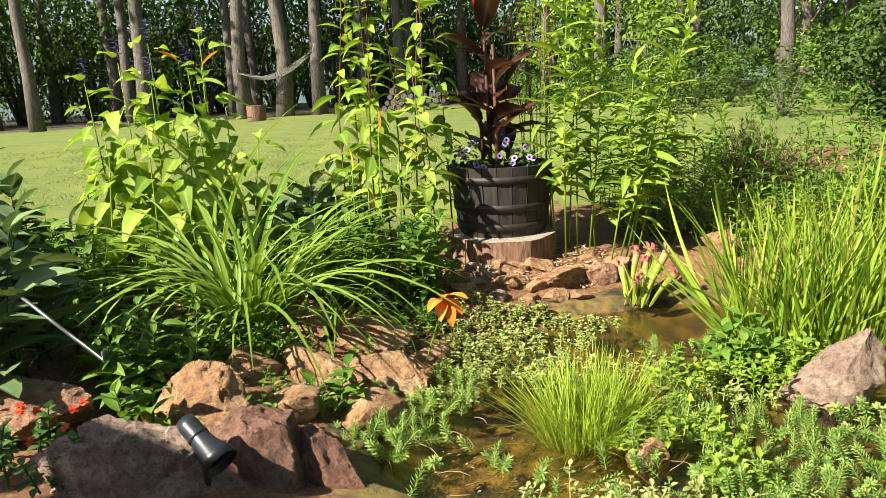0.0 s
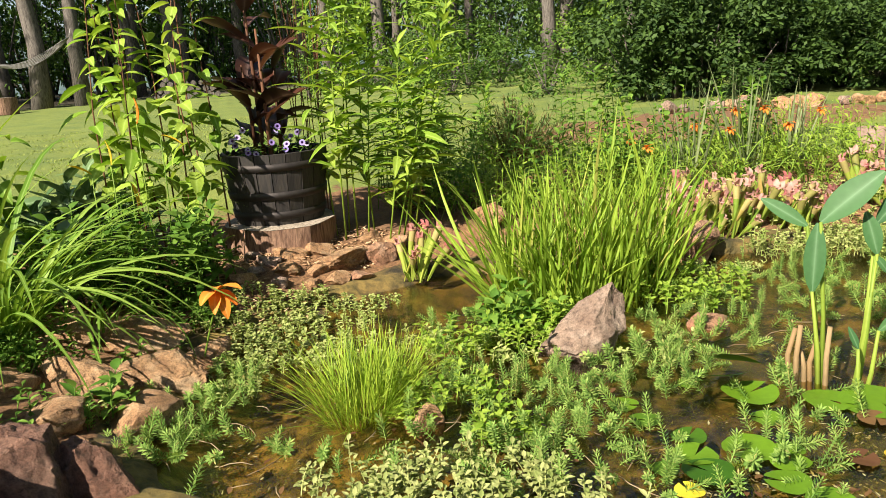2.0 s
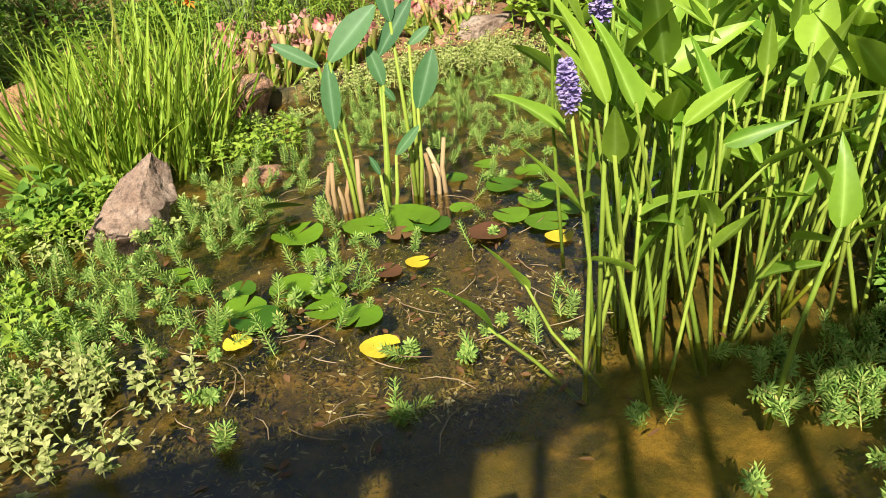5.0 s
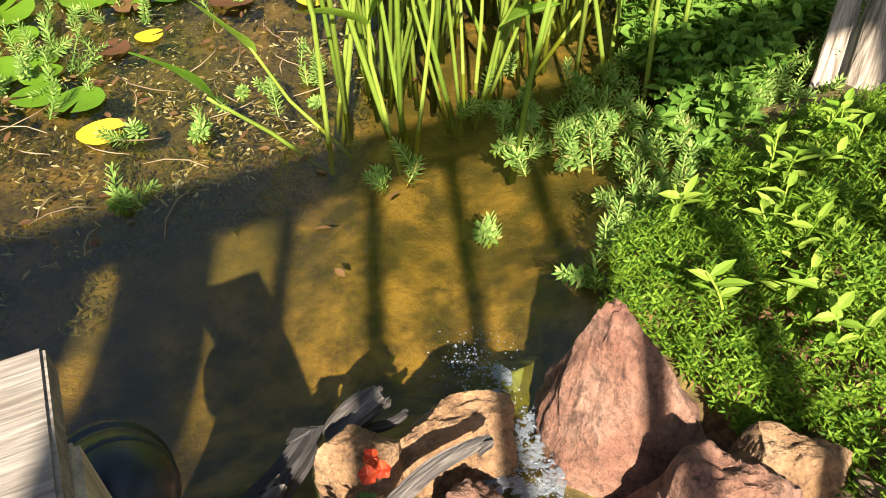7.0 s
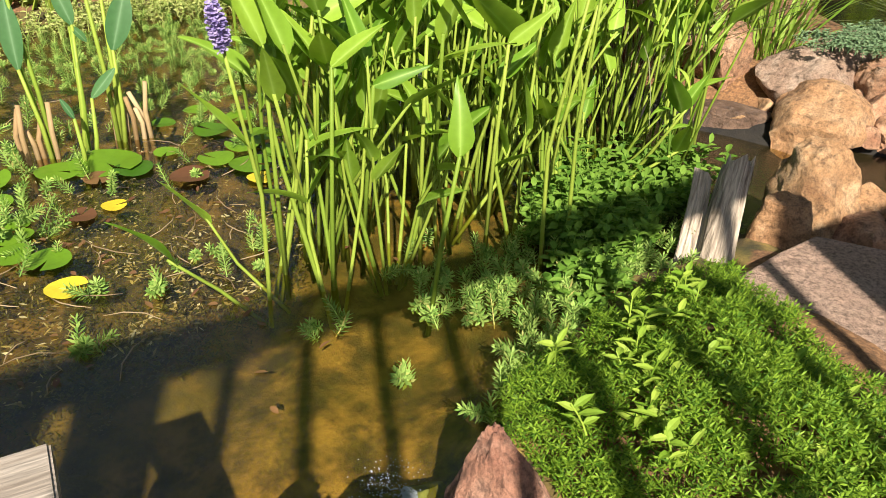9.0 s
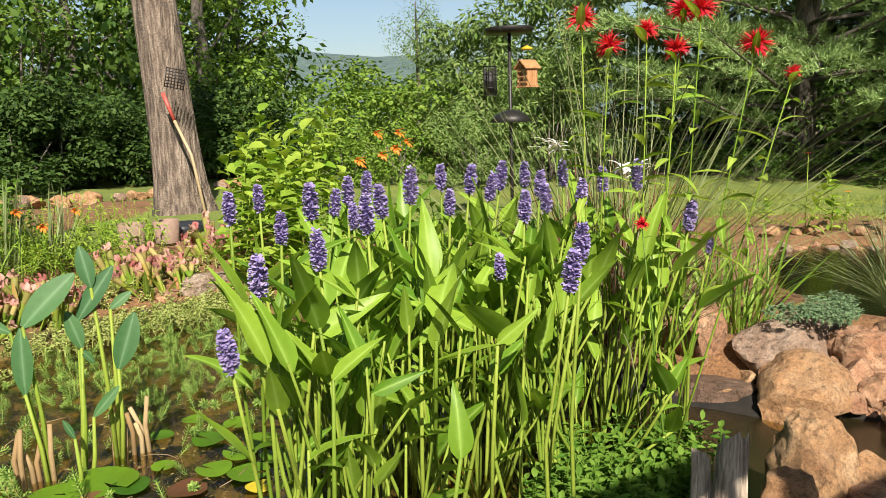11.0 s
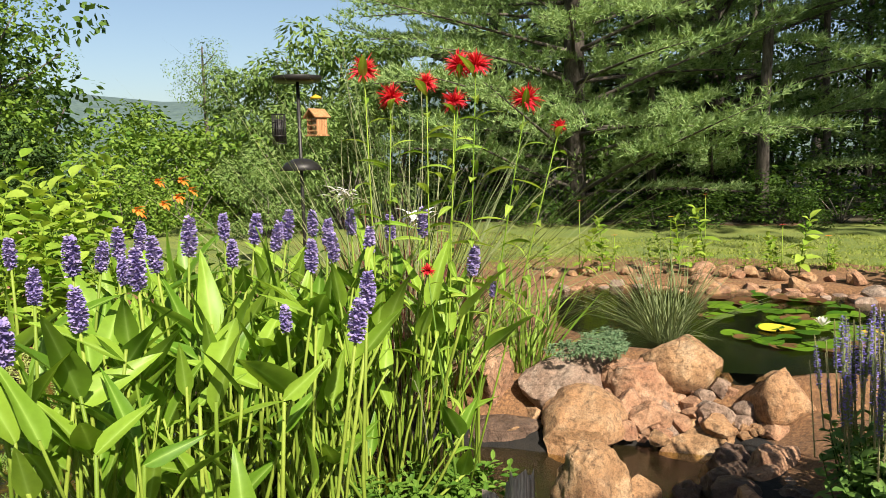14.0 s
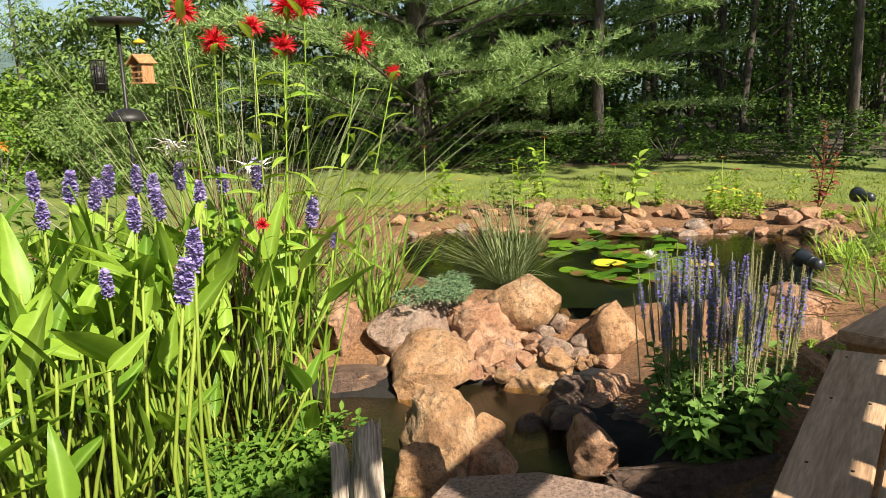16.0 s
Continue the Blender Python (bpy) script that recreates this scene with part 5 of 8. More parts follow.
# green carpet of moss phlox on the near bank
b = MB()
PHLOX = [(1.56, -.03), (1.70, -.04), (1.86, -.13), (1.97, -.10), (2.2, -.21), (2.3, -.33), (2.18, -.36), (1.84, -.64), (1.72, -1.05), (1.55, -1.1), (1.22, -.7), (1.34, -.42), (1.46, -.2)]
k = 0
while k < 5200:
    x, y = U(1.2, 2.5), U(-1.1, .15)
    e = float(inside_by(PHLOX, x, y))
    if e < -.03:
        continue
    lump = noise.noise(Vector((x * 9, y * 9, 0))) + .5 * noise.noise(Vector((x * 23, y * 23, 5)))
    k += 1
    if lump < -.42:
        continue
    z = max(ground_z(x, y), .0) + .015 + .05 * min(1, max(0, e) / .2) + .05 * lump
    d = around(U(0, TAU), U(0, .7))
    h = U(.025, .05)
    p = Vector((x, y, z))
    ax = d.orthogonal().normalized()
    ay = d.cross(ax)
    for i in range(13):
        t = i * 2.4
        s_ = (i / 13) ** .6
        o = (ax * math.cos(t) + ay * math.sin(t)) * (1 - .4 * s_) + d * (.05 + .6 * s_ * s_)
        q = p + d * h * s_
        sd = d.cross(o).normalized() * .0021
        L = U(.016, .026)
        b.add([q, q + sd + o * L * .45, q + o * L, q - sd + o * L * .45], [(0, 1, 2, 3)])
solo("moss_phlox", b.mesh("moss_phlox", G_CARPET, False), "low carpet of bright green needle-leaved moss phlox", "ground cover", kind="stuff")
low_leaves("weed", scatter([(1.75, -.3, .3, .25, 18), (1.6, -.55, .2, .25, 26), (1.85, -.55, .15, .2, 20), (2.1, -.15, .2, .15, 8)], lambda x, y: float(inside_by(PHLOX, x, y)) > .03), G_BRIGHT, "leafy green weeds coming up through the carpet", .055, .018, "lance", .07, .12, 7, .15)
b = MB()
for x, y in scatter([(1.3, -.52, .12, .08, 26), (1.45, -.75, .15, .12, 20)]):
    b.add(*leaf_geo(U(.03, .07), U(.015, .03), "oval", 4, .6, U(.3, 1.2)), m=aim((x, y, ground_z(x, y) + U(.01, .03)), around(U(0, TAU), U(1.0, 1.6)), U(-.6, .6)))
solo("dry_leaves", b.mesh("dry_leaves", leaf_mat("dry_leaf", (.16, .10, .06), (.34, .24, .16), .2, .8)), "curled dry brown leaves beside the red stones", "dead leaves", kind="stuff")

# ---- drift on the water: dead stalks, roots and fallen leaves ----
b = MB()
for x, y in scatter([(.1, 2.45, .35, .4, 16), (1.3, 1.35, .5, .35, 16), (1.7, 1.05, .4, .25, 10), (.9, 2.0, .5, .4, 14), (2.2, 1.5, .4, .3, 8), (2.0, 2.6, .6, .4, 10)], in_pond):
    a = U(0, TAU)
    L = U(.05, .22)
    pts = [Vector((x + L * s * math.cos(a + .5 * s), y + L * s * math.sin(a + .5 * s), .002 + .006 * math.sin(3 * s))) for s in (0, .35, .7, 1)]
    tube(b, pts, [.0015, .002, .002, .001], 4)
solo("floating_stalks", b.mesh("floating_stalks", leaf_mat("dead_stalk", (.22, .15, .08), (.42, .32, .18), .2, .8)), "thin dead stalks and roots drifting on the pond", "plant debris", kind="stuff")
b = MB()
for x, y in scatter([(1.4, 1.3, .6, .4, 40), (.2, 2.4, .4, .4, 10), (2.1, 1.5, .5, .4, 24), (.9, 2.2, .5, .5, 24), (1.8, .6, .5, .3, 14)], in_pond):
    b.add(*leaf_geo(U(.02, .045), U(.01, .02), "oval", 3, .2, .3), m=aim((x, y, .005), (math.cos(x * 40), math.sin(x * 40), .05), U(-.2, .2)))
solo("fallen_leaves", b.mesh("fallen_leaves", G_BRONZE), "small brown leaves drifting on the pond", "plant debris", kind="stuff")
b = MB()
for x, y in scatter([(1.3, 1.3, .6, .45, 600), (1.7, 1.0, .5, .2, 420), (.3, 2.35, .45, .4, 150), (2.3, 1.6, .6, .4, 300), (1.2, 2.1, .6, .5, 260)], in_pond):
    z = max(ground_z(x, y), -.16) + .01
    for _ in range(9):
        a = U(0, TAU)
        p = Vector((x + U(-.025, .025), y + U(-.025, .025), z + U(0, .03)))
        q = p + Vector((math.cos(a) * .014, math.sin(a) * .014, U(.0, .012)))
        s_ = Vector((-math.sin(a), math.cos(a), 0)) * .003
        b.add([p - s_, p + s_, q], [(0, 1, 2)])
solo("waterweed", b.mesh("waterweed", leaf_mat("waterweed", (.07, .08, .02), (.22, .21, .06), .3), False), "olive brown waterweed under the surface", "water plant", kind="stuff")

b = MB()
for x, y in scatter([(1.25, 1.3, .55, .4, 900), (1.7, 1.05, .5, .22, 900), (2.2, 1.55, .5, .35, 500), (1.6, 1.75, .4, .3, 260), (2.6, 2.2, .6, .5, 500), (.2, 2.4, .35, .35, 160)], in_pond):
    if noise.noise(Vector((x * 5, y * 5, 3))) < -.12:
        continue
    b.add(*leaf_geo(U(.006, .03), U(.003, .010), "oval", 2, .1, U(-.2, .4)), m=aim((x, y, U(-.004, .002)), (U(-1, 1), U(-1, 1), U(-.1, .1)), U(-.3, .3)))
solo("pond_scum", b.mesh("pond_scum", leaf_mat("pond_scum", (.26, .21, .08), (.60, .53, .26), .3, .8), False), "tan flecks of algae and plant litter floating on the pond", "plant debris", kind="stuff")

# ---- water lilies ----
def pad_mesh(R, m, seed):
    g = random.Random(seed)
    b = MB()
    n = 30
    v = [(0, 0, .002)]
    for ring in (.5, 1.0):
        for j in range(n + 1):
            a = .14 + (TAU - .28) * j / n
            q = R * ring * (1 + .025 * math.sin(3 * a + seed) + .012 * math.sin(11 * a))
            v.append((q * math.cos(a), q * math.sin(a), .002 + (.006 * math.sin(2 * a + seed) * ring + (.004 if ring == 1 else 0)) * R / .1))
    f = [(0, 1 + j, 2 + j) for j in range(n)]
    f += [(1 + j, 2 + n + j, 3 + n + j, 2 + j) for j in range(n)]
    b.add(v, f)
    me = b.mesh("lily_pad", m)
    return me


PADS = {c: [pad_mesh(.1, m, i) for i in range(3)] for c, m in (("green", G_PAD), ("yellow", G_YELLOW), ("bronze", G_BRONZE))}


def pad(x, y, r, c="green", tilt=(0, 0), z=.004):
    lab = {"green": "round green lily pad floating on the pond", "yellow": "yellowed lily pad with a notch", "bronze": "bronze brown lily pad, half sunk"}[c]
    solo("lily_pad", rnd.choice(PADS[c]), lab, "lily pad", "lily pads", m=pose(x, y, z + U(0, .006), tilt[0], tilt[1], U(0, 360)) @ Matrix.Scale(r / .1, 4))


for p in ((1.53, 1.46, .067), (1.49, 1.58, .065), (1.51, 1.78, .083), (1.32, 1.71, .076), (1.34, 1.81, .07), (1.39, 1.92, .056), (1.32, 2.07, .051), (1.31, 2.21, .055), (1.57, 1.67, .059), (1.76, 2.11, .098), (1.21, 1.77, .045),
          (2.1, 1.87, .13), (1.96, 1.96, .084), (2.12, 1.75, .071), (1.46, 1.29, .058, "yellow"), (1.21, 1.64, .043, "yellow"), (1.88, 1.58, .042, "yellow"), (1.77, 1.61, .051, "bronze"), (1.61, 2.27, .039), (1.69, 1.93, .055),
          (1.70, 2.18, .085, "green", (22, 12), .05), (1.82, 2.26, .085, "green", (-24, 16), .06), (1.62, 1.73, .046), (2.29, 1.76, .048), (2.18, 1.53, .072, "bronze"), (2.35, 1.56, .069), (2.38, 1.42, .08), (2.5, 1.56, .071),
          (2.56, 1.78, .076), (2.64, 1.57, .073), (2.73, 1.78, .067), (2.69, 2.0, .054), (2.5, 2.0, .053), (2.54, 1.41, .068), (2.0, 1.79, .056, "bronze"), (2.3, 1.3, .05, "yellow")):
    pad(*p)
# upper pond
for i in range(64):
    a, r = U(0, TAU), math.sqrt(U(0, 1))
    x, y = 5.35 + .85 * r * math.cos(a), -1.62 + .48 * r * math.sin(a)
    pad(x, y, U(.05, .1), "bronze" if i % 4 == 1 else "green", (U(-3, 3), U(-3, 3)), UPPER_Z + .004)
for x, y in ((4.9, -2.0), (5.0, -1.5)):
    pad(x, y, .1, "yellow", (0, 0), UPPER_Z + .006)
wl_t = thing("water_lily", "white and pink water lily in flower on its pads", "water lily", m=pose(5.05, -1.75, UPPER_Z + .01))
PET = leaf_mesh("petal", C_WHITE, .06, .022, "oval", 4, .5, -.3)
for i in range(18):
    part("petal", PET, wl_t, aim((0, 0, .01), around(i * 2.4, .4 + .05 * i), 0, 1))

# ---- arching strap-leaved daylily ----
STRAP = [leaf_mesh("leaf", G_LILY, U(.6, .85), U(.012, .019), "strap", 10, .45, U(1.1, 2.4), 0, U(-.4, .4)) for _ in range(8)]


def strap_clump(name, at, n, s, label, cat="daylily", spread=.7, r=.12, meshes=STRAP):
    t = thing(name, label, cat)
    for i in range(n):
        a, q = U(0, TAU), r * math.sqrt(U(0, 1))
        p = (at[0] + q * math.sin(a), at[1] + q * math.cos(a), at[2] if len(at) > 2 else ground_z(*at[:2]) - .01)
        part("leaf", rnd.choice(meshes), t, aim(p, around(a + U(-.5, .5), U(.08, spread)), U(-.4, .4), s * U(.7, 1.15)))
    return t


strap_clump("daylily", (-.95, 3.42), 150, 1.45, "large clump of arching green daylily leaves on the bank", spread=.55)
strap_clump("daylily", (-.62, 3.45), 36, .8, "smaller arching daylily leaves behind the slab")
PETAL_O = leaf_mesh("petal", C_ORANGE, .085, .034, "oval", 6, .3, 1.1, .04)


def daylily_flower(parent, p, d, s=1.0, mesh=PETAL_O):
    d = Vector(d).normalized()
    ax = d.orthogonal().normalized()
    for i in range(6):
        o = Matrix.Rotation(TAU * i / 6, 3, d) @ ax
        part("petal", mesh, parent, aim(p, d + o * (.75 if i % 2 else .6), 0, s * (1 if i % 2 else .9)))


lily = thing("orange_daylily", "orange daylily blossom leaning over the pond", "daylily flower")
part("stem", stem_mesh("stem", arc((-.13, 3.12, .1), (.25, -.2, .9), .31, .1, 6), .004, .003, G_LILY), lily)
daylily_flower(lily, (-0.043, 3.05, 0.391), (.2, -.85, .4), 1.6)
BUD = leaf_mesh("bud", C_YEL, .12, .022, "oval", 5, .9, .3)
BUDO = leaf_mesh("bud", C_ORANGE, .12, .026, "oval", 5, .9, .3)
buds = thing("daylily_stalks", "tall daylily stalks with yellow and orange buds", "daylily flower")
for x, y, z, d, me_ in ((-.62, 4.2, .78, (-.3, -.2, .3), BUD), (-.52, 4.2, .82, (.1, -.1, .9), BUD), (-.36, 4.15, 1.02, (.2, 0, .9), BUDO), (-.26, 4.2, .95, (.6, -.2, -.2), BUD), (-1.28, 4.2, 1.42, (.6, .2, .7), BUDO), (-1.4, 4.2, 1.45, (-.5, 0, .4), BUDO), (-.44, 4.2, .72, (.2, -.2, -.6), BUD)):
    part("stem", stem_mesh("stem", [Vector((x - .05, y + .1, .2)), Vector((x - .01, y + .03, z * .6)), Vector((x, y, z))], .004, .003, G_LILY, 5), buds)
    part("bud", me_, buds, aim((x, y, z), d, 0, 1.1))


# ---- upright leafy plants: a stem with leaves all along it ----
def leafy_stem(parent, base, top, meshes, n, smin, smax, m_stem=G_MID, r=.006, tilt=(.9, 1.5), start=.12, pairs=False, bend=.04, taper=.45, off=.0):
    base, top = Vector(base), Vector(top)
    mid = base.lerp(top, .5) + Vector((U(-bend, bend), U(-bend, bend), 0))
    pts = [base, base.lerp(mid, .55), mid, mid.lerp(top, .5), top]
    part("stem", stem_mesh("stem", pts, r, r * .4, m_stem, 5), parent)
    for i in range(n):
        s = start + (1 - start) * (i + .5) / n
        p, q = along(pts, s)
        a = (i * 2.4 if not pairs else (i // 2) * 1.57 + (i % 2) * math.pi) + U(-.35, .35)
        k = (smin + (smax - smin) * U(0, 1)) * (1 - taper * max(0, s - .5) * 2)
        d = around(a, U(*tilt) * (1 - .45 * max(0, s - .7) / .3))
        part("leaf", rnd.choice(meshes), parent, aim(p + d * off * U(.2, 1), d, U(-.5, .5), k))


def shoots(name, leafm, m_stem, L, W, shape, h, n, k=5, tilt=(.7, 1.5), start=.15, r=.004):
    """k unlike shoots about h high: a stem with n leaves, one mesh each."""
    out = []
    for _ in range(k):
        b = MB()
        pts = arc((0, 0, 0), around(U(0, TAU), U(0, .2)), h, U(-.3, .3), 5)
        tube(b, pts, [r, r * .9, r * .8, r * .7, r * .6, r * .4], 5, 1)
        for i in range(n):
            s = start + (1 - start) * (i + .5) / n
            p, q = along(pts, s)
            v, f = leaf_geo(L * U(.75, 1.2) * (1 - .4 * max(0, s - .5) * 2), W * U(.8, 1.15), shape, 4, .33, U(.3, 1.0), .02, U(-.3, .3))
            b.add(v, f, aim(p, around(i * 2.4 + U(-.35, .35), U(*tilt) * (1 - .45 * max(0, s - .7) / .3)), U(-.5, .5)))
        out.append(b.mesh(name, [leafm, m_stem]))
    return out


def set_shoots(parent, meshes, x, y, z, h, unit, lean=12.0):
    tagged(part("shoot", rnd.choice(meshes), parent, pose(x, y, z, U(-lean, lean), U(-lean, lean), U(0, 360)) @ Matrix.Scale(h / unit, 4)), kind="stuff")


L_SALVIA = leaf_set("leaf", G_BRIGHT, .19, .13, "heart", 5, 5, .35, (.5, 1.1), .03, .3)
L_SUN = leaf_set("leaf", G_BRIGHT, .19, .08, "lance", 5, 5, .35, (.5, 1.3), .02, .4)
L_MILK = leaf_set("leaf", G_BRIGHT, .29, .052, "lance", 5, 5, .3, (.2, .8), .02, .3)
L_HERB = (G_MID, .095, .038, "lance")
L_DARKH = (G_MID, .12, .048, "lance")
G_BROAD = leaf_mat("broad_grey_leaf", (.09, .18, .06), (.24, .36, .15), .25, .38)
L_BIG = (G_BROAD, .30, .13, "lance")


def gz(x, y):
    return ground_z(x, y) - .02


salvia = thing("blue_salvia", "tall leafy salvia with deep blue flower tips", "salvia")
for x, y, h in ((-1.75, 4.0, 1.15), (-1.6, 4.1, 1.25), (-1.45, 4.0, 1.15), (-1.3, 4.15, 1.2), (-1.15, 4.2, 1.0), (-1.5, 3.8, .95), (-1.7, 3.8, .8), (-1.3, 3.9, .95), (-1.05, 4.1, .85), (-1.85, 4.1, .95), (-1.6, 4.3, 1.35), (-1.35, 4.3, 1.4)):
    tx, ty, tz = x + U(-.08, .08), y + U(-.1, .05), .2 + h
    leafy_stem(salvia, (x, y, gz(x, y)), (tx, ty, tz), L_SALVIA, 26, .8, 1.3, G_BRIGHT, pairs=True, tilt=(1.45, 2.3), off=.09)
    if h > 1.1:
        bm_ = MB()
        for i in range(14):
            bm_.add(*leaf_geo(.032, .012, "oval", 3, .5, .5), m=aim((U(-.01, .01), 0, .008 * i), around(i * 2.4, 1.2)))
        part("flower", bm_.mesh("flower", C_BLUE, False), salvia, pose(tx, ty, tz + .02))
tall = thing("tall_sunflower", "tall leafy stems not yet in flower behind the bank", "tall perennial")
for x, y, h in ((-.62, 4.6, 1.75), (-.48, 4.5, 1.85), (-.35, 4.6, 1.9), (-.2, 4.55, 1.8), (-.08, 4.6, 1.9), (-.55, 4.75, 1.6), (.02, 4.7, 1.6), (-.28, 4.75, 2.0), (-.42, 4.4, 1.3), (-.15, 4.4, 1.2)):
    leafy_stem(tall, (x, y, gz(x, y)), (x + U(-.12, .1), y + U(-.1, .1), .2 + h), L_SUN, 30, .75, 1.2, C_STEMR, pairs=True, tilt=(1.1, 2.0), start=.2, off=.03)
milk = thing("milkweed", "tall willow-leaved perennial beside the barrel", "tall perennial")
for x, y, h, dx in ((.70, 4.6, 1.75, .04), (.78, 4.65, 1.9, .1), (.66, 4.7, 1.8, -.05), (.84, 4.6, 1.6, .12), (.95, 4.5, 1.15, .15), (1.0, 4.52, 1.5, .45), (1.05, 4.55, 1.7, .42), (1.1, 4.6, 1.1, .1), (.9, 4.7, 1.3, .0), (1.15, 4.65, 1.4, .3), (.75, 4.8, 1.7, .1)):
    leafy_stem(milk, (x, y, gz(x, y)), (x + dx, y + U(-.12, .05), .2 + h), L_MILK, 38, .8, 1.2, G_BRIGHT, tilt=(.8, 1.5), start=.18)
cone = thing("coneflower", "tall plant with a single pink flower", "coneflower")
CONE_KIT = shoots("shoot", G_BRIGHT, G_MID, .2, .03, "lance", .8, 30, 4)
for x, y, h in ((1.45, 5.4, .98), (1.3, 5.5, .8), (1.6, 5.5, .8), (1.75, 5.4, .7), (1.5, 5.7, .85), (1.9, 5.6, .75), (1.2, 5.3, .7)):
    set_shoots(cone, CONE_KIT, x, y, gz(x, y), h, .8, 5)
PETP = leaf_mesh("petal", leaf_mat("pink_petal", (.7, .3, .4), (.8, .5, .55), .3), .04, .014, "oval", 3, .2, .8)
for i in range(10):
    part("petal", PETP, cone, aim((1.5, 5.35, 1.25), around(i * .63, 1.5), 0, 1))


def bush(name, spots, meshes, label, cat, hmin, hmax, n, m_stem=G_MID, smin=.7, smax=1.2, lean=.12, tilt=(.7, 1.5), single=False):
    t = thing(name, label, cat)
    leafm, L, W, shape = meshes
    if single:
        kit = leaf_set("leaf", leafm, L, W, shape, 5, 5, .33, (.3, 1.0), .03, .3)
        for x, y in spots:
            leafy_stem(t, (x, y, gz(x, y)), (x + U(-lean, lean), y + U(-lean, lean), gz(x, y) + U(hmin, hmax)), kit, n, smin, smax, m_stem, .004, tilt, .15)
        return t
    unit = (hmin + hmax) / 2
    kit = shoots("shoot", leafm, m_stem, L, W, shape, unit, n, 6, tilt)
    for x, y in spots:
        set_shoots(t, kit, x, y, gz(x, y), U(hmin, hmax), unit)
    return t


bush("garden_phlox", scatter([(-.45, 3.95, .35, .3, 40), (-.15, 4.1, .18, .2, 12), (-.75, 4.0, .3, .25, 20)]), L_HERB, "bushy green phlox filling the bed behind the bank", "leafy perennial", .22, .5, 15)
bush("garden_phlox", scatter([(-1.7, 3.5, .25, .3, 10), (-2.0, 3.7, .4, .3, 14)]), L_HERB, "leafy green perennials below the salvia", "leafy perennial", .25, .5, 15)
bush("balsam", scatter([(-1.1, 2.5, .1, .1, 6), (-1.2, 2.75, .2, .15, 6), (-1.45, 2.95, .25, .15, 6)]), L_DARKH, "dark leafy balsam growing behind the boulders", "leafy perennial", .22, .42, 14, G_DARK, single=True)
bush("dark_shrub", scatter([(-1.62, 2.5, .14, .16, 6), (-1.9, 2.8, .3, .35, 10), (-2.2, 3.1, .3, .3, 10), (-2.3, 3.7, .4, .3, 10)]), L_BIG, "dark shrub with long drooping leaves", "shrub", .4, .8, 12, G_DARK, .7, 1.1, single=True)
bush("comfrey", scatter([(-.75, 4.75, .3, .2, 6), (-1.0, 4.8, .3, .2, 5)]), L_BIG, "broad dark leaves behind the daylilies", "leafy perennial", .3, .55, 10, G_DARK, single=True)
bush("leafy_edge", scatter([(-1.05, 2.4, .1, .15, 4), (-.45, 2.75, .12, .2, 5)]), L_HERB, "green seedlings between the bank stones", "leafy perennial", .1, .22, 9)
bush("iris_foot_mint", scatter([(1.28, 3.12, .2, .1, 16), (1.1, 3.2, .15, .1, 8)]), L_HERB, "bright leafy mint at the foot of the iris", "leafy perennial", .22, .36, 15, G_BRIGHT, .7, 1.0)

# red impatiens
bush("bog_perennials", scatter([(2.75, 4.75, .25, .3, 14), (2.2, 4.95, .3, .3, 14), (3.3, 5.3, .4, .3, 16), (4.1, 5.4, .4, .3, 14)]), L_HERB, "yellow-green leafy perennials behind the iris and bog", "leafy perennial", .35, .7, 17, G_BRIGHT)
bush("wild_aster", scatter([(1.45, 5.0, .3, .3, 16), (1.9, 5.9, .4, .3, 14), (2.9, 5.9, .4, .3, 16), (1.2, 5.6, .3, .3, 10)]), (G_MID, .12, .024, "lance"), "narrow-leaved green asters beside the lawn", "leafy perennial", .45, .85, 22, G_MID)
IMP = leaf_mesh("petal", leaf_mat("red_impatiens", (.75, .05, .02), (.85, .12, .03), .3, .5), .02, .022, "oval", 4, .1, .3)


IMP_KIT = shoots("shoot", leaf_mat("impatiens_leaf", (.06, .15, .03), (.16, .30, .07), .35), G_DARK, .045, .026, "oval", .12, 10, 4)


def impatiens(at, r, n, k):
    t = thing("impatiens", "impatiens with dark leaves and orange-red flowers", "flower", "red impatiens")
    for i in range(n):
        set_shoots(t, IMP_KIT, at[0] + U(-r, r), at[1] + U(-r, r), at[2] - .05, U(.08, .15) * min(1, .4 + r * 4), .12)
    for i in range(k):
        x, y, z = at[0] + U(-r, r), at[1] + U(-r, r), at[2] + U(.08, .13)
        d = Vector((.1 + U(-.4, .4), -.6 + U(-.3, .3), .8))
        ax = d.orthogonal().normalized()
        for j in range(5):
            part("petal", IMP, t, aim((x, y, z), Matrix.Rotation(TAU * j / 5, 3, d.normalized()) @ ax + d * .15, 0, .8 if r > .1 else .6))


impatiens((-1.2, 2.05, .27), .16, 16, 9)
impatiens((.90, .04, .17), .06, 5, 3)

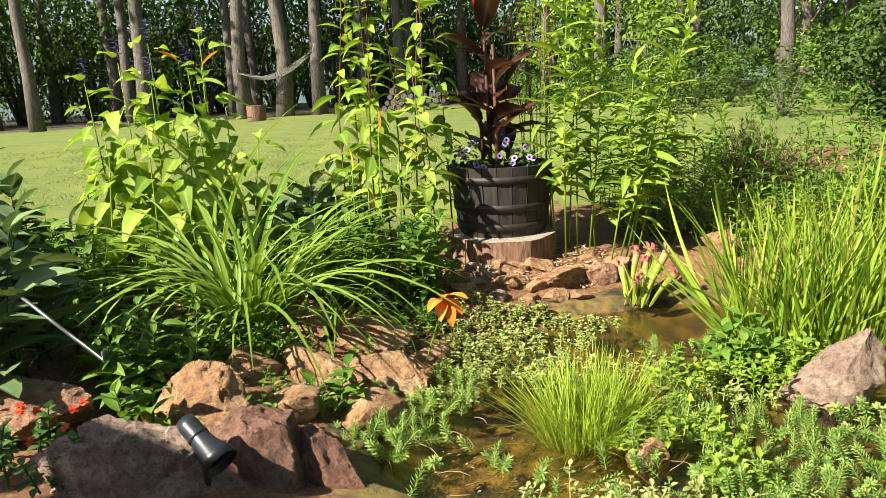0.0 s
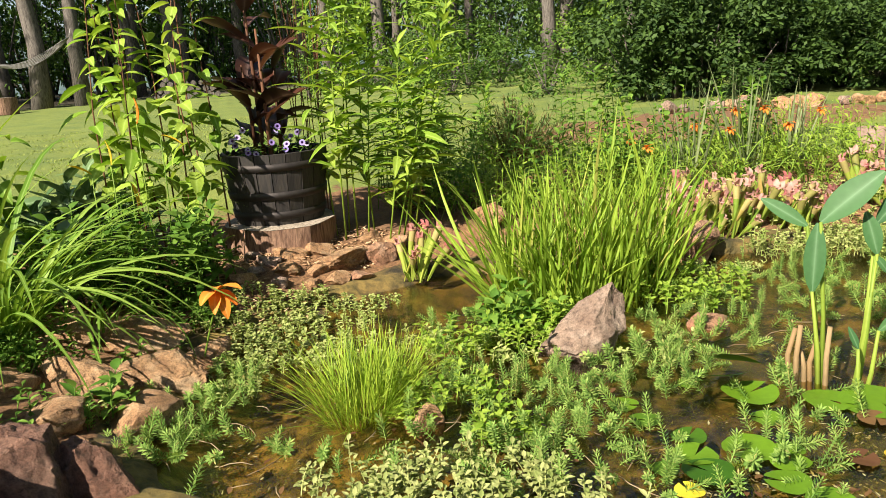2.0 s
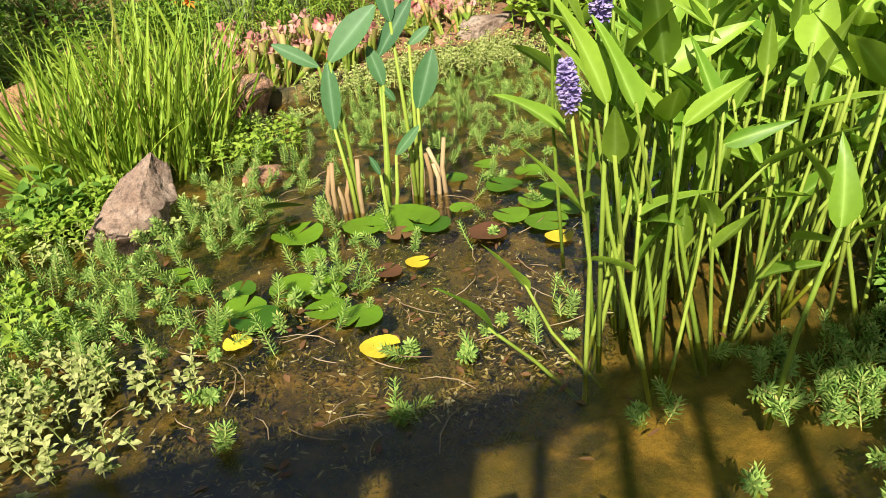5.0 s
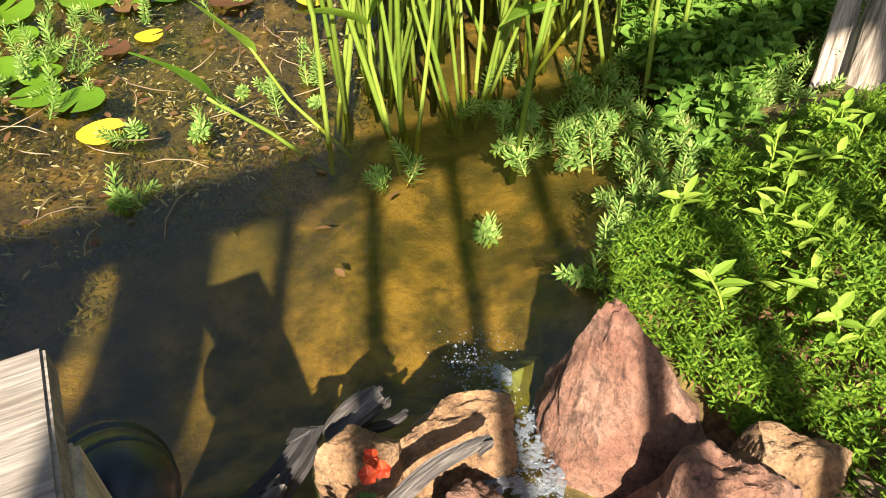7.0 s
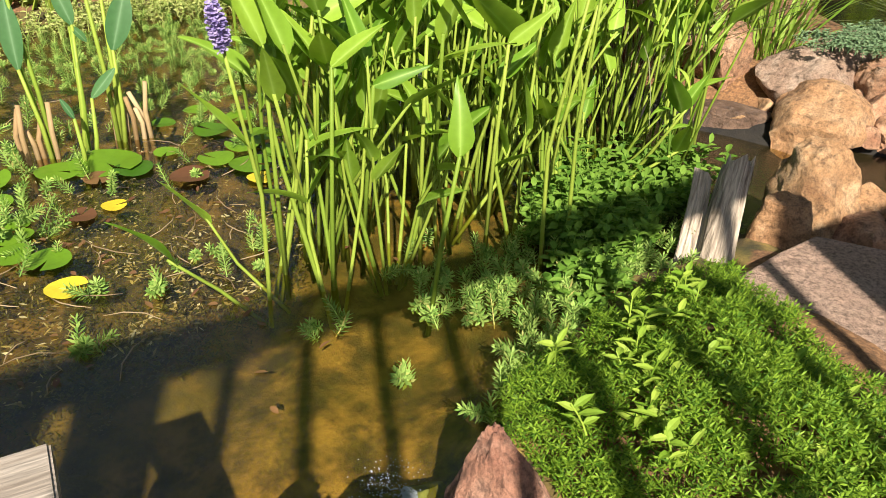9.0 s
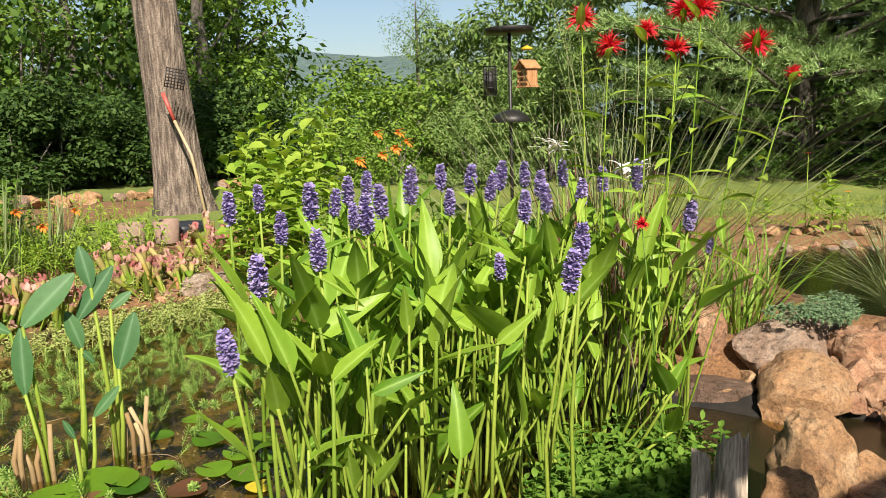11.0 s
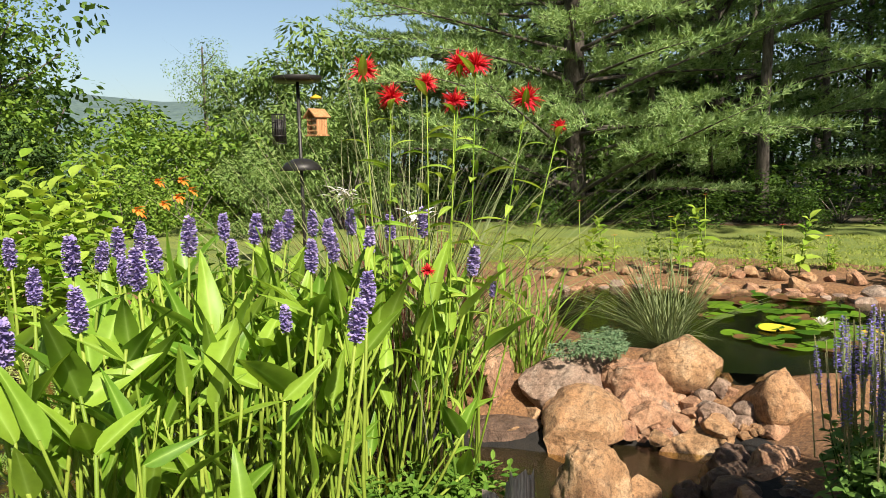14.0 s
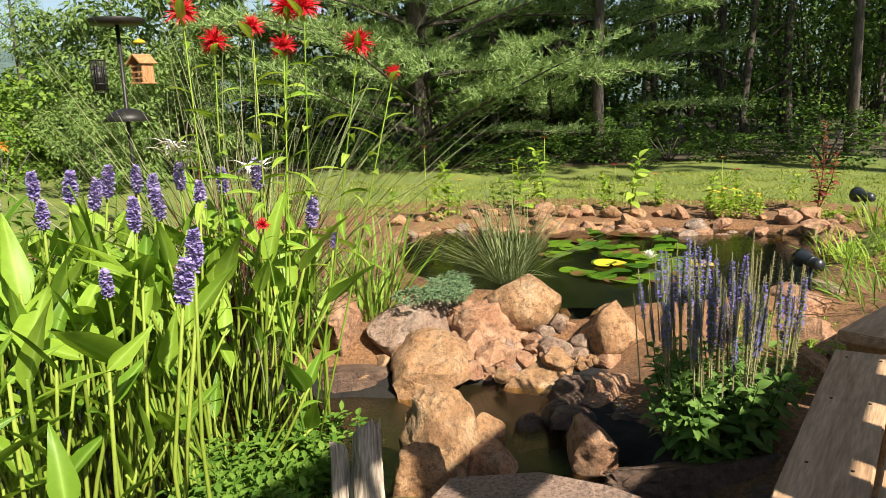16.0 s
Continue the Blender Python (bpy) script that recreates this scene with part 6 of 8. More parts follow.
# ---- canna, petunias and dry stalks in the barrel ----
L_CANNA = leaf_set("leaf", G_CANNA, .46, .19, "oval", 5, 8, .35, (.2, 1.3), .05, .4)
canna = thing("canna", "bronze-leaved canna with a red bud in the barrel", "canna")
for dx, dy, h, n in ((-.06, 0, 1.05, 8), (-.02, -.05, .8, 6), (.05, .03, .7, 5), (-.1, .04, .6, 4)):
    pts = [Vector((BX + dx, BY + dy, BZ + .38)), Vector((BX + dx * 1.1, BY + dy, BZ + .38 + h * .5)), Vector((BX + dx * 1.3, BY + dy, BZ + .38 + h))]
    part("stem", stem_mesh("stem", pts, .016, .007, C_STEMR), canna)
    for i in range(n):
        p, q = along(pts, .2 + .75 * i / n)
        a = i * 2.2 + U(-.4, .4)
        part("leaf", rnd.choice(L_CANNA), canna, aim(p, around(a, .55 + .35 * (1 - i / n)), U(-.5, .5), U(.8, 1.05) * (1 - .3 * i / n)))
for i in range(6):
    part("bud", leaf_mesh("bud", C_RED, .09, .03, "oval", 4, .6, .1), canna, aim((BX - .12, BY, BZ + 1.38 + .01 * i), around(i * 1.2, .2 + .05 * i), 0, .9))
pet = thing("petunias", "lilac and white petunias spilling from the barrel", "petunia")
L_PET = leaf_set("leaf", G_MID, .04, .022, "oval", 3, 3, .2, (.2, .6))
C_THROAT = leaf_mat("petunia_throat", (.10, .03, .22), (.24, .09, .42), .3, .6)
TRUMPET = MB()
lathe(TRUMPET, [(.003, 0), (.006, .018), (.011, .0275)], 10, None, 1)
lathe(TRUMPET, [(.011, .0275), (.018, .031), (.026, .030)], 10)
TR_LILAC = TRUMPET.mesh("flower", [C_LILAC, C_THROAT])
TR_DARK = TRUMPET.mesh("flower", [C_PURPLE, C_THROAT])
for i in range(190):
    a, r = U(0, TAU), math.sqrt(U(.05, 1)) * .3
    x, y = BX + r * math.cos(a) - .06, BY + r * math.sin(a)
    z = BZ + .44 + U(0, .17) - (.03 if r > .26 else 0)
    part("leaf", rnd.choice(L_PET), pet, aim((x, y, z - .03), around(U(0, TAU), U(.4, 1.4)), 0, 1.1))
    if i % 5 == 0 and y < BY + .1:
        d = Vector((U(-.5, .5), -1, U(.0, .8)))
        part("flower", TR_LILAC if U(0, 1) < .6 else TR_DARK, pet, aim((x, y - .02, z), d, 0, .75) @ pose(0, 0, 0, -90))
dry = thing("dry_flower_stalks", "tall thin brown seed stalks behind the barrel", "dry stalks")
for i in range(14):
    x, y = .62 + U(-.1, .1), 5.1 + U(-.1, .1)
    pts = [Vector((x, y, gz(x, y))), Vector((x + U(-.03, .03), y, .9)), Vector((x + U(-.08, .08), y, U(1.4, 2.1)))]
    b = MB()
    tube(b, pts, [.004, .003, .002], 4, 0, False)
    for j in range(26):
        p, q = along(pts, U(.45, 1))
        b.add(*leaf_geo(.02, .008, "oval", 2, .3, .3), m=aim(p, around(U(0, TAU), U(.3, 1.2))))
    part("stalk", b.mesh("stalk", C_STEMR, False), dry)

# ---- pitcher plants of the bog ----
def pitcher_mesh(seed, m, hood):
    """A winged trumpet that widens to a flushed mouth under a ruffled, upright hood."""
    g = random.Random(seed)
    b = MB()
    L = g.uniform(.16, .3)
    pts = arc((0, 0, 0), (0, .2, 1), L, g.uniform(-.15, .45), 8)
    tube(b, pts[:7], [.004, .005, .0065, .0085, .011, .0135, .0155], 8, 0, False)
    tube(b, pts[6:], [.0155, .0175, .0185], 8, 2, False)
    # the wing that runs up the front of the tube
    b.add(*leaf_geo(L * .9, .042, "lance", 6, .2, g.uniform(-.1, .3), .03, g.uniform(-.5, .5)), m=aim((0, .004, 0), (g.uniform(-.1, .1), .26, 1), g.uniform(-.6, .6)), k=0)
    top = pts[-1]
    lathe(b, [(.0185, 0), (.0225, .002), (.02, .006)], 8, Matrix.Translation(top), 1)
    for turn in (-.5, .5):
        b.add(*leaf_geo(.048, .03, "oval", 5, .8, g.uniform(-.3, .5), .22, g.uniform(-.8, .8)), m=aim(top + Vector((turn * .012, -.014, -.006)), (turn * .5 + g.uniform(-.2, .2), g.uniform(-.3, .3), 1), g.uniform(0, 6)), k=1)
    return b.mesh("pitcher", [m, hood, G_FLUSH])


PHYLLODES = leaf_set("leaf", G_PITCH, .24, .024, "blade", 5, 6, .3, (.1, .9), .03, .6)
PITCHERS = [pitcher_mesh(i, G_PITCH, G_PINK) for i in range(9)]


def pitcher_clump(at, n, r, label, s=1.0):
    t = thing("pitcher_plant", label, "pitcher plant", "pitcher plants")
    for i in range(n):
        a, q = U(0, TAU), r * math.sqrt(U(0, 1))
        x, y = at[0] + q * math.cos(a), at[1] + q * math.sin(a)
        part("pitcher", rnd.choice(PITCHERS), t, pose(x, y, at[2], U(-20, 20), U(-20, 20), U(0, 360)) @ Matrix.Scale(s * U(.6, 1.2), 4))
    for i in range(n // 2):
        a, q = U(0, TAU), r * math.sqrt(U(0, 1))
        part("leaf", rnd.choice(PHYLLODES), t, aim((at[0] + q * math.cos(a), at[1] + q * math.sin(a), at[2]), around(a + U(-1, 1), U(.1, .9)), U(-.6, .6), s * U(.6, 1.25)))


pitcher_clump((1.02, 4.08, .02), 14, .1, "small clump of green and pink pitcher plants by the iris", 1.1)
pitcher_clump((2.95, 4.1, .03), 100, .27, "clump of yellow-green and pink pitcher plants in the bog", 1.15)
pitcher_clump((3.5, 4.05, .03), 80, .27, "pitcher plants with pink hoods beside the first clump", 1.1)
pitcher_clump((4.3, 3.95, .08), 60, .32, "tall pitcher plants on the far bank", 1.2)
pitcher_clump((5.1, 4.12, .12), 40, .2, "tall yellow-green pitcher plants before the tree", 1.3)
for at, n, s, lab in (((2.9, 4.75), 40, .75, "bright daylily leaves in the bog bed"), ((3.5, 4.7), 36, .75, "bright daylily leaves beside pitcher plants"), ((2.45, 4.6), 36, .7, "light green strap leaves behind the iris"), ((4.1, 4.6), 30, .8, "strap leaves in the bog bed")):
    strap_clump("daylily", at, n, s, lab, spread=.6)
FIRE = thing("orange_blossoms", "orange daylily blossoms over the bog bed", "daylily flower")
for i in range(8):
    x, y, z = U(2.6, 4.4), U(4.5, 5.0), U(.5, .8)
    part("stem", stem_mesh("stem", [Vector((x, y, gz(x, y))), Vector((x, y, z))], .004, .003, G_LILY, 4), FIRE)
    daylily_flower(FIRE, (x, y, z), (U(-.5, .2), -1, U(.2, 1)), .8)
REED = [leaf_mesh("leaf", G_GREYG, U(.6, .8), .016, "blade", 6, .3, U(0, .3), 0, U(-.4, .4)) for _ in range(4)]
strap_clump("bulrush", (3.2, 4.75), 24, 1.0, "upright grey-green rush blades in the bog", "rush", .3, .1, REED)
strap_clump("bulrush", (3.75, 4.85), 30, 1.05, "upright rush blades beside the pitcher plants", "rush", .3, .1, REED)
strap_clump("bulrush", (4.2, 4.95), 34, .85, "grey-green blades before the stone row", "rush", .45, .1, REED)
round_bush = thing("fine_leaved_shrub", "rounded olive green shrub with needle-fine leaves", "shrub", m=pose(2.35, 6.0, ground_z(2.35, 6.0)))
b, c = MB(), MB()
for i in range(210):
    d = around(U(0, TAU), U(0, 1.35))
    pts = arc((d.x * .1, d.y * .1, .03), d, U(.4, .58), U(-.3, .2), 4)
    tube(c, pts, [.004, .0035, .003, .002, .001], 3, 0, False)
    for j in range(34):
        p, q = along(pts, U(.3, 1))
        b.add(*leaf_geo(.05, .009, "lance", 2, .2, .2), m=aim(p, q + around(U(0, TAU), 1.5) * .8))
tagged(part("foliage", b.mesh("foliage", leaf_mat("rosemary", (.12, .22, .05), (.30, .42, .13), .4), False), round_bush), kind="stuff")
tagged(part("brushwood", c.mesh("brushwood", C_STEMR, False), round_bush), kind="stuff")

# ---- bee balm, fountain grass and white lilies past the pickerelweed ----
L_BALM = leaf_set("leaf", G_BRIGHT, .19, .045, "lance", 4, 5, .3, (.5, 1.3), .02, .3)
balm = thing("bee_balm", "tall bee balm with shaggy scarlet flower heads", "bee balm")


def balm_head(s, seed):
    g = random.Random(seed)
    b = MB()
    for i in range(170):
        d = around(g.uniform(0, TAU), g.uniform(.1, 2.0))
        b.add(*leaf_geo(.046 * g.uniform(.5, 1.1), .0055, "lance", 3, .3, g.uniform(.2, .9)), m=aim((0, 0, 0), d, g.uniform(-1, 1), s))
    return b.mesh("flower_head", C_RED, False)


BALM = [balm_head(1, i) for i in range(3)]
for x, y, z, s, bx, by in ((3.11, .34, 1.63, 1.0, 3.13, .34), (3.14, .25, 1.53, .95, 3.16, .28), (3.17, .12, 1.58, .75, 3.17, .14), (3.2, 0, 1.64, 1.0, 3.16, .12), (3.2, -.06, 1.64, 1.0, 3.2, .05), (3.19, .02, 1.51, .9, 3.18, .1), (3.22, -.24, 1.51, 1.05, 3.12, .02), (3.23, -.36, 1.41, .5, 3.15, 0)):
    leafy_stem(balm, (bx, by, .0), (x, y, z - .01), L_BALM, 12, .7, 1.0, G_BRIGHT, .005, (1.0, 1.6), .45, True, .02, .1)
    part("flower_head", rnd.choice(BALM), balm, pose(x, y, z, U(-15, 15), U(-15, 15), U(0, 360)) @ Matrix.Scale(s * 1.5, 4))
low_balm = thing("red_cardinal", "small scarlet flower low among the marsh plants", "flower")
leafy_stem(low_balm, (2.95, -.02, .0), (2.85, .06, .92), L_BALM, 10, .5, .8)
part("flower_head", BALM[0], low_balm, pose(2.85, .06, .93) @ Matrix.Scale(.7, 4))

tuft("fountain_grass", (4.15, .42), 150, 1.95, .005, G_GREYG, .95, "arching grey-green fountain grass with long stalks", "ornamental grass", (.2, .9), .14, seg=7)
G_PALE = leaf_mat("pale_grass", (.26, .30, .12), (.46, .48, .26), .4, .5)
tuft("fountain_grass", (3.85, .45, .08), 130, 1.9, .005, G_PALE, .8, "pale arching grass stalks over the marsh plants", "ornamental grass", (.2, 1.0), .12, seg=7)
tuft("maroon_grass", (4.1, .5), 240, .98, .007, G_MAROON, .5, "dark maroon grass behind the pickerelweed", "ornamental grass", (.2, .8), .2, seg=5)
tuft("pond_sedge", (4.66, -.85, .28), 260, .62, .005, G_GREYG, .95, "fountain of fine blue-green sedge on the pond bank", "sedge", (.3, 1.0), .1)
tuft("bank_iris", (4.35, -.08), 90, .62, .014, G_LILY, .6, "clump of green blades beside the big boulders", "iris clump", (.2, .9), .16)
tuft("bank_iris", (4.05, .22), 60, .6, .014, G_LILY, .5, "green blades at the back of the marsh plants", "iris clump", (.2, .8), .14)
WPET = leaf_mesh("petal", C_WHITE, .1, .026, "lance", 5, .3, 1.0)
for at in ((3.95, .72, 1.13), (3.92, .35, 1.02)):
    t = thing("white_lily", "white spidery lily blossom on a tall stalk", "lily flower", "white lilies")
    part("stem", stem_mesh("stem", [Vector((at[0], at[1], .05)), Vector((at[0] + .02, at[1], .6)), Vector(at)], .006, .004, G_MID, 5), t)
    for i in range(16):
        part("petal", WPET, t, aim(Vector(at) + Vector((U(-.05, .05), U(-.05, .05), U(-.02, .03))), around(U(0, TAU), U(.4, 1.5)), 0, U(.8, 1.1)))

# sedum mat on the boulders
low_leaves("sedum", scatter([(4.25, -.52, .3, .12, 260), (4.1, -.35, .15, .12, 60)]), leaf_mat("sedum", (.14, .26, .12), (.26, .38, .2), .25), "grey-green sedum mat over the boulders", .018, .010, "oval", .02, .05, 10, .335)

# ---- purple speedwell ----
C_SPEED = leaf_mat("speedwell_petal", (.20, .16, .66), (.44, .38, .98), .4, .6)
VSP = [spike_mesh(.22, .015, C_SPEED, G_GREYG, 20 + i, .9) for i in range(3)]


SEED_TAN = leaf_mat("seed_head", (.30, .29, .13), (.58, .56, .30), .4, .7)


def seed_spike(seed):
    g = random.Random(seed)
    b = MB()
    tube(b, [(0, 0, 0), (0, 0, .34)], [.003, .0015], 4, 0, False)
    for i in range(80):
        b.add(*leaf_geo(.009, .006, "oval", 2, .3, .2), m=aim((0, 0, .33 * i / 80), around(i * 2.4, 1.0)))
    return b.mesh("flower_spike", SEED_TAN, False)


VSEED = [seed_spike(i) for i in range(2)]
ver = thing("speedwell", "bushy speedwell with many upright blue-violet spikes", "speedwell")
VER_KIT = shoots("shoot", leaf_mat("speedwell_leaf", (.10, .22, .04), (.22, .38, .08), .35), G_DARK, .085, .03, "lance", .4, 17, 5, (.9, 1.5), .1)
for i in range(96):
    a, r = U(0, TAU), math.sqrt(U(0, 1))
    x, y = 2.86 + .15 * r * math.cos(a), -1.42 + .15 * r * math.sin(a)
    tx, ty = 2.86 + (x - 2.86) * 1.9, -1.42 + (y + 1.42) * 1.9
    h = U(.22, .34)
    top = Vector((tx, ty, .12 + h))
    tagged(part("shoot", rnd.choice(VER_KIT), ver, aim((x, y, .08), top - Vector((x, y, .08)), U(0, 6)) @ pose(0, 0, 0, -90) @ Matrix.Scale((top - Vector((x, y, .08))).length / .4, 4)), kind="stuff")
    spin = aim(top, Vector((tx - x, ty - y, 1.3)), U(0, 6)) @ pose(0, 0, 0, -90 + U(-5, 5), U(-5, 5), 0) @ Matrix.Scale(U(.75, 1.1), 4)
    part("flower_spike", rnd.choice(VSEED), ver, spin)
    if i % 3 < 2:
        part("flower_spike", rnd.choice(VSP), ver, spin @ pose(0, 0, U(.08, .2)) @ Matrix.Scale(U(.5, .9), 4))

# ---- flowers along the lawn's edge ----
ZIN_KIT = shoots("shoot", G_BRIGHT, G_BRIGHT, .1, .045, "lance", .35, 17, 5)
for i in range(24):
    x, y = 6.75 + U(-.05, .35), -.1 - i * .135 + U(-.2, .2)
    h = U(.4, .66) if i in (1, 2, 9, 10, 15) else U(.2, .42)
    t = thing("zinnia", "zinnia plant at the edge of the lawn", "zinnia", "zinnias by the lawn")
    z = ground_z(x, y)
    for j in range(1):
        set_shoots(t, ZIN_KIT, x + U(-.06, .06), y + U(-.06, .06), z - .02, h * U(.7, 1), .35)
    if i % 3 == 1:
        c = (C_RED, C_ORANGE, C_YEL, C_RED)[(i // 3) % 4]
        q = leaf_mesh("petal", c, .028, .012, "oval", 3, .1, .2)
        for j in range(12):
            part("petal", q, t, aim((x, y, z + h + .05), around(j * .52, 1.35), 0, 1))
        part("stem", stem_mesh("stem", [Vector((x, y, z)), Vector((x, y, z + h + .05))], .004, .003, G_BRIGHT, 4), t)
MUM_FLOWER = leaf_mesh("flower", C_YEL, .03, .03, "oval", 3, .1, .1)
mum = thing("yellow_mum", "small round bush with dull yellow flowers", "flower", m=None)
for i in range(30):
    x, y = 6.3 + U(-.15, .15), -2.72 + U(-.2, .2)
    set_shoots(mum, ZIN_KIT, x, y, .33, U(.12, .2), .35)
    part("flower", MUM_FLOWER, mum, aim((x, y, .33 + U(.15, .21)), around(U(0, TAU), 1.2), 0, 1))
rs = thing("red_sapling", "small sapling with red-brown leaves", "sapling")
L_RED = leaf_set("leaf", leaf_mat("red_leaf", (.2, .05, .03), (.35, .1, .06), .4), .09, .05, "oval", 3, 4)
for dx, dy, h_ in ((0, 0, 1.02), (.03, -.12, .8), (-.02, .1, .75)):
    leafy_stem(rs, (6.4, -3.4, .33), (6.38 + dx, -3.42 + dy, h_), L_RED, 30, .5, 1.0, C_STEMR, .006)
tuft("lawn_edge_grass", (5.2, -3.4), 120, .3, .008, G_BRIGHT, .9, "clump of grass on the bank", "grass clump", (.3, 1.2), .25)
tuft("lawn_edge_grass", (4.6, -2.9), 160, .22, .007, G_BRIGHT, 1.0, "low grass on the pond bank", "grass clump", (.3, 1.2), .35)
tuft("lawn_edge_grass", (4.0, -2.7), 160, .2, .007, G_MID, 1.0, "low grass beside the spotlight", "grass clump", (.3, 1.2), .35)
low_leaves("bank_weeds", scatter([(3.6, -2.0, .4, .2, 70), (4.6, -2.95, .5, .2, 90), (6.0, -3.3, .3, .2, 60), (3.2, -1.75, .2, .15, 30)]), G_BRIGHT, "yellow-green weeds on the red bank", .03, .014, "oval", .03, .1, 8)

# ---- bird feeder pole ----
FX, FY = 5.9, 1.74
M_RUST = plain_mat("feeder_metal", (.03, .028, .026), .5, .4)
feeder = thing("bird_feeder", "black bird feeder pole with tray, dome and cage", "bird feeder", m=pose(FX, FY, 0))
b = MB()
tube(b, [(0, 0, .2), (0, 0, 1.0), (0, 0, 1.9)], [.014, .014, .014], 10)
part("pole", b.mesh("pole", M_RUST), feeder)
b = MB()
lathe(b, [(.0, 1.90), (.17, 1.90), (.19, 1.935), (.185, 1.94), (.165, 1.908), (.0, 1.906)], 30)
part("tray", b.mesh("tray", M_RUST), feeder)
b = MB()
lathe(b, [(.015, 1.33), (.06, 1.325), (.12, 1.295), (.165, 1.24), (.16, 1.238), (.115, 1.285), (.0, 1.31)], 30)
part("dome", b.mesh("dome", M_RUST), feeder, None, "rusty black squirrel dome")
cage = MB()
for i in range(20):
    a = TAU * i / 20
    tube(cage, [(.05 * math.cos(a), .05 * math.sin(a), 1.44), (.05 * math.cos(a), .05 * math.sin(a), 1.66)], [.003, .003], 4)
for z in (1.44, 1.5, 1.55, 1.6, 1.66):
    lathe(cage, [(.048, z), (.053, z), (.053, z + .005), (.048, z + .005)], 20)
lathe(cage, [(.0, 1.46), (.035, 1.46), (.035, 1.62), (.0, 1.63)], 12)
part("seed_cage", cage.mesh("seed_cage", M_RUST), feeder, pose(-.06, .14, 0))
b = MB()
tube(b, [(-.06, .14, 1.66), (-.06, .14, 1.90)], [.002, .002], 4)
part("wire", b.mesh("wire", M_RUST), feeder)
M_CEDAR = wood_mat("cedar", (.38, .17, .06), (.56, .30, .13), 4, 2, 8)
house = thing("hanging_birdhouse", "small orange cedar house-shaped seed feeder", "bird feeder", m=pose(5.955, 1.62, 1.50, 0, 0, 60))
part("floor", board("floor", (.13, .13, .012), M_CEDAR, .002), house, pose(0, 0, 0))
for x in (-.055, .055):
    part("side", board("side", (.012, .1, .13), M_CEDAR, .002), house, pose(x, 0, .07))
b = MB()
tube(b, [(0, 0, .01), (0, 0, .13)], [.036, .036], 12)
part("seed_tube", b.mesh("seed_tube", plain_mat("seed", (.5, .38, .2), .6, 0, 90, 1)), house)
for sx in (-1, 1):
    part("roof", board("roof", (.10, .15, .012), M_CEDAR, .002), house, pose(sx * .038, 0, .165, 0, sx * 42, 0))
for z in (.035, .075, .115):
    for y in (-.05, .05):
        part("slat", board("slat", (.11, .01, .012), M_CEDAR, .002), house, pose(0, y, z))
b = MB()
lathe(b, [(.0, .31), (.04, .29), (.046, .275), (.0, .285)], 20)
part("cap", b.mesh("cap", C_YEL), house, None, "yellow plastic cap")
b = MB()
tube(b, [(0, 0, .18), (0, 0, .40)], [.002, .002], 4)
part("wire", b.mesh("wire", M_RUST), house)

# ---- trees ----
F_TREE = leaf_mat("tree_leaf", (.06, .15, .02), (.16, .30, .04), .4, .5)
F_LIGHT = leaf_mat("light_tree_leaf", (.12, .26, .028), (.30, .46, .065), .45, .5)
F_WILLOW = leaf_mat("willow_leaf", (.15, .27, .06), (.29, .42, .12), .4, .5)
F_PINE = leaf_mat("pine_needles", (.17, .32, .085), (.48, .66, .26), .4, .65)
# wood leaf made darker: shade of the canopy put into the colour
F_THICK = leaf_mat("shaded_leaf", (.022, .06, .010), (.085, .16, .028), .3, .55)
F_WOOD = leaf_mat("wood_leaf", (.03, .088, .012), (.15, .27, .04), .4, .5)
M_TRUNK = M_BARK
# darker copy of the bark, with the wood's shade put into its colour
M_SHADEBARK = wood_mat("shaded_bark", (.05, .04, .032), (.15, .125, .10), 5.0, 2, 6.0, .95)


def crown_mesh(name, m, blobs, n, leaf, seed, stretch=1.0, hang=0.0):
    """Leaves scattered over many clumps: uneven, with gaps."""
    g = np.random.RandomState(seed)
    B = np.array(blobs, float)
    w = B[:, 3] ** 2
    k = g.choice(len(B), n, p=w / w.sum())
    d = g.normal(size=(n, 3))
    d /= np.linalg.norm(d, axis=1)[:, None]
    nrm = d * .7 + np.array([0, 0, .7]) + g.normal(size=(n, 3)) * .4
    rr = g.uniform(.55, 1.05, n) ** .8
    c = B[k, :3] + d * (B[k, 3] * rr)[:, None] * np.array([1, 1, .75])
    ax = g.normal(size=(n, 3)) + d * .8
    ax[:, 2] -= hang * 2
    ax -= nrm * ((ax * nrm).sum(1) / (nrm * nrm).sum(1))[:, None]
    ax /= np.linalg.norm(ax, axis=1)[:, None]
    sd = np.cross(ax, nrm)
    sd /= np.linalg.norm(sd, axis=1)[:, None] + 1e-9
    L = leaf * g.uniform(.7, 1.3, n)[:, None]
    tip, mid = c + ax * L * stretch, c + ax * L * stretch * .45
    v = np.stack([c, mid + sd * L * .28, tip, mid - sd * L * .28], 1).reshape(-1, 3)
    me = bpy.data.meshes.new(name)
    me.from_pydata(v.tolist(), [], np.arange(4 * n).reshape(-1, 4).tolist())
    me.materials.append(m)
    return me


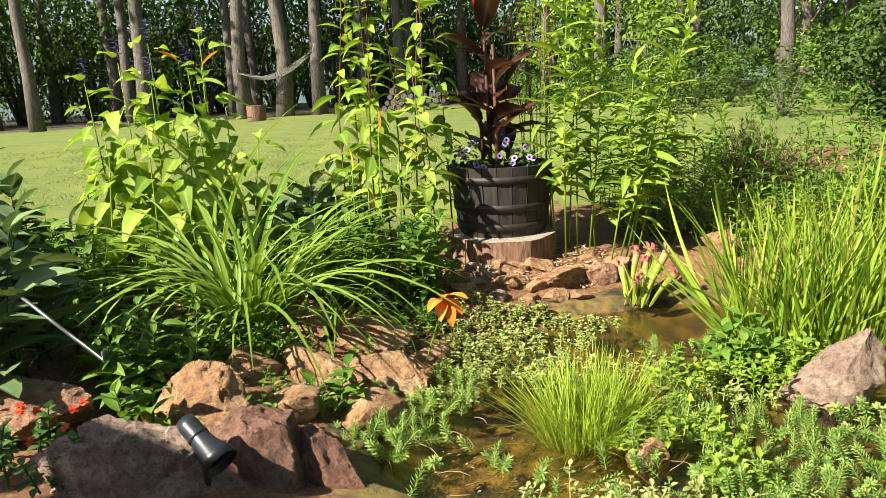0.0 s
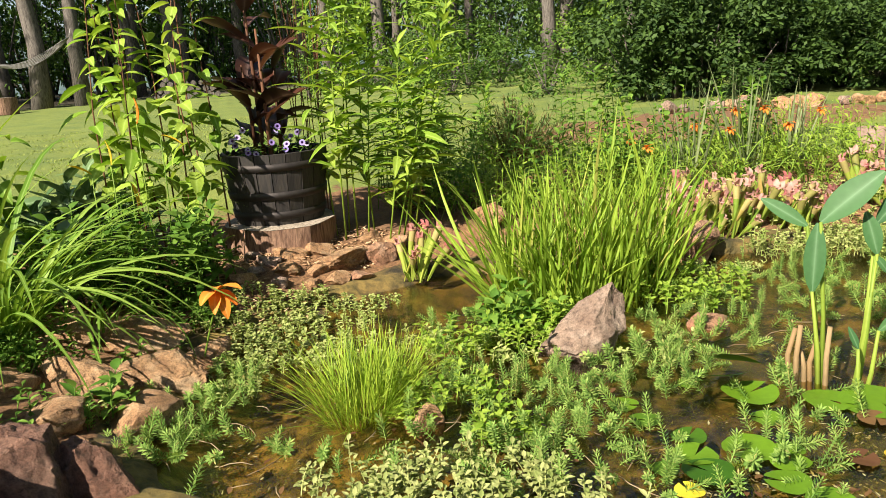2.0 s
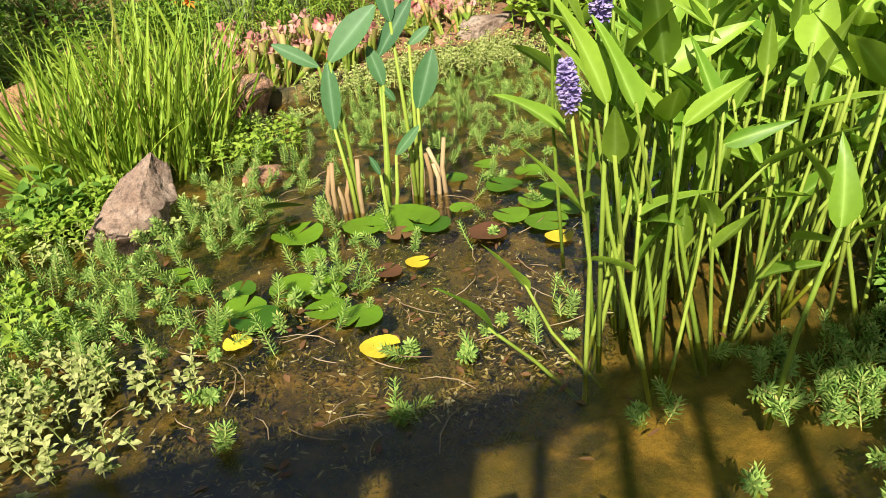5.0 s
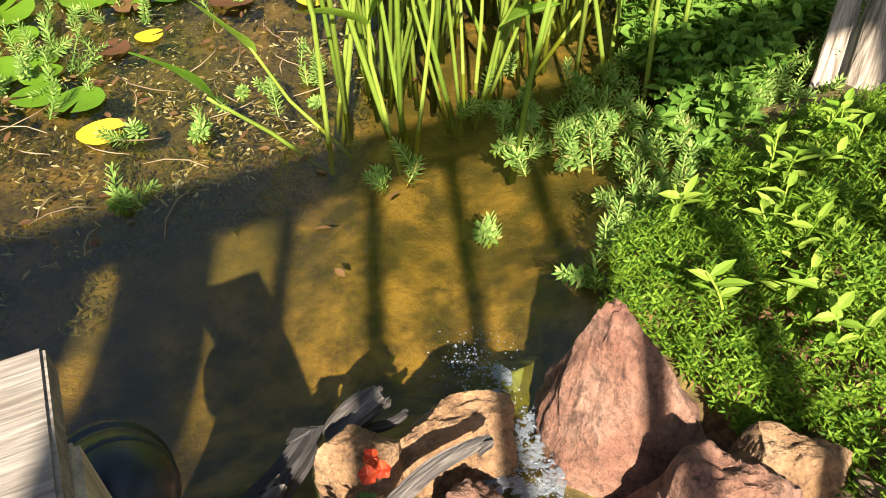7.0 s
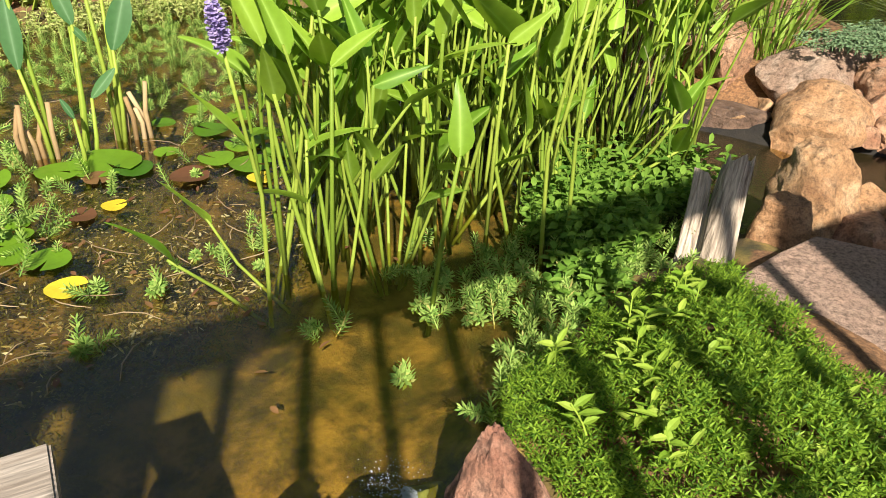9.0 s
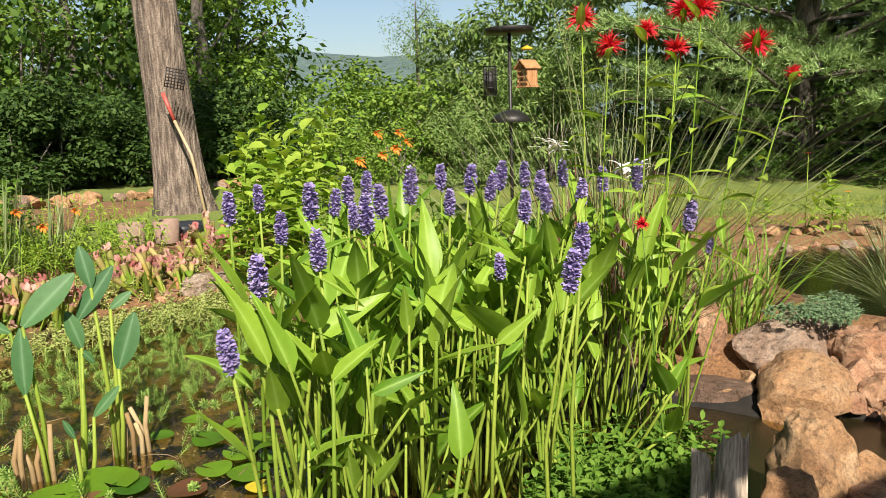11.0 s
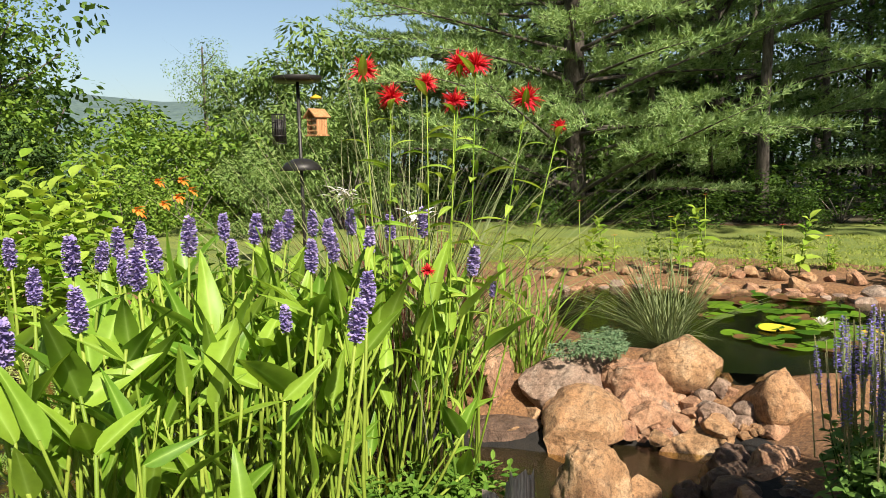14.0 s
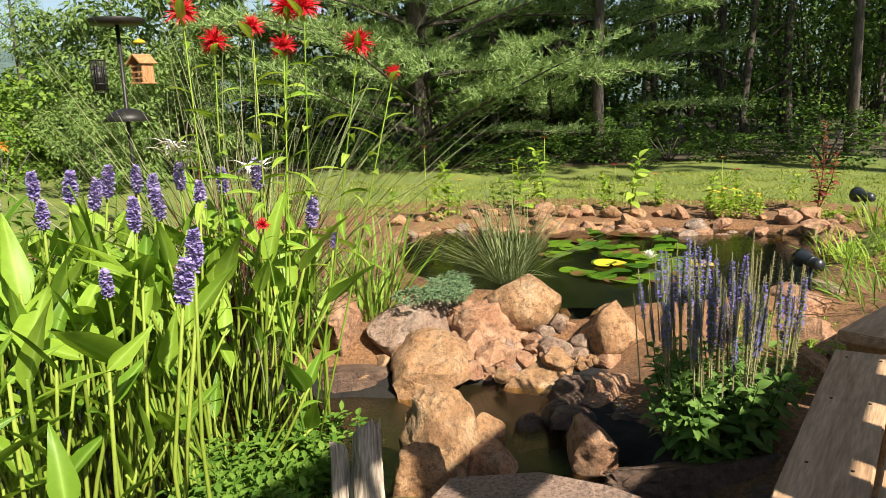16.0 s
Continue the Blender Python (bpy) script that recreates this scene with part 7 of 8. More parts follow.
def limb_mesh(name, m, H, R, seed, limbs=10, low=.35, reach=.28, lean=.02):
    g = random.Random(seed)
    b = MB()
    pts = [Vector((lean * H * (i / 8) ** 1.3 + g.uniform(-.05, .05), g.uniform(-.05, .05), H * i / 8 - .15)) for i in range(9)]
    tube(b, pts, [R * (1.35 if i == 0 else 1.05 - .9 * i / 8.5) for i in range(9)], 12, 0)
    ends = []
    for i in range(limbs):
        s = low + (.95 - low) * i / limbs
        p, q = along(pts, s)
        a = i * 2.4 + g.uniform(-.4, .4)
        L = H * reach * (1.1 - s * .6)
        arm = arc(p, around(a, g.uniform(.7, 1.2)), L, g.uniform(-.4, .2), 4)
        tube(b, arm, [R * .32 * (1 - s * .5), R * .25 * (1 - s * .5), R * .17, R * .1, R * .04], 6, 0)
        ends.append(arm[-1])
        ends.append(arm[2])
    return b.mesh(name, m), ends, pts


def make_tree(kind, seed, H, R, leafm, n, leaf, low, reach, blob):
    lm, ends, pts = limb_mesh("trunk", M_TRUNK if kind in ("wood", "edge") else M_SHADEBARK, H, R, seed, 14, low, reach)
    g = random.Random(seed)
    blobs = []
    for e in ends:
        for _ in range(2):
            blobs.append((e.x + g.uniform(-.6, .6) * blob, e.y + g.uniform(-.6, .6) * blob, e.z + g.uniform(-.5, .6) * blob, blob * g.uniform(.45, 1.0)))
    blobs.append((*pts[-1], blob * .8))
    return lm, crown_mesh("crown", leafm, blobs, n, leaf, seed)


KIND = {"wood": [make_tree("wood", s, U(13, 16), U(.16, .24), F_TREE, 900, .34, .48, .24, 1.7) for s in (1, 2, 3)],
        "edge": [make_tree("edge", s, U(9, 11), U(.14, .2), F_LIGHT, 7500, .105, .08, .25, .95) for s in (4, 5, 6)]}
TREE_LABEL = {"wood": "tall woodland tree with a grey trunk and high crown", "edge": "leafy tree at the wood's edge, branched to the ground"}


def tree(kind, x, y, s=1.0, i=None):
    t = thing("tree", TREE_LABEL[kind], "tree", "trees of the wood", m=pose(x, y, ground_z(x, y) - .05, 0, 0, U(0, 360)) @ Matrix.Scale(s, 4))
    tr, cr = KIND[kind][rnd.randrange(3) if i is None else i]
    part("trunk", tr, t)
    tagged(part("crown", cr, t), kind="stuff")
    return t


def shrub_mesh(seed, m, R, H, n, leaf, stretch=1.0, hang=0.0):
    g = random.Random(seed)
    blobs = [(g.uniform(-R, R) * .7, g.uniform(-R, R) * .7, H * g.uniform(.08, .9), R * g.uniform(.1, .3)) for _ in range(38)]
    return crown_mesh("foliage", m, blobs, n, leaf, seed, stretch, hang)


SHRUB = {"wood": [shrub_mesh(30 + i, F_WOOD, 1.3, 2.2, 1600, .115) for i in range(3)], "light": [shrub_mesh(40 + i, F_LIGHT, 1.3, 2.0, 2000, .115) for i in range(3)],
         "far": [shrub_mesh(60 + i, F_WOOD, 1.3, 2.2, 2400, .065) for i in range(3)], "back": [shrub_mesh(80 + i, F_WOOD, 1.3, 2.2, 800, .11) for i in range(2)], "deep": [shrub_mesh(70 + i, F_WOOD, 1.3, 2.2, 3600, .06) for i in range(2)], "thick": [shrub_mesh(75 + i, F_THICK, 1.3, 2.0, 4600, .1) for i in range(2)], "willow": [shrub_mesh(50 + i, F_WILLOW, 1.2, 2.6, 6000, .065, 1.7, .6) for i in range(2)]}
SHRUB_LABEL = {"wood": "dark green bush of the wood's understorey", "light": "light green bush at the edge of the wood", "willow": "grey-green bush with narrow hanging leaves", "far": "dark bush deep in the wood", "deep": "tall dark bush under the trees", "thick": "dense bush behind the row of stones, its green darkened for shade", "back": "dark thicket far back in the wood"}
SHRUB_STEM = MB()
for i in range(7):
    tube(SHRUB_STEM, arc((0, 0, -.1), around(i * .9, U(.1, .6)), 1.3, .1, 4), [.03, .025, .02, .015, .008], 5)
SHRUB_STEM = SHRUB_STEM.mesh("stem", M_TRUNK)


def shrub(kind, x, y, s=1.0, sz=1.0):
    t = thing("bush", SHRUB_LABEL[kind], "bush", "bushes of the wood", m=pose(x, y, ground_z(x, y), 0, 0, U(0, 360)) @ Matrix.Diagonal((s, s, s * sz, 1)))
    part("stem", SHRUB_STEM, t)
    tagged(part("foliage", rnd.choice(SHRUB[kind]), t), kind="stuff")
    return t


def polar(az, r):
    return r * math.sin(radians(az)), r * math.cos(radians(az))


# the wood behind the lawn: rows of trunks with bushes under them
for x, y, s in ((-12.2, 23.2, 1.0), (-9.3, 24.4, 1.05), (-6.5, 25.4, 1.1), (-5.2, 25.8, 1.15), (-4.1, 25.9, 1.1), (-1.5, 28, .9), (-14.5, 25, 1.0), (-10.8, 27, .9), (-7.8, 29, .95), (-3.0, 30, .9)):
    tree("wood", x, y, s)
for az in range(-42, 34, 4):
    x, y = polar(az + U(-1.5, 1.5), U(31, 36))
    tree("wood", x, y, U(.9, 1.15))
    x, y = polar(az + 2, U(33, 38))
    shrub("far", x, y, U(1.7, 2.4), 1.3)
    for off in (0, 2):
        shrub("back", *polar(az + off + U(-1, 1), U(40, 46)), U(2.4, 3.2), 1.4)
for az in range(-46, 6, 3):
    x, y = polar(az + U(-1, 1), U(30, 35))
    shrub("far", x, y, U(2.2, 2.8), 1.4)
# lighter undergrowth from beyond the barrel round to the tree
for az in range(6, 40, 3):
    x, y = polar(az + U(-1, 1), U(18.5, 21))
    shrub("light" if U(0, 1) < .2 else "wood", x, y, U(.35, .95), U(.7, 1.1))
    if az % 2:
        x, y = polar(az + U(-1.5, 1.5), U(23, 27))
        shrub("light" if U(0, 1) < .4 else "wood", x, y, U(.9, 1.9), U(.9, 1.3))
    if az % 2 == 0:
        tree("wood", *polar(az + U(-2, 2), U(23, 29)), U(.8, 1.1))
    if az % 4 == 0:
        tree("edge", *polar(az + U(-1, 1), U(26, 30)), U(.9, 1.2))
for az in range(36, 52, 3):
    x, y = polar(az + U(-1, 1), U(15, 18))
    shrub("light" if az > 44 else "wood", x, y, U(.6, 1.4))
    tree("edge", *polar(az + U(-1, 1), U(19, 24)), U(.85, 1.1))
    x, y = polar(az, U(21, 26))
    shrub("wood", x, y, U(1.6, 2.2), 1.2)
# undergrowth that closes the lawn behind the row of stones, leaves darkened for shade
for i in range(11):
    x, y = polar(30.5 + i * 2.1 + U(-.6, .6), U(11.8, 13.4))
    shrub("thick", x, y, U(.7, .95), U(.75, 1.05))
for az in range(17, 44, 6):
    x, y = polar(az + U(-1, 1), U(13.5, 16.5))
    shrub("wood", x, y, U(.45, .9), U(.5, .8))
# gap with a view of the far hills
for az, r, s in ((57, 14, .9), (60, 13, .85), (63, 12.5, .8), (66, 12.5, .8), (58, 18, 1.1), (62, 17, .9), (66, 17, .9), (59, 10.5, .5), (63, 10.5, .5)):
    x, y = polar(az, r)
    shrub("light", x, y, s)
for az, r, s in ((68, 12.5, .95), (71, 12, 1.05), (74, 12, 1.15), (77, 12.5, 1.1), (70, 10.8, .6), (74, 10.5, .7), (69, 9.6, .45)):
    x, y = polar(az, r)
    shrub("willow", x, y, s)
for az, r, s in ((64, 14.5, .33), (69.5, 15, .31), (73, 16, .36)):
    tree("edge", *polar(az, r), s)

# ---- pines ----
def pine_mesh(seed):
    """A white pine: tiers of boughs that carry flat fans of twigs with soft needle tufts."""
    g = np.random.RandomState(seed)
    b = MB()
    H = 12.0
    tube(b, [(0, 0, -.2), (0.05, 0, 4), (0, .05, 8), (0, 0, H)], [.2, .16, .1, .02], 10)
    C, D = [], []
    for i in range(150):
        h = .5 + .46 * (i // 6) + g.uniform(-.1, .1)
        a = i * 1.047 + (i // 6) * .5 + g.uniform(-.3, .3)
        L = (1 - h / H) ** .6 * 3.9 * g.uniform(.75, 1.1) + .3
        arm = arc((0, 0, h), around(a, g.uniform(1.2, 1.5)), L, g.uniform(-.15, .45), 6)
        tube(b, arm, [.04, .034, .028, .022, .016, .01, .005], 5)
        for s in np.linspace(.22, 1, max(5, int(L * 4.4))):
            p, q = along(arm, s)
            side = q.cross(Vector((0, 0, 1))).normalized()
            for sg in (-1, 1):
                tw = (q * .9 + side * sg * g.uniform(.4, 1.0) + Vector((0, 0, g.uniform(.0, .3)))).normalized()
                ln = g.uniform(.45, .95) * (1.1 - .7 * s) * min(1, L * .5) + .16
                for u in np.arange(.08, ln, .062 if h < 4.4 else .24):
                    C.append(p + tw * u + Vector(g.normal(0, .022, 3)))
                    D.append(tw)
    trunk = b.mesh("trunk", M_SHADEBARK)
    C, D = np.array(C), np.array(D)
    v = []
    for k in range(8):
        j = g.normal(size=C.shape)
        ax = D * .8 + j * .5 + np.array([0, 0, .35])
        ax /= np.linalg.norm(ax, axis=1)[:, None]
        sd = np.cross(ax, g.normal(size=C.shape))
        sd /= np.linalg.norm(sd, axis=1)[:, None]
        L = g.uniform(.085, .15, len(C))[:, None]
        v.append(np.stack([C - sd * .0085, C + sd * .0085, C + ax * L], 1))
    v = np.concatenate(v).reshape(-1, 3)
    me = bpy.data.meshes.new("needles")
    me.from_pydata(v.tolist(), [], np.arange(len(v)).reshape(-1, 3).tolist())
    me.materials.append(F_PINE)
    return trunk, me


PINES = [pine_mesh(i) for i in (1, 2)]
for x, y, s, i in ((11.6, -.1, .84, 0), (13.2, -2.2, .85, 1), (14.6, 1.4, .8, 1)):
    t = thing("pine_tree", "soft-needled pine with branches down to the ground", "pine tree", "pines by the lawn", m=pose(x, y, ground_z(x, y), 0, 0, U(0, 360)) @ Matrix.Scale(s, 4))
    part("trunk", PINES[i][0], t)
    tagged(part("needles", PINES[i][1], t), kind="stuff")
KIND["under"] = [make_tree("under", s, U(5, 6.5), U(.05, .08), F_WOOD, 6500, .065, .1, .26, .8) for s in (21, 22, 23)]
TREE_LABEL["under"] = "young understorey tree in the shade of the wood"
KIND["slim"] = [make_tree("slim", s, U(12, 14), U(.05, .08), F_TREE, 1400, .24, .42, .22, 1.5) for s in (11, 12, 13)]
TREE_LABEL["slim"] = "slender woodland tree in the shade of the wood"
for az in (87, 91, 95):
    shrub("deep", *polar(az, U(15.5, 18)), U(1.6, 2.2), 1.3)
for i in range(15):
    y = 1.9 - i * .5 + U(-.2, .2)
    x = 10.9 + .5 * math.sin(i * 1.7) - .12 * max(0, i - 8)
    shrub("wood", x + U(-.2, .5), y, U(.25, .6), U(.2, .7))
    if i % 2:
        shrub("wood", x + U(1.2, 2.2), y + U(-.4, .4), U(.5, 1.1), U(.4, 1.2))
# unseen trees farther round, added to shade the edge of the wood
for x, y, s in ((6.5, -10.0, 1.0), (8.6, -10.8, 1.1), (10.0, -13.0, 1.1), (7.4, -12.6, 1.0), (3.6, -9.4, 1.1), (4.9, -10.2, 1.1)):
    tree("wood", x, y, s)
for az in range(112, 128, 4):
    shrub("deep", *polar(az, U(20, 24)), U(1.8, 2.2), 1.3)
for az in range(95, 126, 4):
    tree("slim", *polar(az + U(-1, 1), U(11.5, 16)), U(.8, 1.1))
    tree("under", *polar(az + U(-1.5, 1.5), U(13.5, 18)), U(.8, 1.2))
    x, y = polar(az + U(-1, 1), U(16, 21))
    shrub("deep", x, y, U(1.4, 1.9), 1.4)
    tree("wood", *polar(az + 2, U(21, 26)), U(.9, 1.2))

# ---- the big tree by the bog, with its bush, axe handle and basket ----
def big_tree():
    t = thing("shade_tree", "large tree with ridged grey-brown bark beside the bog", "tree", m=pose(6.40, 5.74, .3))
    b = MB()
    n, rows = 40, 26
    v, f = [], []
    for r in range(rows):
        z = 12 * (r / (rows - 1)) ** 1.6
        R = .235 + .12 * math.exp(-z / .35) - .010 * z
        for j in range(n):
            a = TAU * j / n
            q = R * (1 + .05 * math.sin(5 * a + z) + .03 * (j % 2) + .10 * math.exp(-z / .3) * math.sin(4 * a))
            v.append((q * math.cos(a) - .035 * z, q * math.sin(a) + .03 * z, z))
    for r in range(rows - 1):
        for j in range(n):
            k = (j + 1) % n
            f.append((r * n + j, r * n + k, r * n + n + k, r * n + n + j))
    b.add(v, f)
    part("trunk", b.mesh("trunk", M_BIGBARK), t)
    ends = []
    for i in range(9):
        z = 6 + i * .6
        arm = arc((-.035 * z, .03 * z, z), around(i * 2.4, 1.0), 3.6, -.2, 5)
        lm = MB()
        tube(lm, arm, [.11, .09, .07, .05, .03, .01], 7)
        part("limb", lm.mesh("limb", M_BARK), t)
        ends += [arm[-1], arm[3]]
    part("crown", crown_mesh("crown", F_TREE, [(e.x + U(-.6, .6), e.y + U(-.6, .6), e.z + U(-.4, .6), U(.6, 1.3)) for e in ends for _ in range(2)], 6000, .18, 77), t)


M_BIGBARK, n_, l_, b_ = mat("ridged_bark")
co_, mp_ = n_.new("ShaderNodeTexCoord"), n_.new("ShaderNodeMapping")
mp_.inputs["Scale"].default_value = (1, 1, .16)
l_.new(co_.outputs["Object"], mp_.inputs["Vector"])
r_, t_, d_ = n_.new("ShaderNodeTexNoise"), n_.new("ShaderNodeTexNoise"), n_.new("ShaderNodeTexNoise")
for q_, sc_, de_ in ((r_, 24, 3), (t_, 60, 6), (d_, 5, 4)):
    q_.inputs["Scale"].default_value, q_.inputs["Detail"].default_value = sc_, de_
    l_.new((co_.outputs["Object"] if q_ is t_ else mp_.outputs[0]), q_.inputs["Vector"])
c_ = ramp(n_, l_, r_.outputs["Fac"], [(.38, (.09, .07, .056)), (.50, (.17, .135, .108)), (.64, (.26, .215, .175))])
c_ = mixc(n_, l_, .7, c_, ramp(n_, l_, t_.outputs["Fac"], [(.35, (.5, .48, .46)), (.65, (1.2, 1.15, 1.1))]), "MULTIPLY")
c_ = mixc(n_, l_, .5, c_, ramp(n_, l_, d_.outputs["Fac"], [(.35, (.7, .68, .66)), (.65, (1.15, 1.12, 1.1))]), "MULTIPLY")
l_.new(c_, b_.inputs["Base Color"])
b_.inputs["Roughness"].default_value = .95
h_ = n_.new("ShaderNodeMath")
h_.operation = "MULTIPLY_ADD"
l_.new(t_.outputs["Fac"], h_.inputs[0])
h_.inputs[1].default_value = .35
l_.new(r_.outputs["Fac"], h_.inputs[2])
bump(n_, l_, b_, h_.outputs[0], 1.0, .05)
big_tree()
L_OAK = (G_BRIGHT, .15, .075, "oval")
bush("hydrangea", scatter([(4.75, 3.1, .35, .4, 16), (4.6, 2.7, .3, .3, 10), (5.0, 3.5, .3, .3, 8), (6.05, 4.45, .3, .18, 16), (6.5, 4.2, .3, .25, 10)]), L_OAK, "yellow-green broad-leaved bush before the tree", "shrub", .5, 1.15, 18, G_BRIGHT, .8, 1.3, .3)
bush("bog_perennials", scatter([(4.5, 2.0, .3, .5, 14), (4.3, 1.3, .3, .4, 12)]), L_HERB, "leafy green plants on the far bank", "leafy perennial", .4, .85, 16, G_MID, .8, 1.3, .1)
strap_clump("daylily", (5.3, 2.6), 40, 1.0, "orange-flowered daylilies past the marsh plants")
for i in range(7):
    daylily_flower(FIRE, (5.2 + U(-.25, .25), 2.55 + U(-.25, .25), U(.95, 1.2)), (U(-1, .2), -1, U(.2, 1)), .9)
tool = thing("axe", "long wooden tool handle with a red end leaning on the tree", "garden tool")
b = MB()
tube(b, [(6.02, 5.05, .3), (6.05, 5.22, 1.0), (6.02, 5.38, 1.35)], [.017, .016, .016], 8)
part("handle", b.mesh("handle", plain_mat("ash_handle", (.5, .38, .22), .5)), tool)
b = MB()
tube(b, [(6.02, 5.38, 1.35), (5.98, 5.46, 1.62)], [.02, .022], 8)
part("grip", b.mesh("grip", plain_mat("red_paint", (.5, .09, .07), .5)), tool, None, "faded red painted end")
bas = thing("wire_basket", "small dark wire suet basket hung on the trunk", "suet basket", m=pose(6.0, 5.3, 1.75, 0, 12, -40))
for i in range(7):
    for a_, c_2 in (((-.09 + .03 * i, 0, -.1), (-.09 + .03 * i, 0, .1)), ((-.09, 0, -.09 + .03 * i), (.09, 0, -.09 + .03 * i))):
        for depth in (0, -.06):
            b = MB()
            tube(b, [(a_[0], depth, a_[2]), (c_2[0], depth, c_2[2])], [.003, .003], 4)
            part("wire", b.mesh("wire", M_RUST), bas)
bowl = MB()
lathe(bowl, [(.0, .0), (.2, .0), (.24, .09), (.25, .09), (.21, -.01), (.0, -.01)], 26)
solo("black_bowl", bowl.mesh("black_bowl", M_BLACK), "shallow black plastic basin at the foot of the tree", "basin", m=pose(5.55, 4.95, .3))
for x, y in ((5.2, 4.75), (4.95, 4.9)):
    bk = MB()
    lathe(bk, [(.1, 0), (.11, .2), (.115, .2), (.1, -.0)], 18)
    solo("plant_pot", bk.mesh("plant_pot", plain_mat("clay", (.3, .2, .15), .8)), "weathered brown plant pot by the bog", "plant pot", "plant pots by the tree", m=pose(x, y, .28))

# ---- far yard: hammock, stumps, firewood ----
ham = thing("hammock", "pale rope hammock slung between two trees", "hammock")
p0, p1 = Vector((-6.5, 25.0, 2.0)), Vector((-4.15, 25.5, 2.55))
b = MB()
for i in range(11):
    w = (i - 5) / 5
    pts = []
    for k in range(13):
        s = k / 12
        p = p0.lerp(p1, s)
        wide = math.sin(math.pi * s) ** .6
        pts.append(Vector((p.x + .1 * w * wide, p.y + .45 * w * wide, p.z - .5 * math.sin(math.pi * s) ** .9 + .1 * abs(w) * wide)))
    tube(b, pts, [.012] * 13, 4, 0, False)
part("net", b.mesh("net", plain_mat("hammock_rope", (.24, .23, .21), .9)), ham)
b = MB()
tube(b, [p1, Vector((-4.1, 25.65, 2.8))], [.012, .012], 4)
tube(b, [p0, Vector((-6.5, 25.3, 2.3))], [.012, .012], 4)
part("rope", b.mesh("rope", plain_mat("rope", (.5, .47, .42), .9)), ham)
log_slice("stump", .28, .45, pose(-5.7, 23.6, ground_z(-5.7, 23.6) - .03), "sawn tree stump on the lawn's edge")
for i in range(28):
    b = MB()
    R = U(.07, .12)
    tube(b, [(0, -.22, 0), (0, .22, 0)], [R, R], 8)
    row = i // 9
    solo("firewood_log", b.mesh("firewood_log", M_BARK, False), "split log in a low firewood stack", "firewood", "firewood stack", m=pose(-1.9 + (i % 9) * .22 + row * .1, 25.0, ground_z(-1.5, 25) + .1 + row * .18))

# ---- white water in the narrow fall ----
M_FOAM, n_, l_, b_ = mat("foam")
b_.inputs["Base Color"].default_value, b_.inputs["Roughness"].default_value = (.36, .41, .46, 1), .15
f_, g_ = tex(n_, l_, "noise", 75, 5, "World", .7), tex(n_, l_, "noise", 17, 3, "World")
k_ = n_.new("ShaderNodeMath")
l_.new(f_.outputs["Fac"], k_.inputs[0])
l_.new(g_.outputs["Fac"], k_.inputs[1])
clear, both = n_.new("ShaderNodeBsdfTransparent"), n_.new("ShaderNodeMixShader")
clear.inputs["Color"].default_value = (.9, .9, .82, 1)
l_.new(ramp(n_, l_, k_.outputs[0], [(.96, (0, 0, 0)), (1.2, (.7, .7, .7))]), both.inputs[0])
l_.new(clear.outputs[0], both.inputs[1])
l_.new(b_.outputs[0], both.inputs[2])
l_.new(both.outputs[0], n_["Material Output"].inputs["Surface"])
bump(n_, l_, b_, f_.outputs["Fac"], 1.0, .02)
FALL = [Vector(p) for p in ((1.30, .11, .006), (1.24, .045, .012), (1.17, -.015, .03), (1.10, -.075, .06), (1.04, -.13, .085), (.98, -.19, .1))]
b = MB()
n, wide = 40, 9
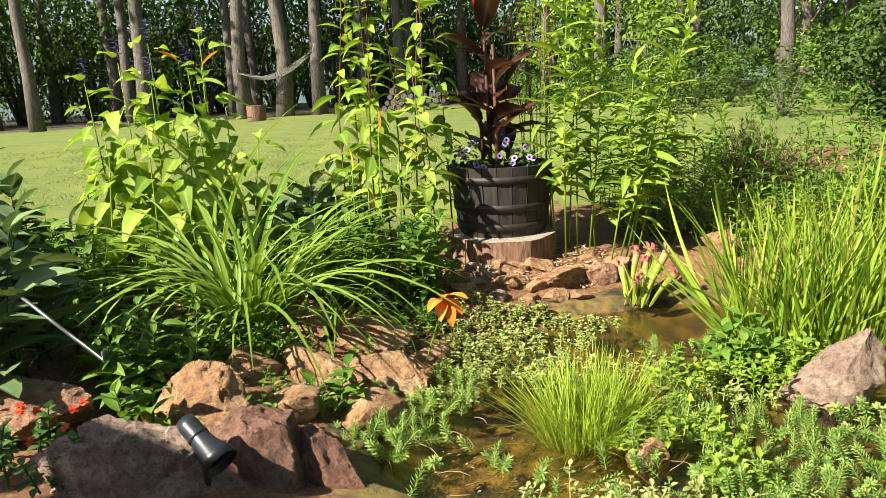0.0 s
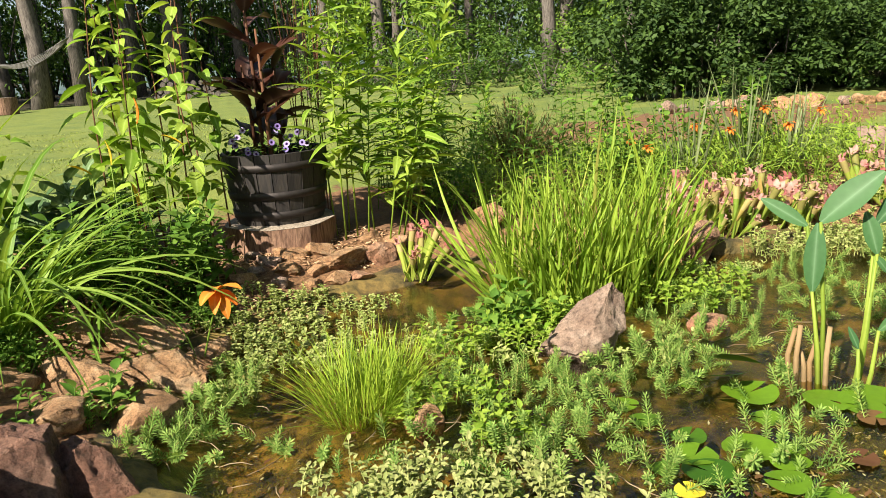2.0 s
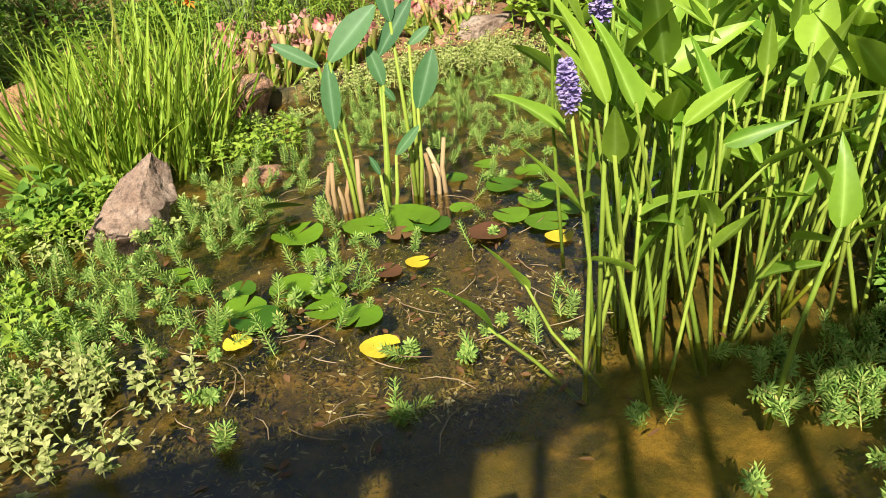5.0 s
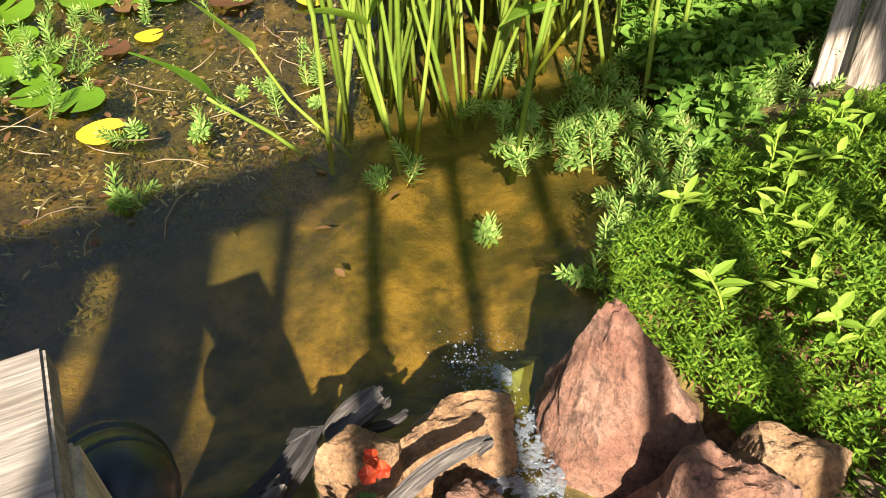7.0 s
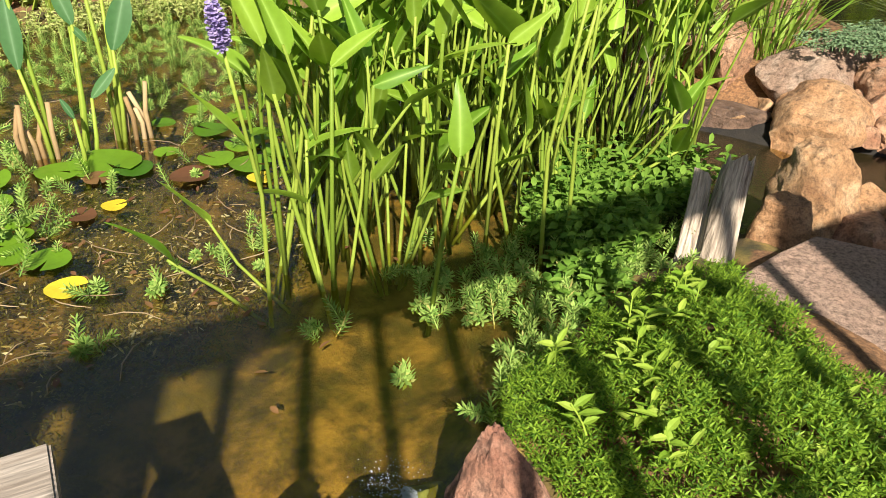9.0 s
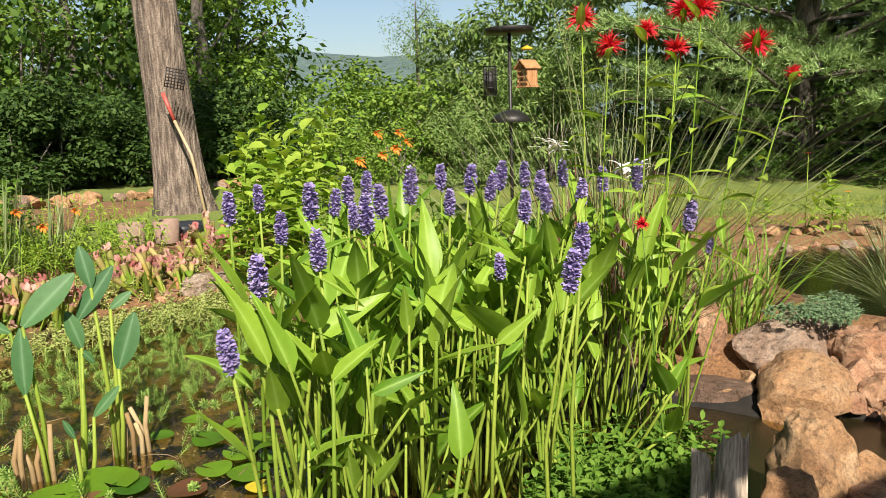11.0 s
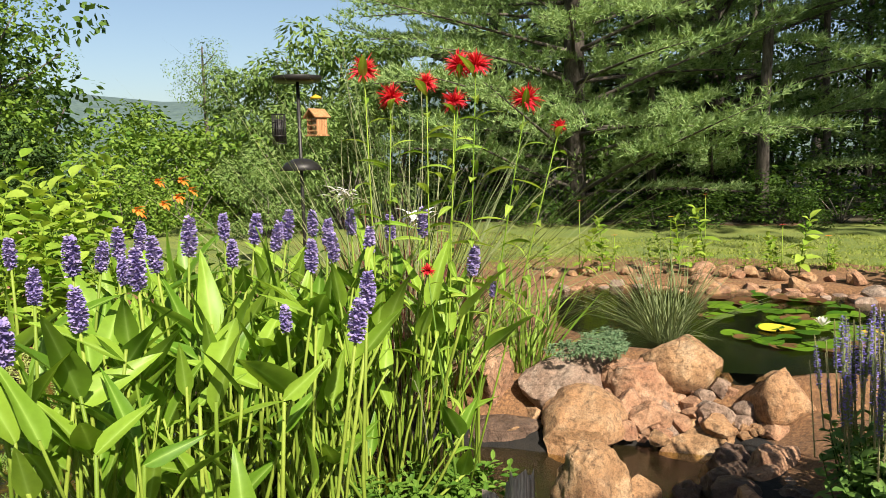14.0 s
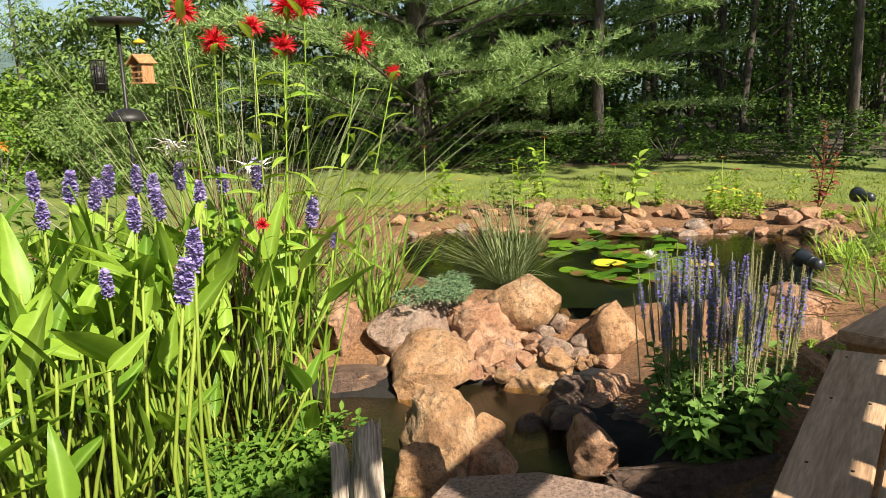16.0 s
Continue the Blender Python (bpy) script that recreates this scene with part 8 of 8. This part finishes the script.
for i in range(n + 1):
    p, q = along(FALL, i / n)
    side = Vector((-q.y, q.x, 0)).normalized()
    w = .035 + .03 * math.sin(math.pi * min(1, i / n * 1.1))
    for j in range(wide):
        u = j / (wide - 1) * 2 - 1
        v = p + side * (u * w + .006 * math.sin(i * .9))
        b.v.append((v.x, v.y, v.z + .007 * noise.noise(Vector((v.x * 55, v.y * 55, 1))) + .004 * (1 - u * u)))
for i in range(n):
    for j in range(wide - 1):
        o = i * wide + j
        b.f.append((o, o + 1, o + wide + 1, o + wide))
        b.k.append(0)
solo("stream", b.mesh("stream", M_FOAM), "foaming white water falling between red stones", "stream", kind="structure")
b = MB()
for i in range(600):
    if i % 3:
        p, q = along(FALL, U(0, 1))
        x, y, z = p.x + U(-.04, .04), p.y + U(-.04, .04), p.z + .004
    else:
        x, y, z = 1.31 + rnd.gauss(0, .035), .135 + rnd.gauss(0, .03), .003
    lathe(b, [(.0, -.003), (.006, 0), (.0, .003)], 5, pose(x, y, z + U(-.002, .006)) @ Matrix.Scale(U(.08, .32), 4))
solo("foam", b.mesh("foam", plain_mat("bubbles", (.55, .6, .65), .1)), "white bubbles drifting from the little waterfall", "foam", kind="stuff")

# ---- lawn grass ----
g = np.random.RandomState(5)
P = []
for x0, x1, y0, y1, n in ((-9, 4, 6.5, 14, 26000), (6.7, 9.4, -5.5, 1.5, 28000)):
    x, y = g.uniform(x0, x1, n), g.uniform(y0, y1, n)
    keep = (inside_by(POND, x, y) < -2.1) & (inside_by(UPPER, x, y) < -.75)
    P.append(np.stack([x[keep], y[keep]], 1))
P = np.concatenate(P)
z = height(P[:, 0], P[:, 1]) - .004
n = len(P)
c = np.column_stack([P, z])
a = g.uniform(0, TAU, n)
sd = np.column_stack([np.cos(a), np.sin(a), np.zeros(n)]) * .006
tip = c + np.column_stack([g.normal(0, .018, n), g.normal(0, .018, n), g.uniform(.012, .032, n)])
me = bpy.data.meshes.new("grass")
me.from_pydata(np.stack([c - sd, c + sd, tip], 1).reshape(-1, 3).tolist(), [], np.arange(3 * n).reshape(-1, 3).tolist())
me.materials.append(leaf_mat("grass_blade", (.20, .30, .04), (.44, .50, .11), .35))
solo("grass", me, "short mown lawn grass in the sun", "grass", kind="stuff")
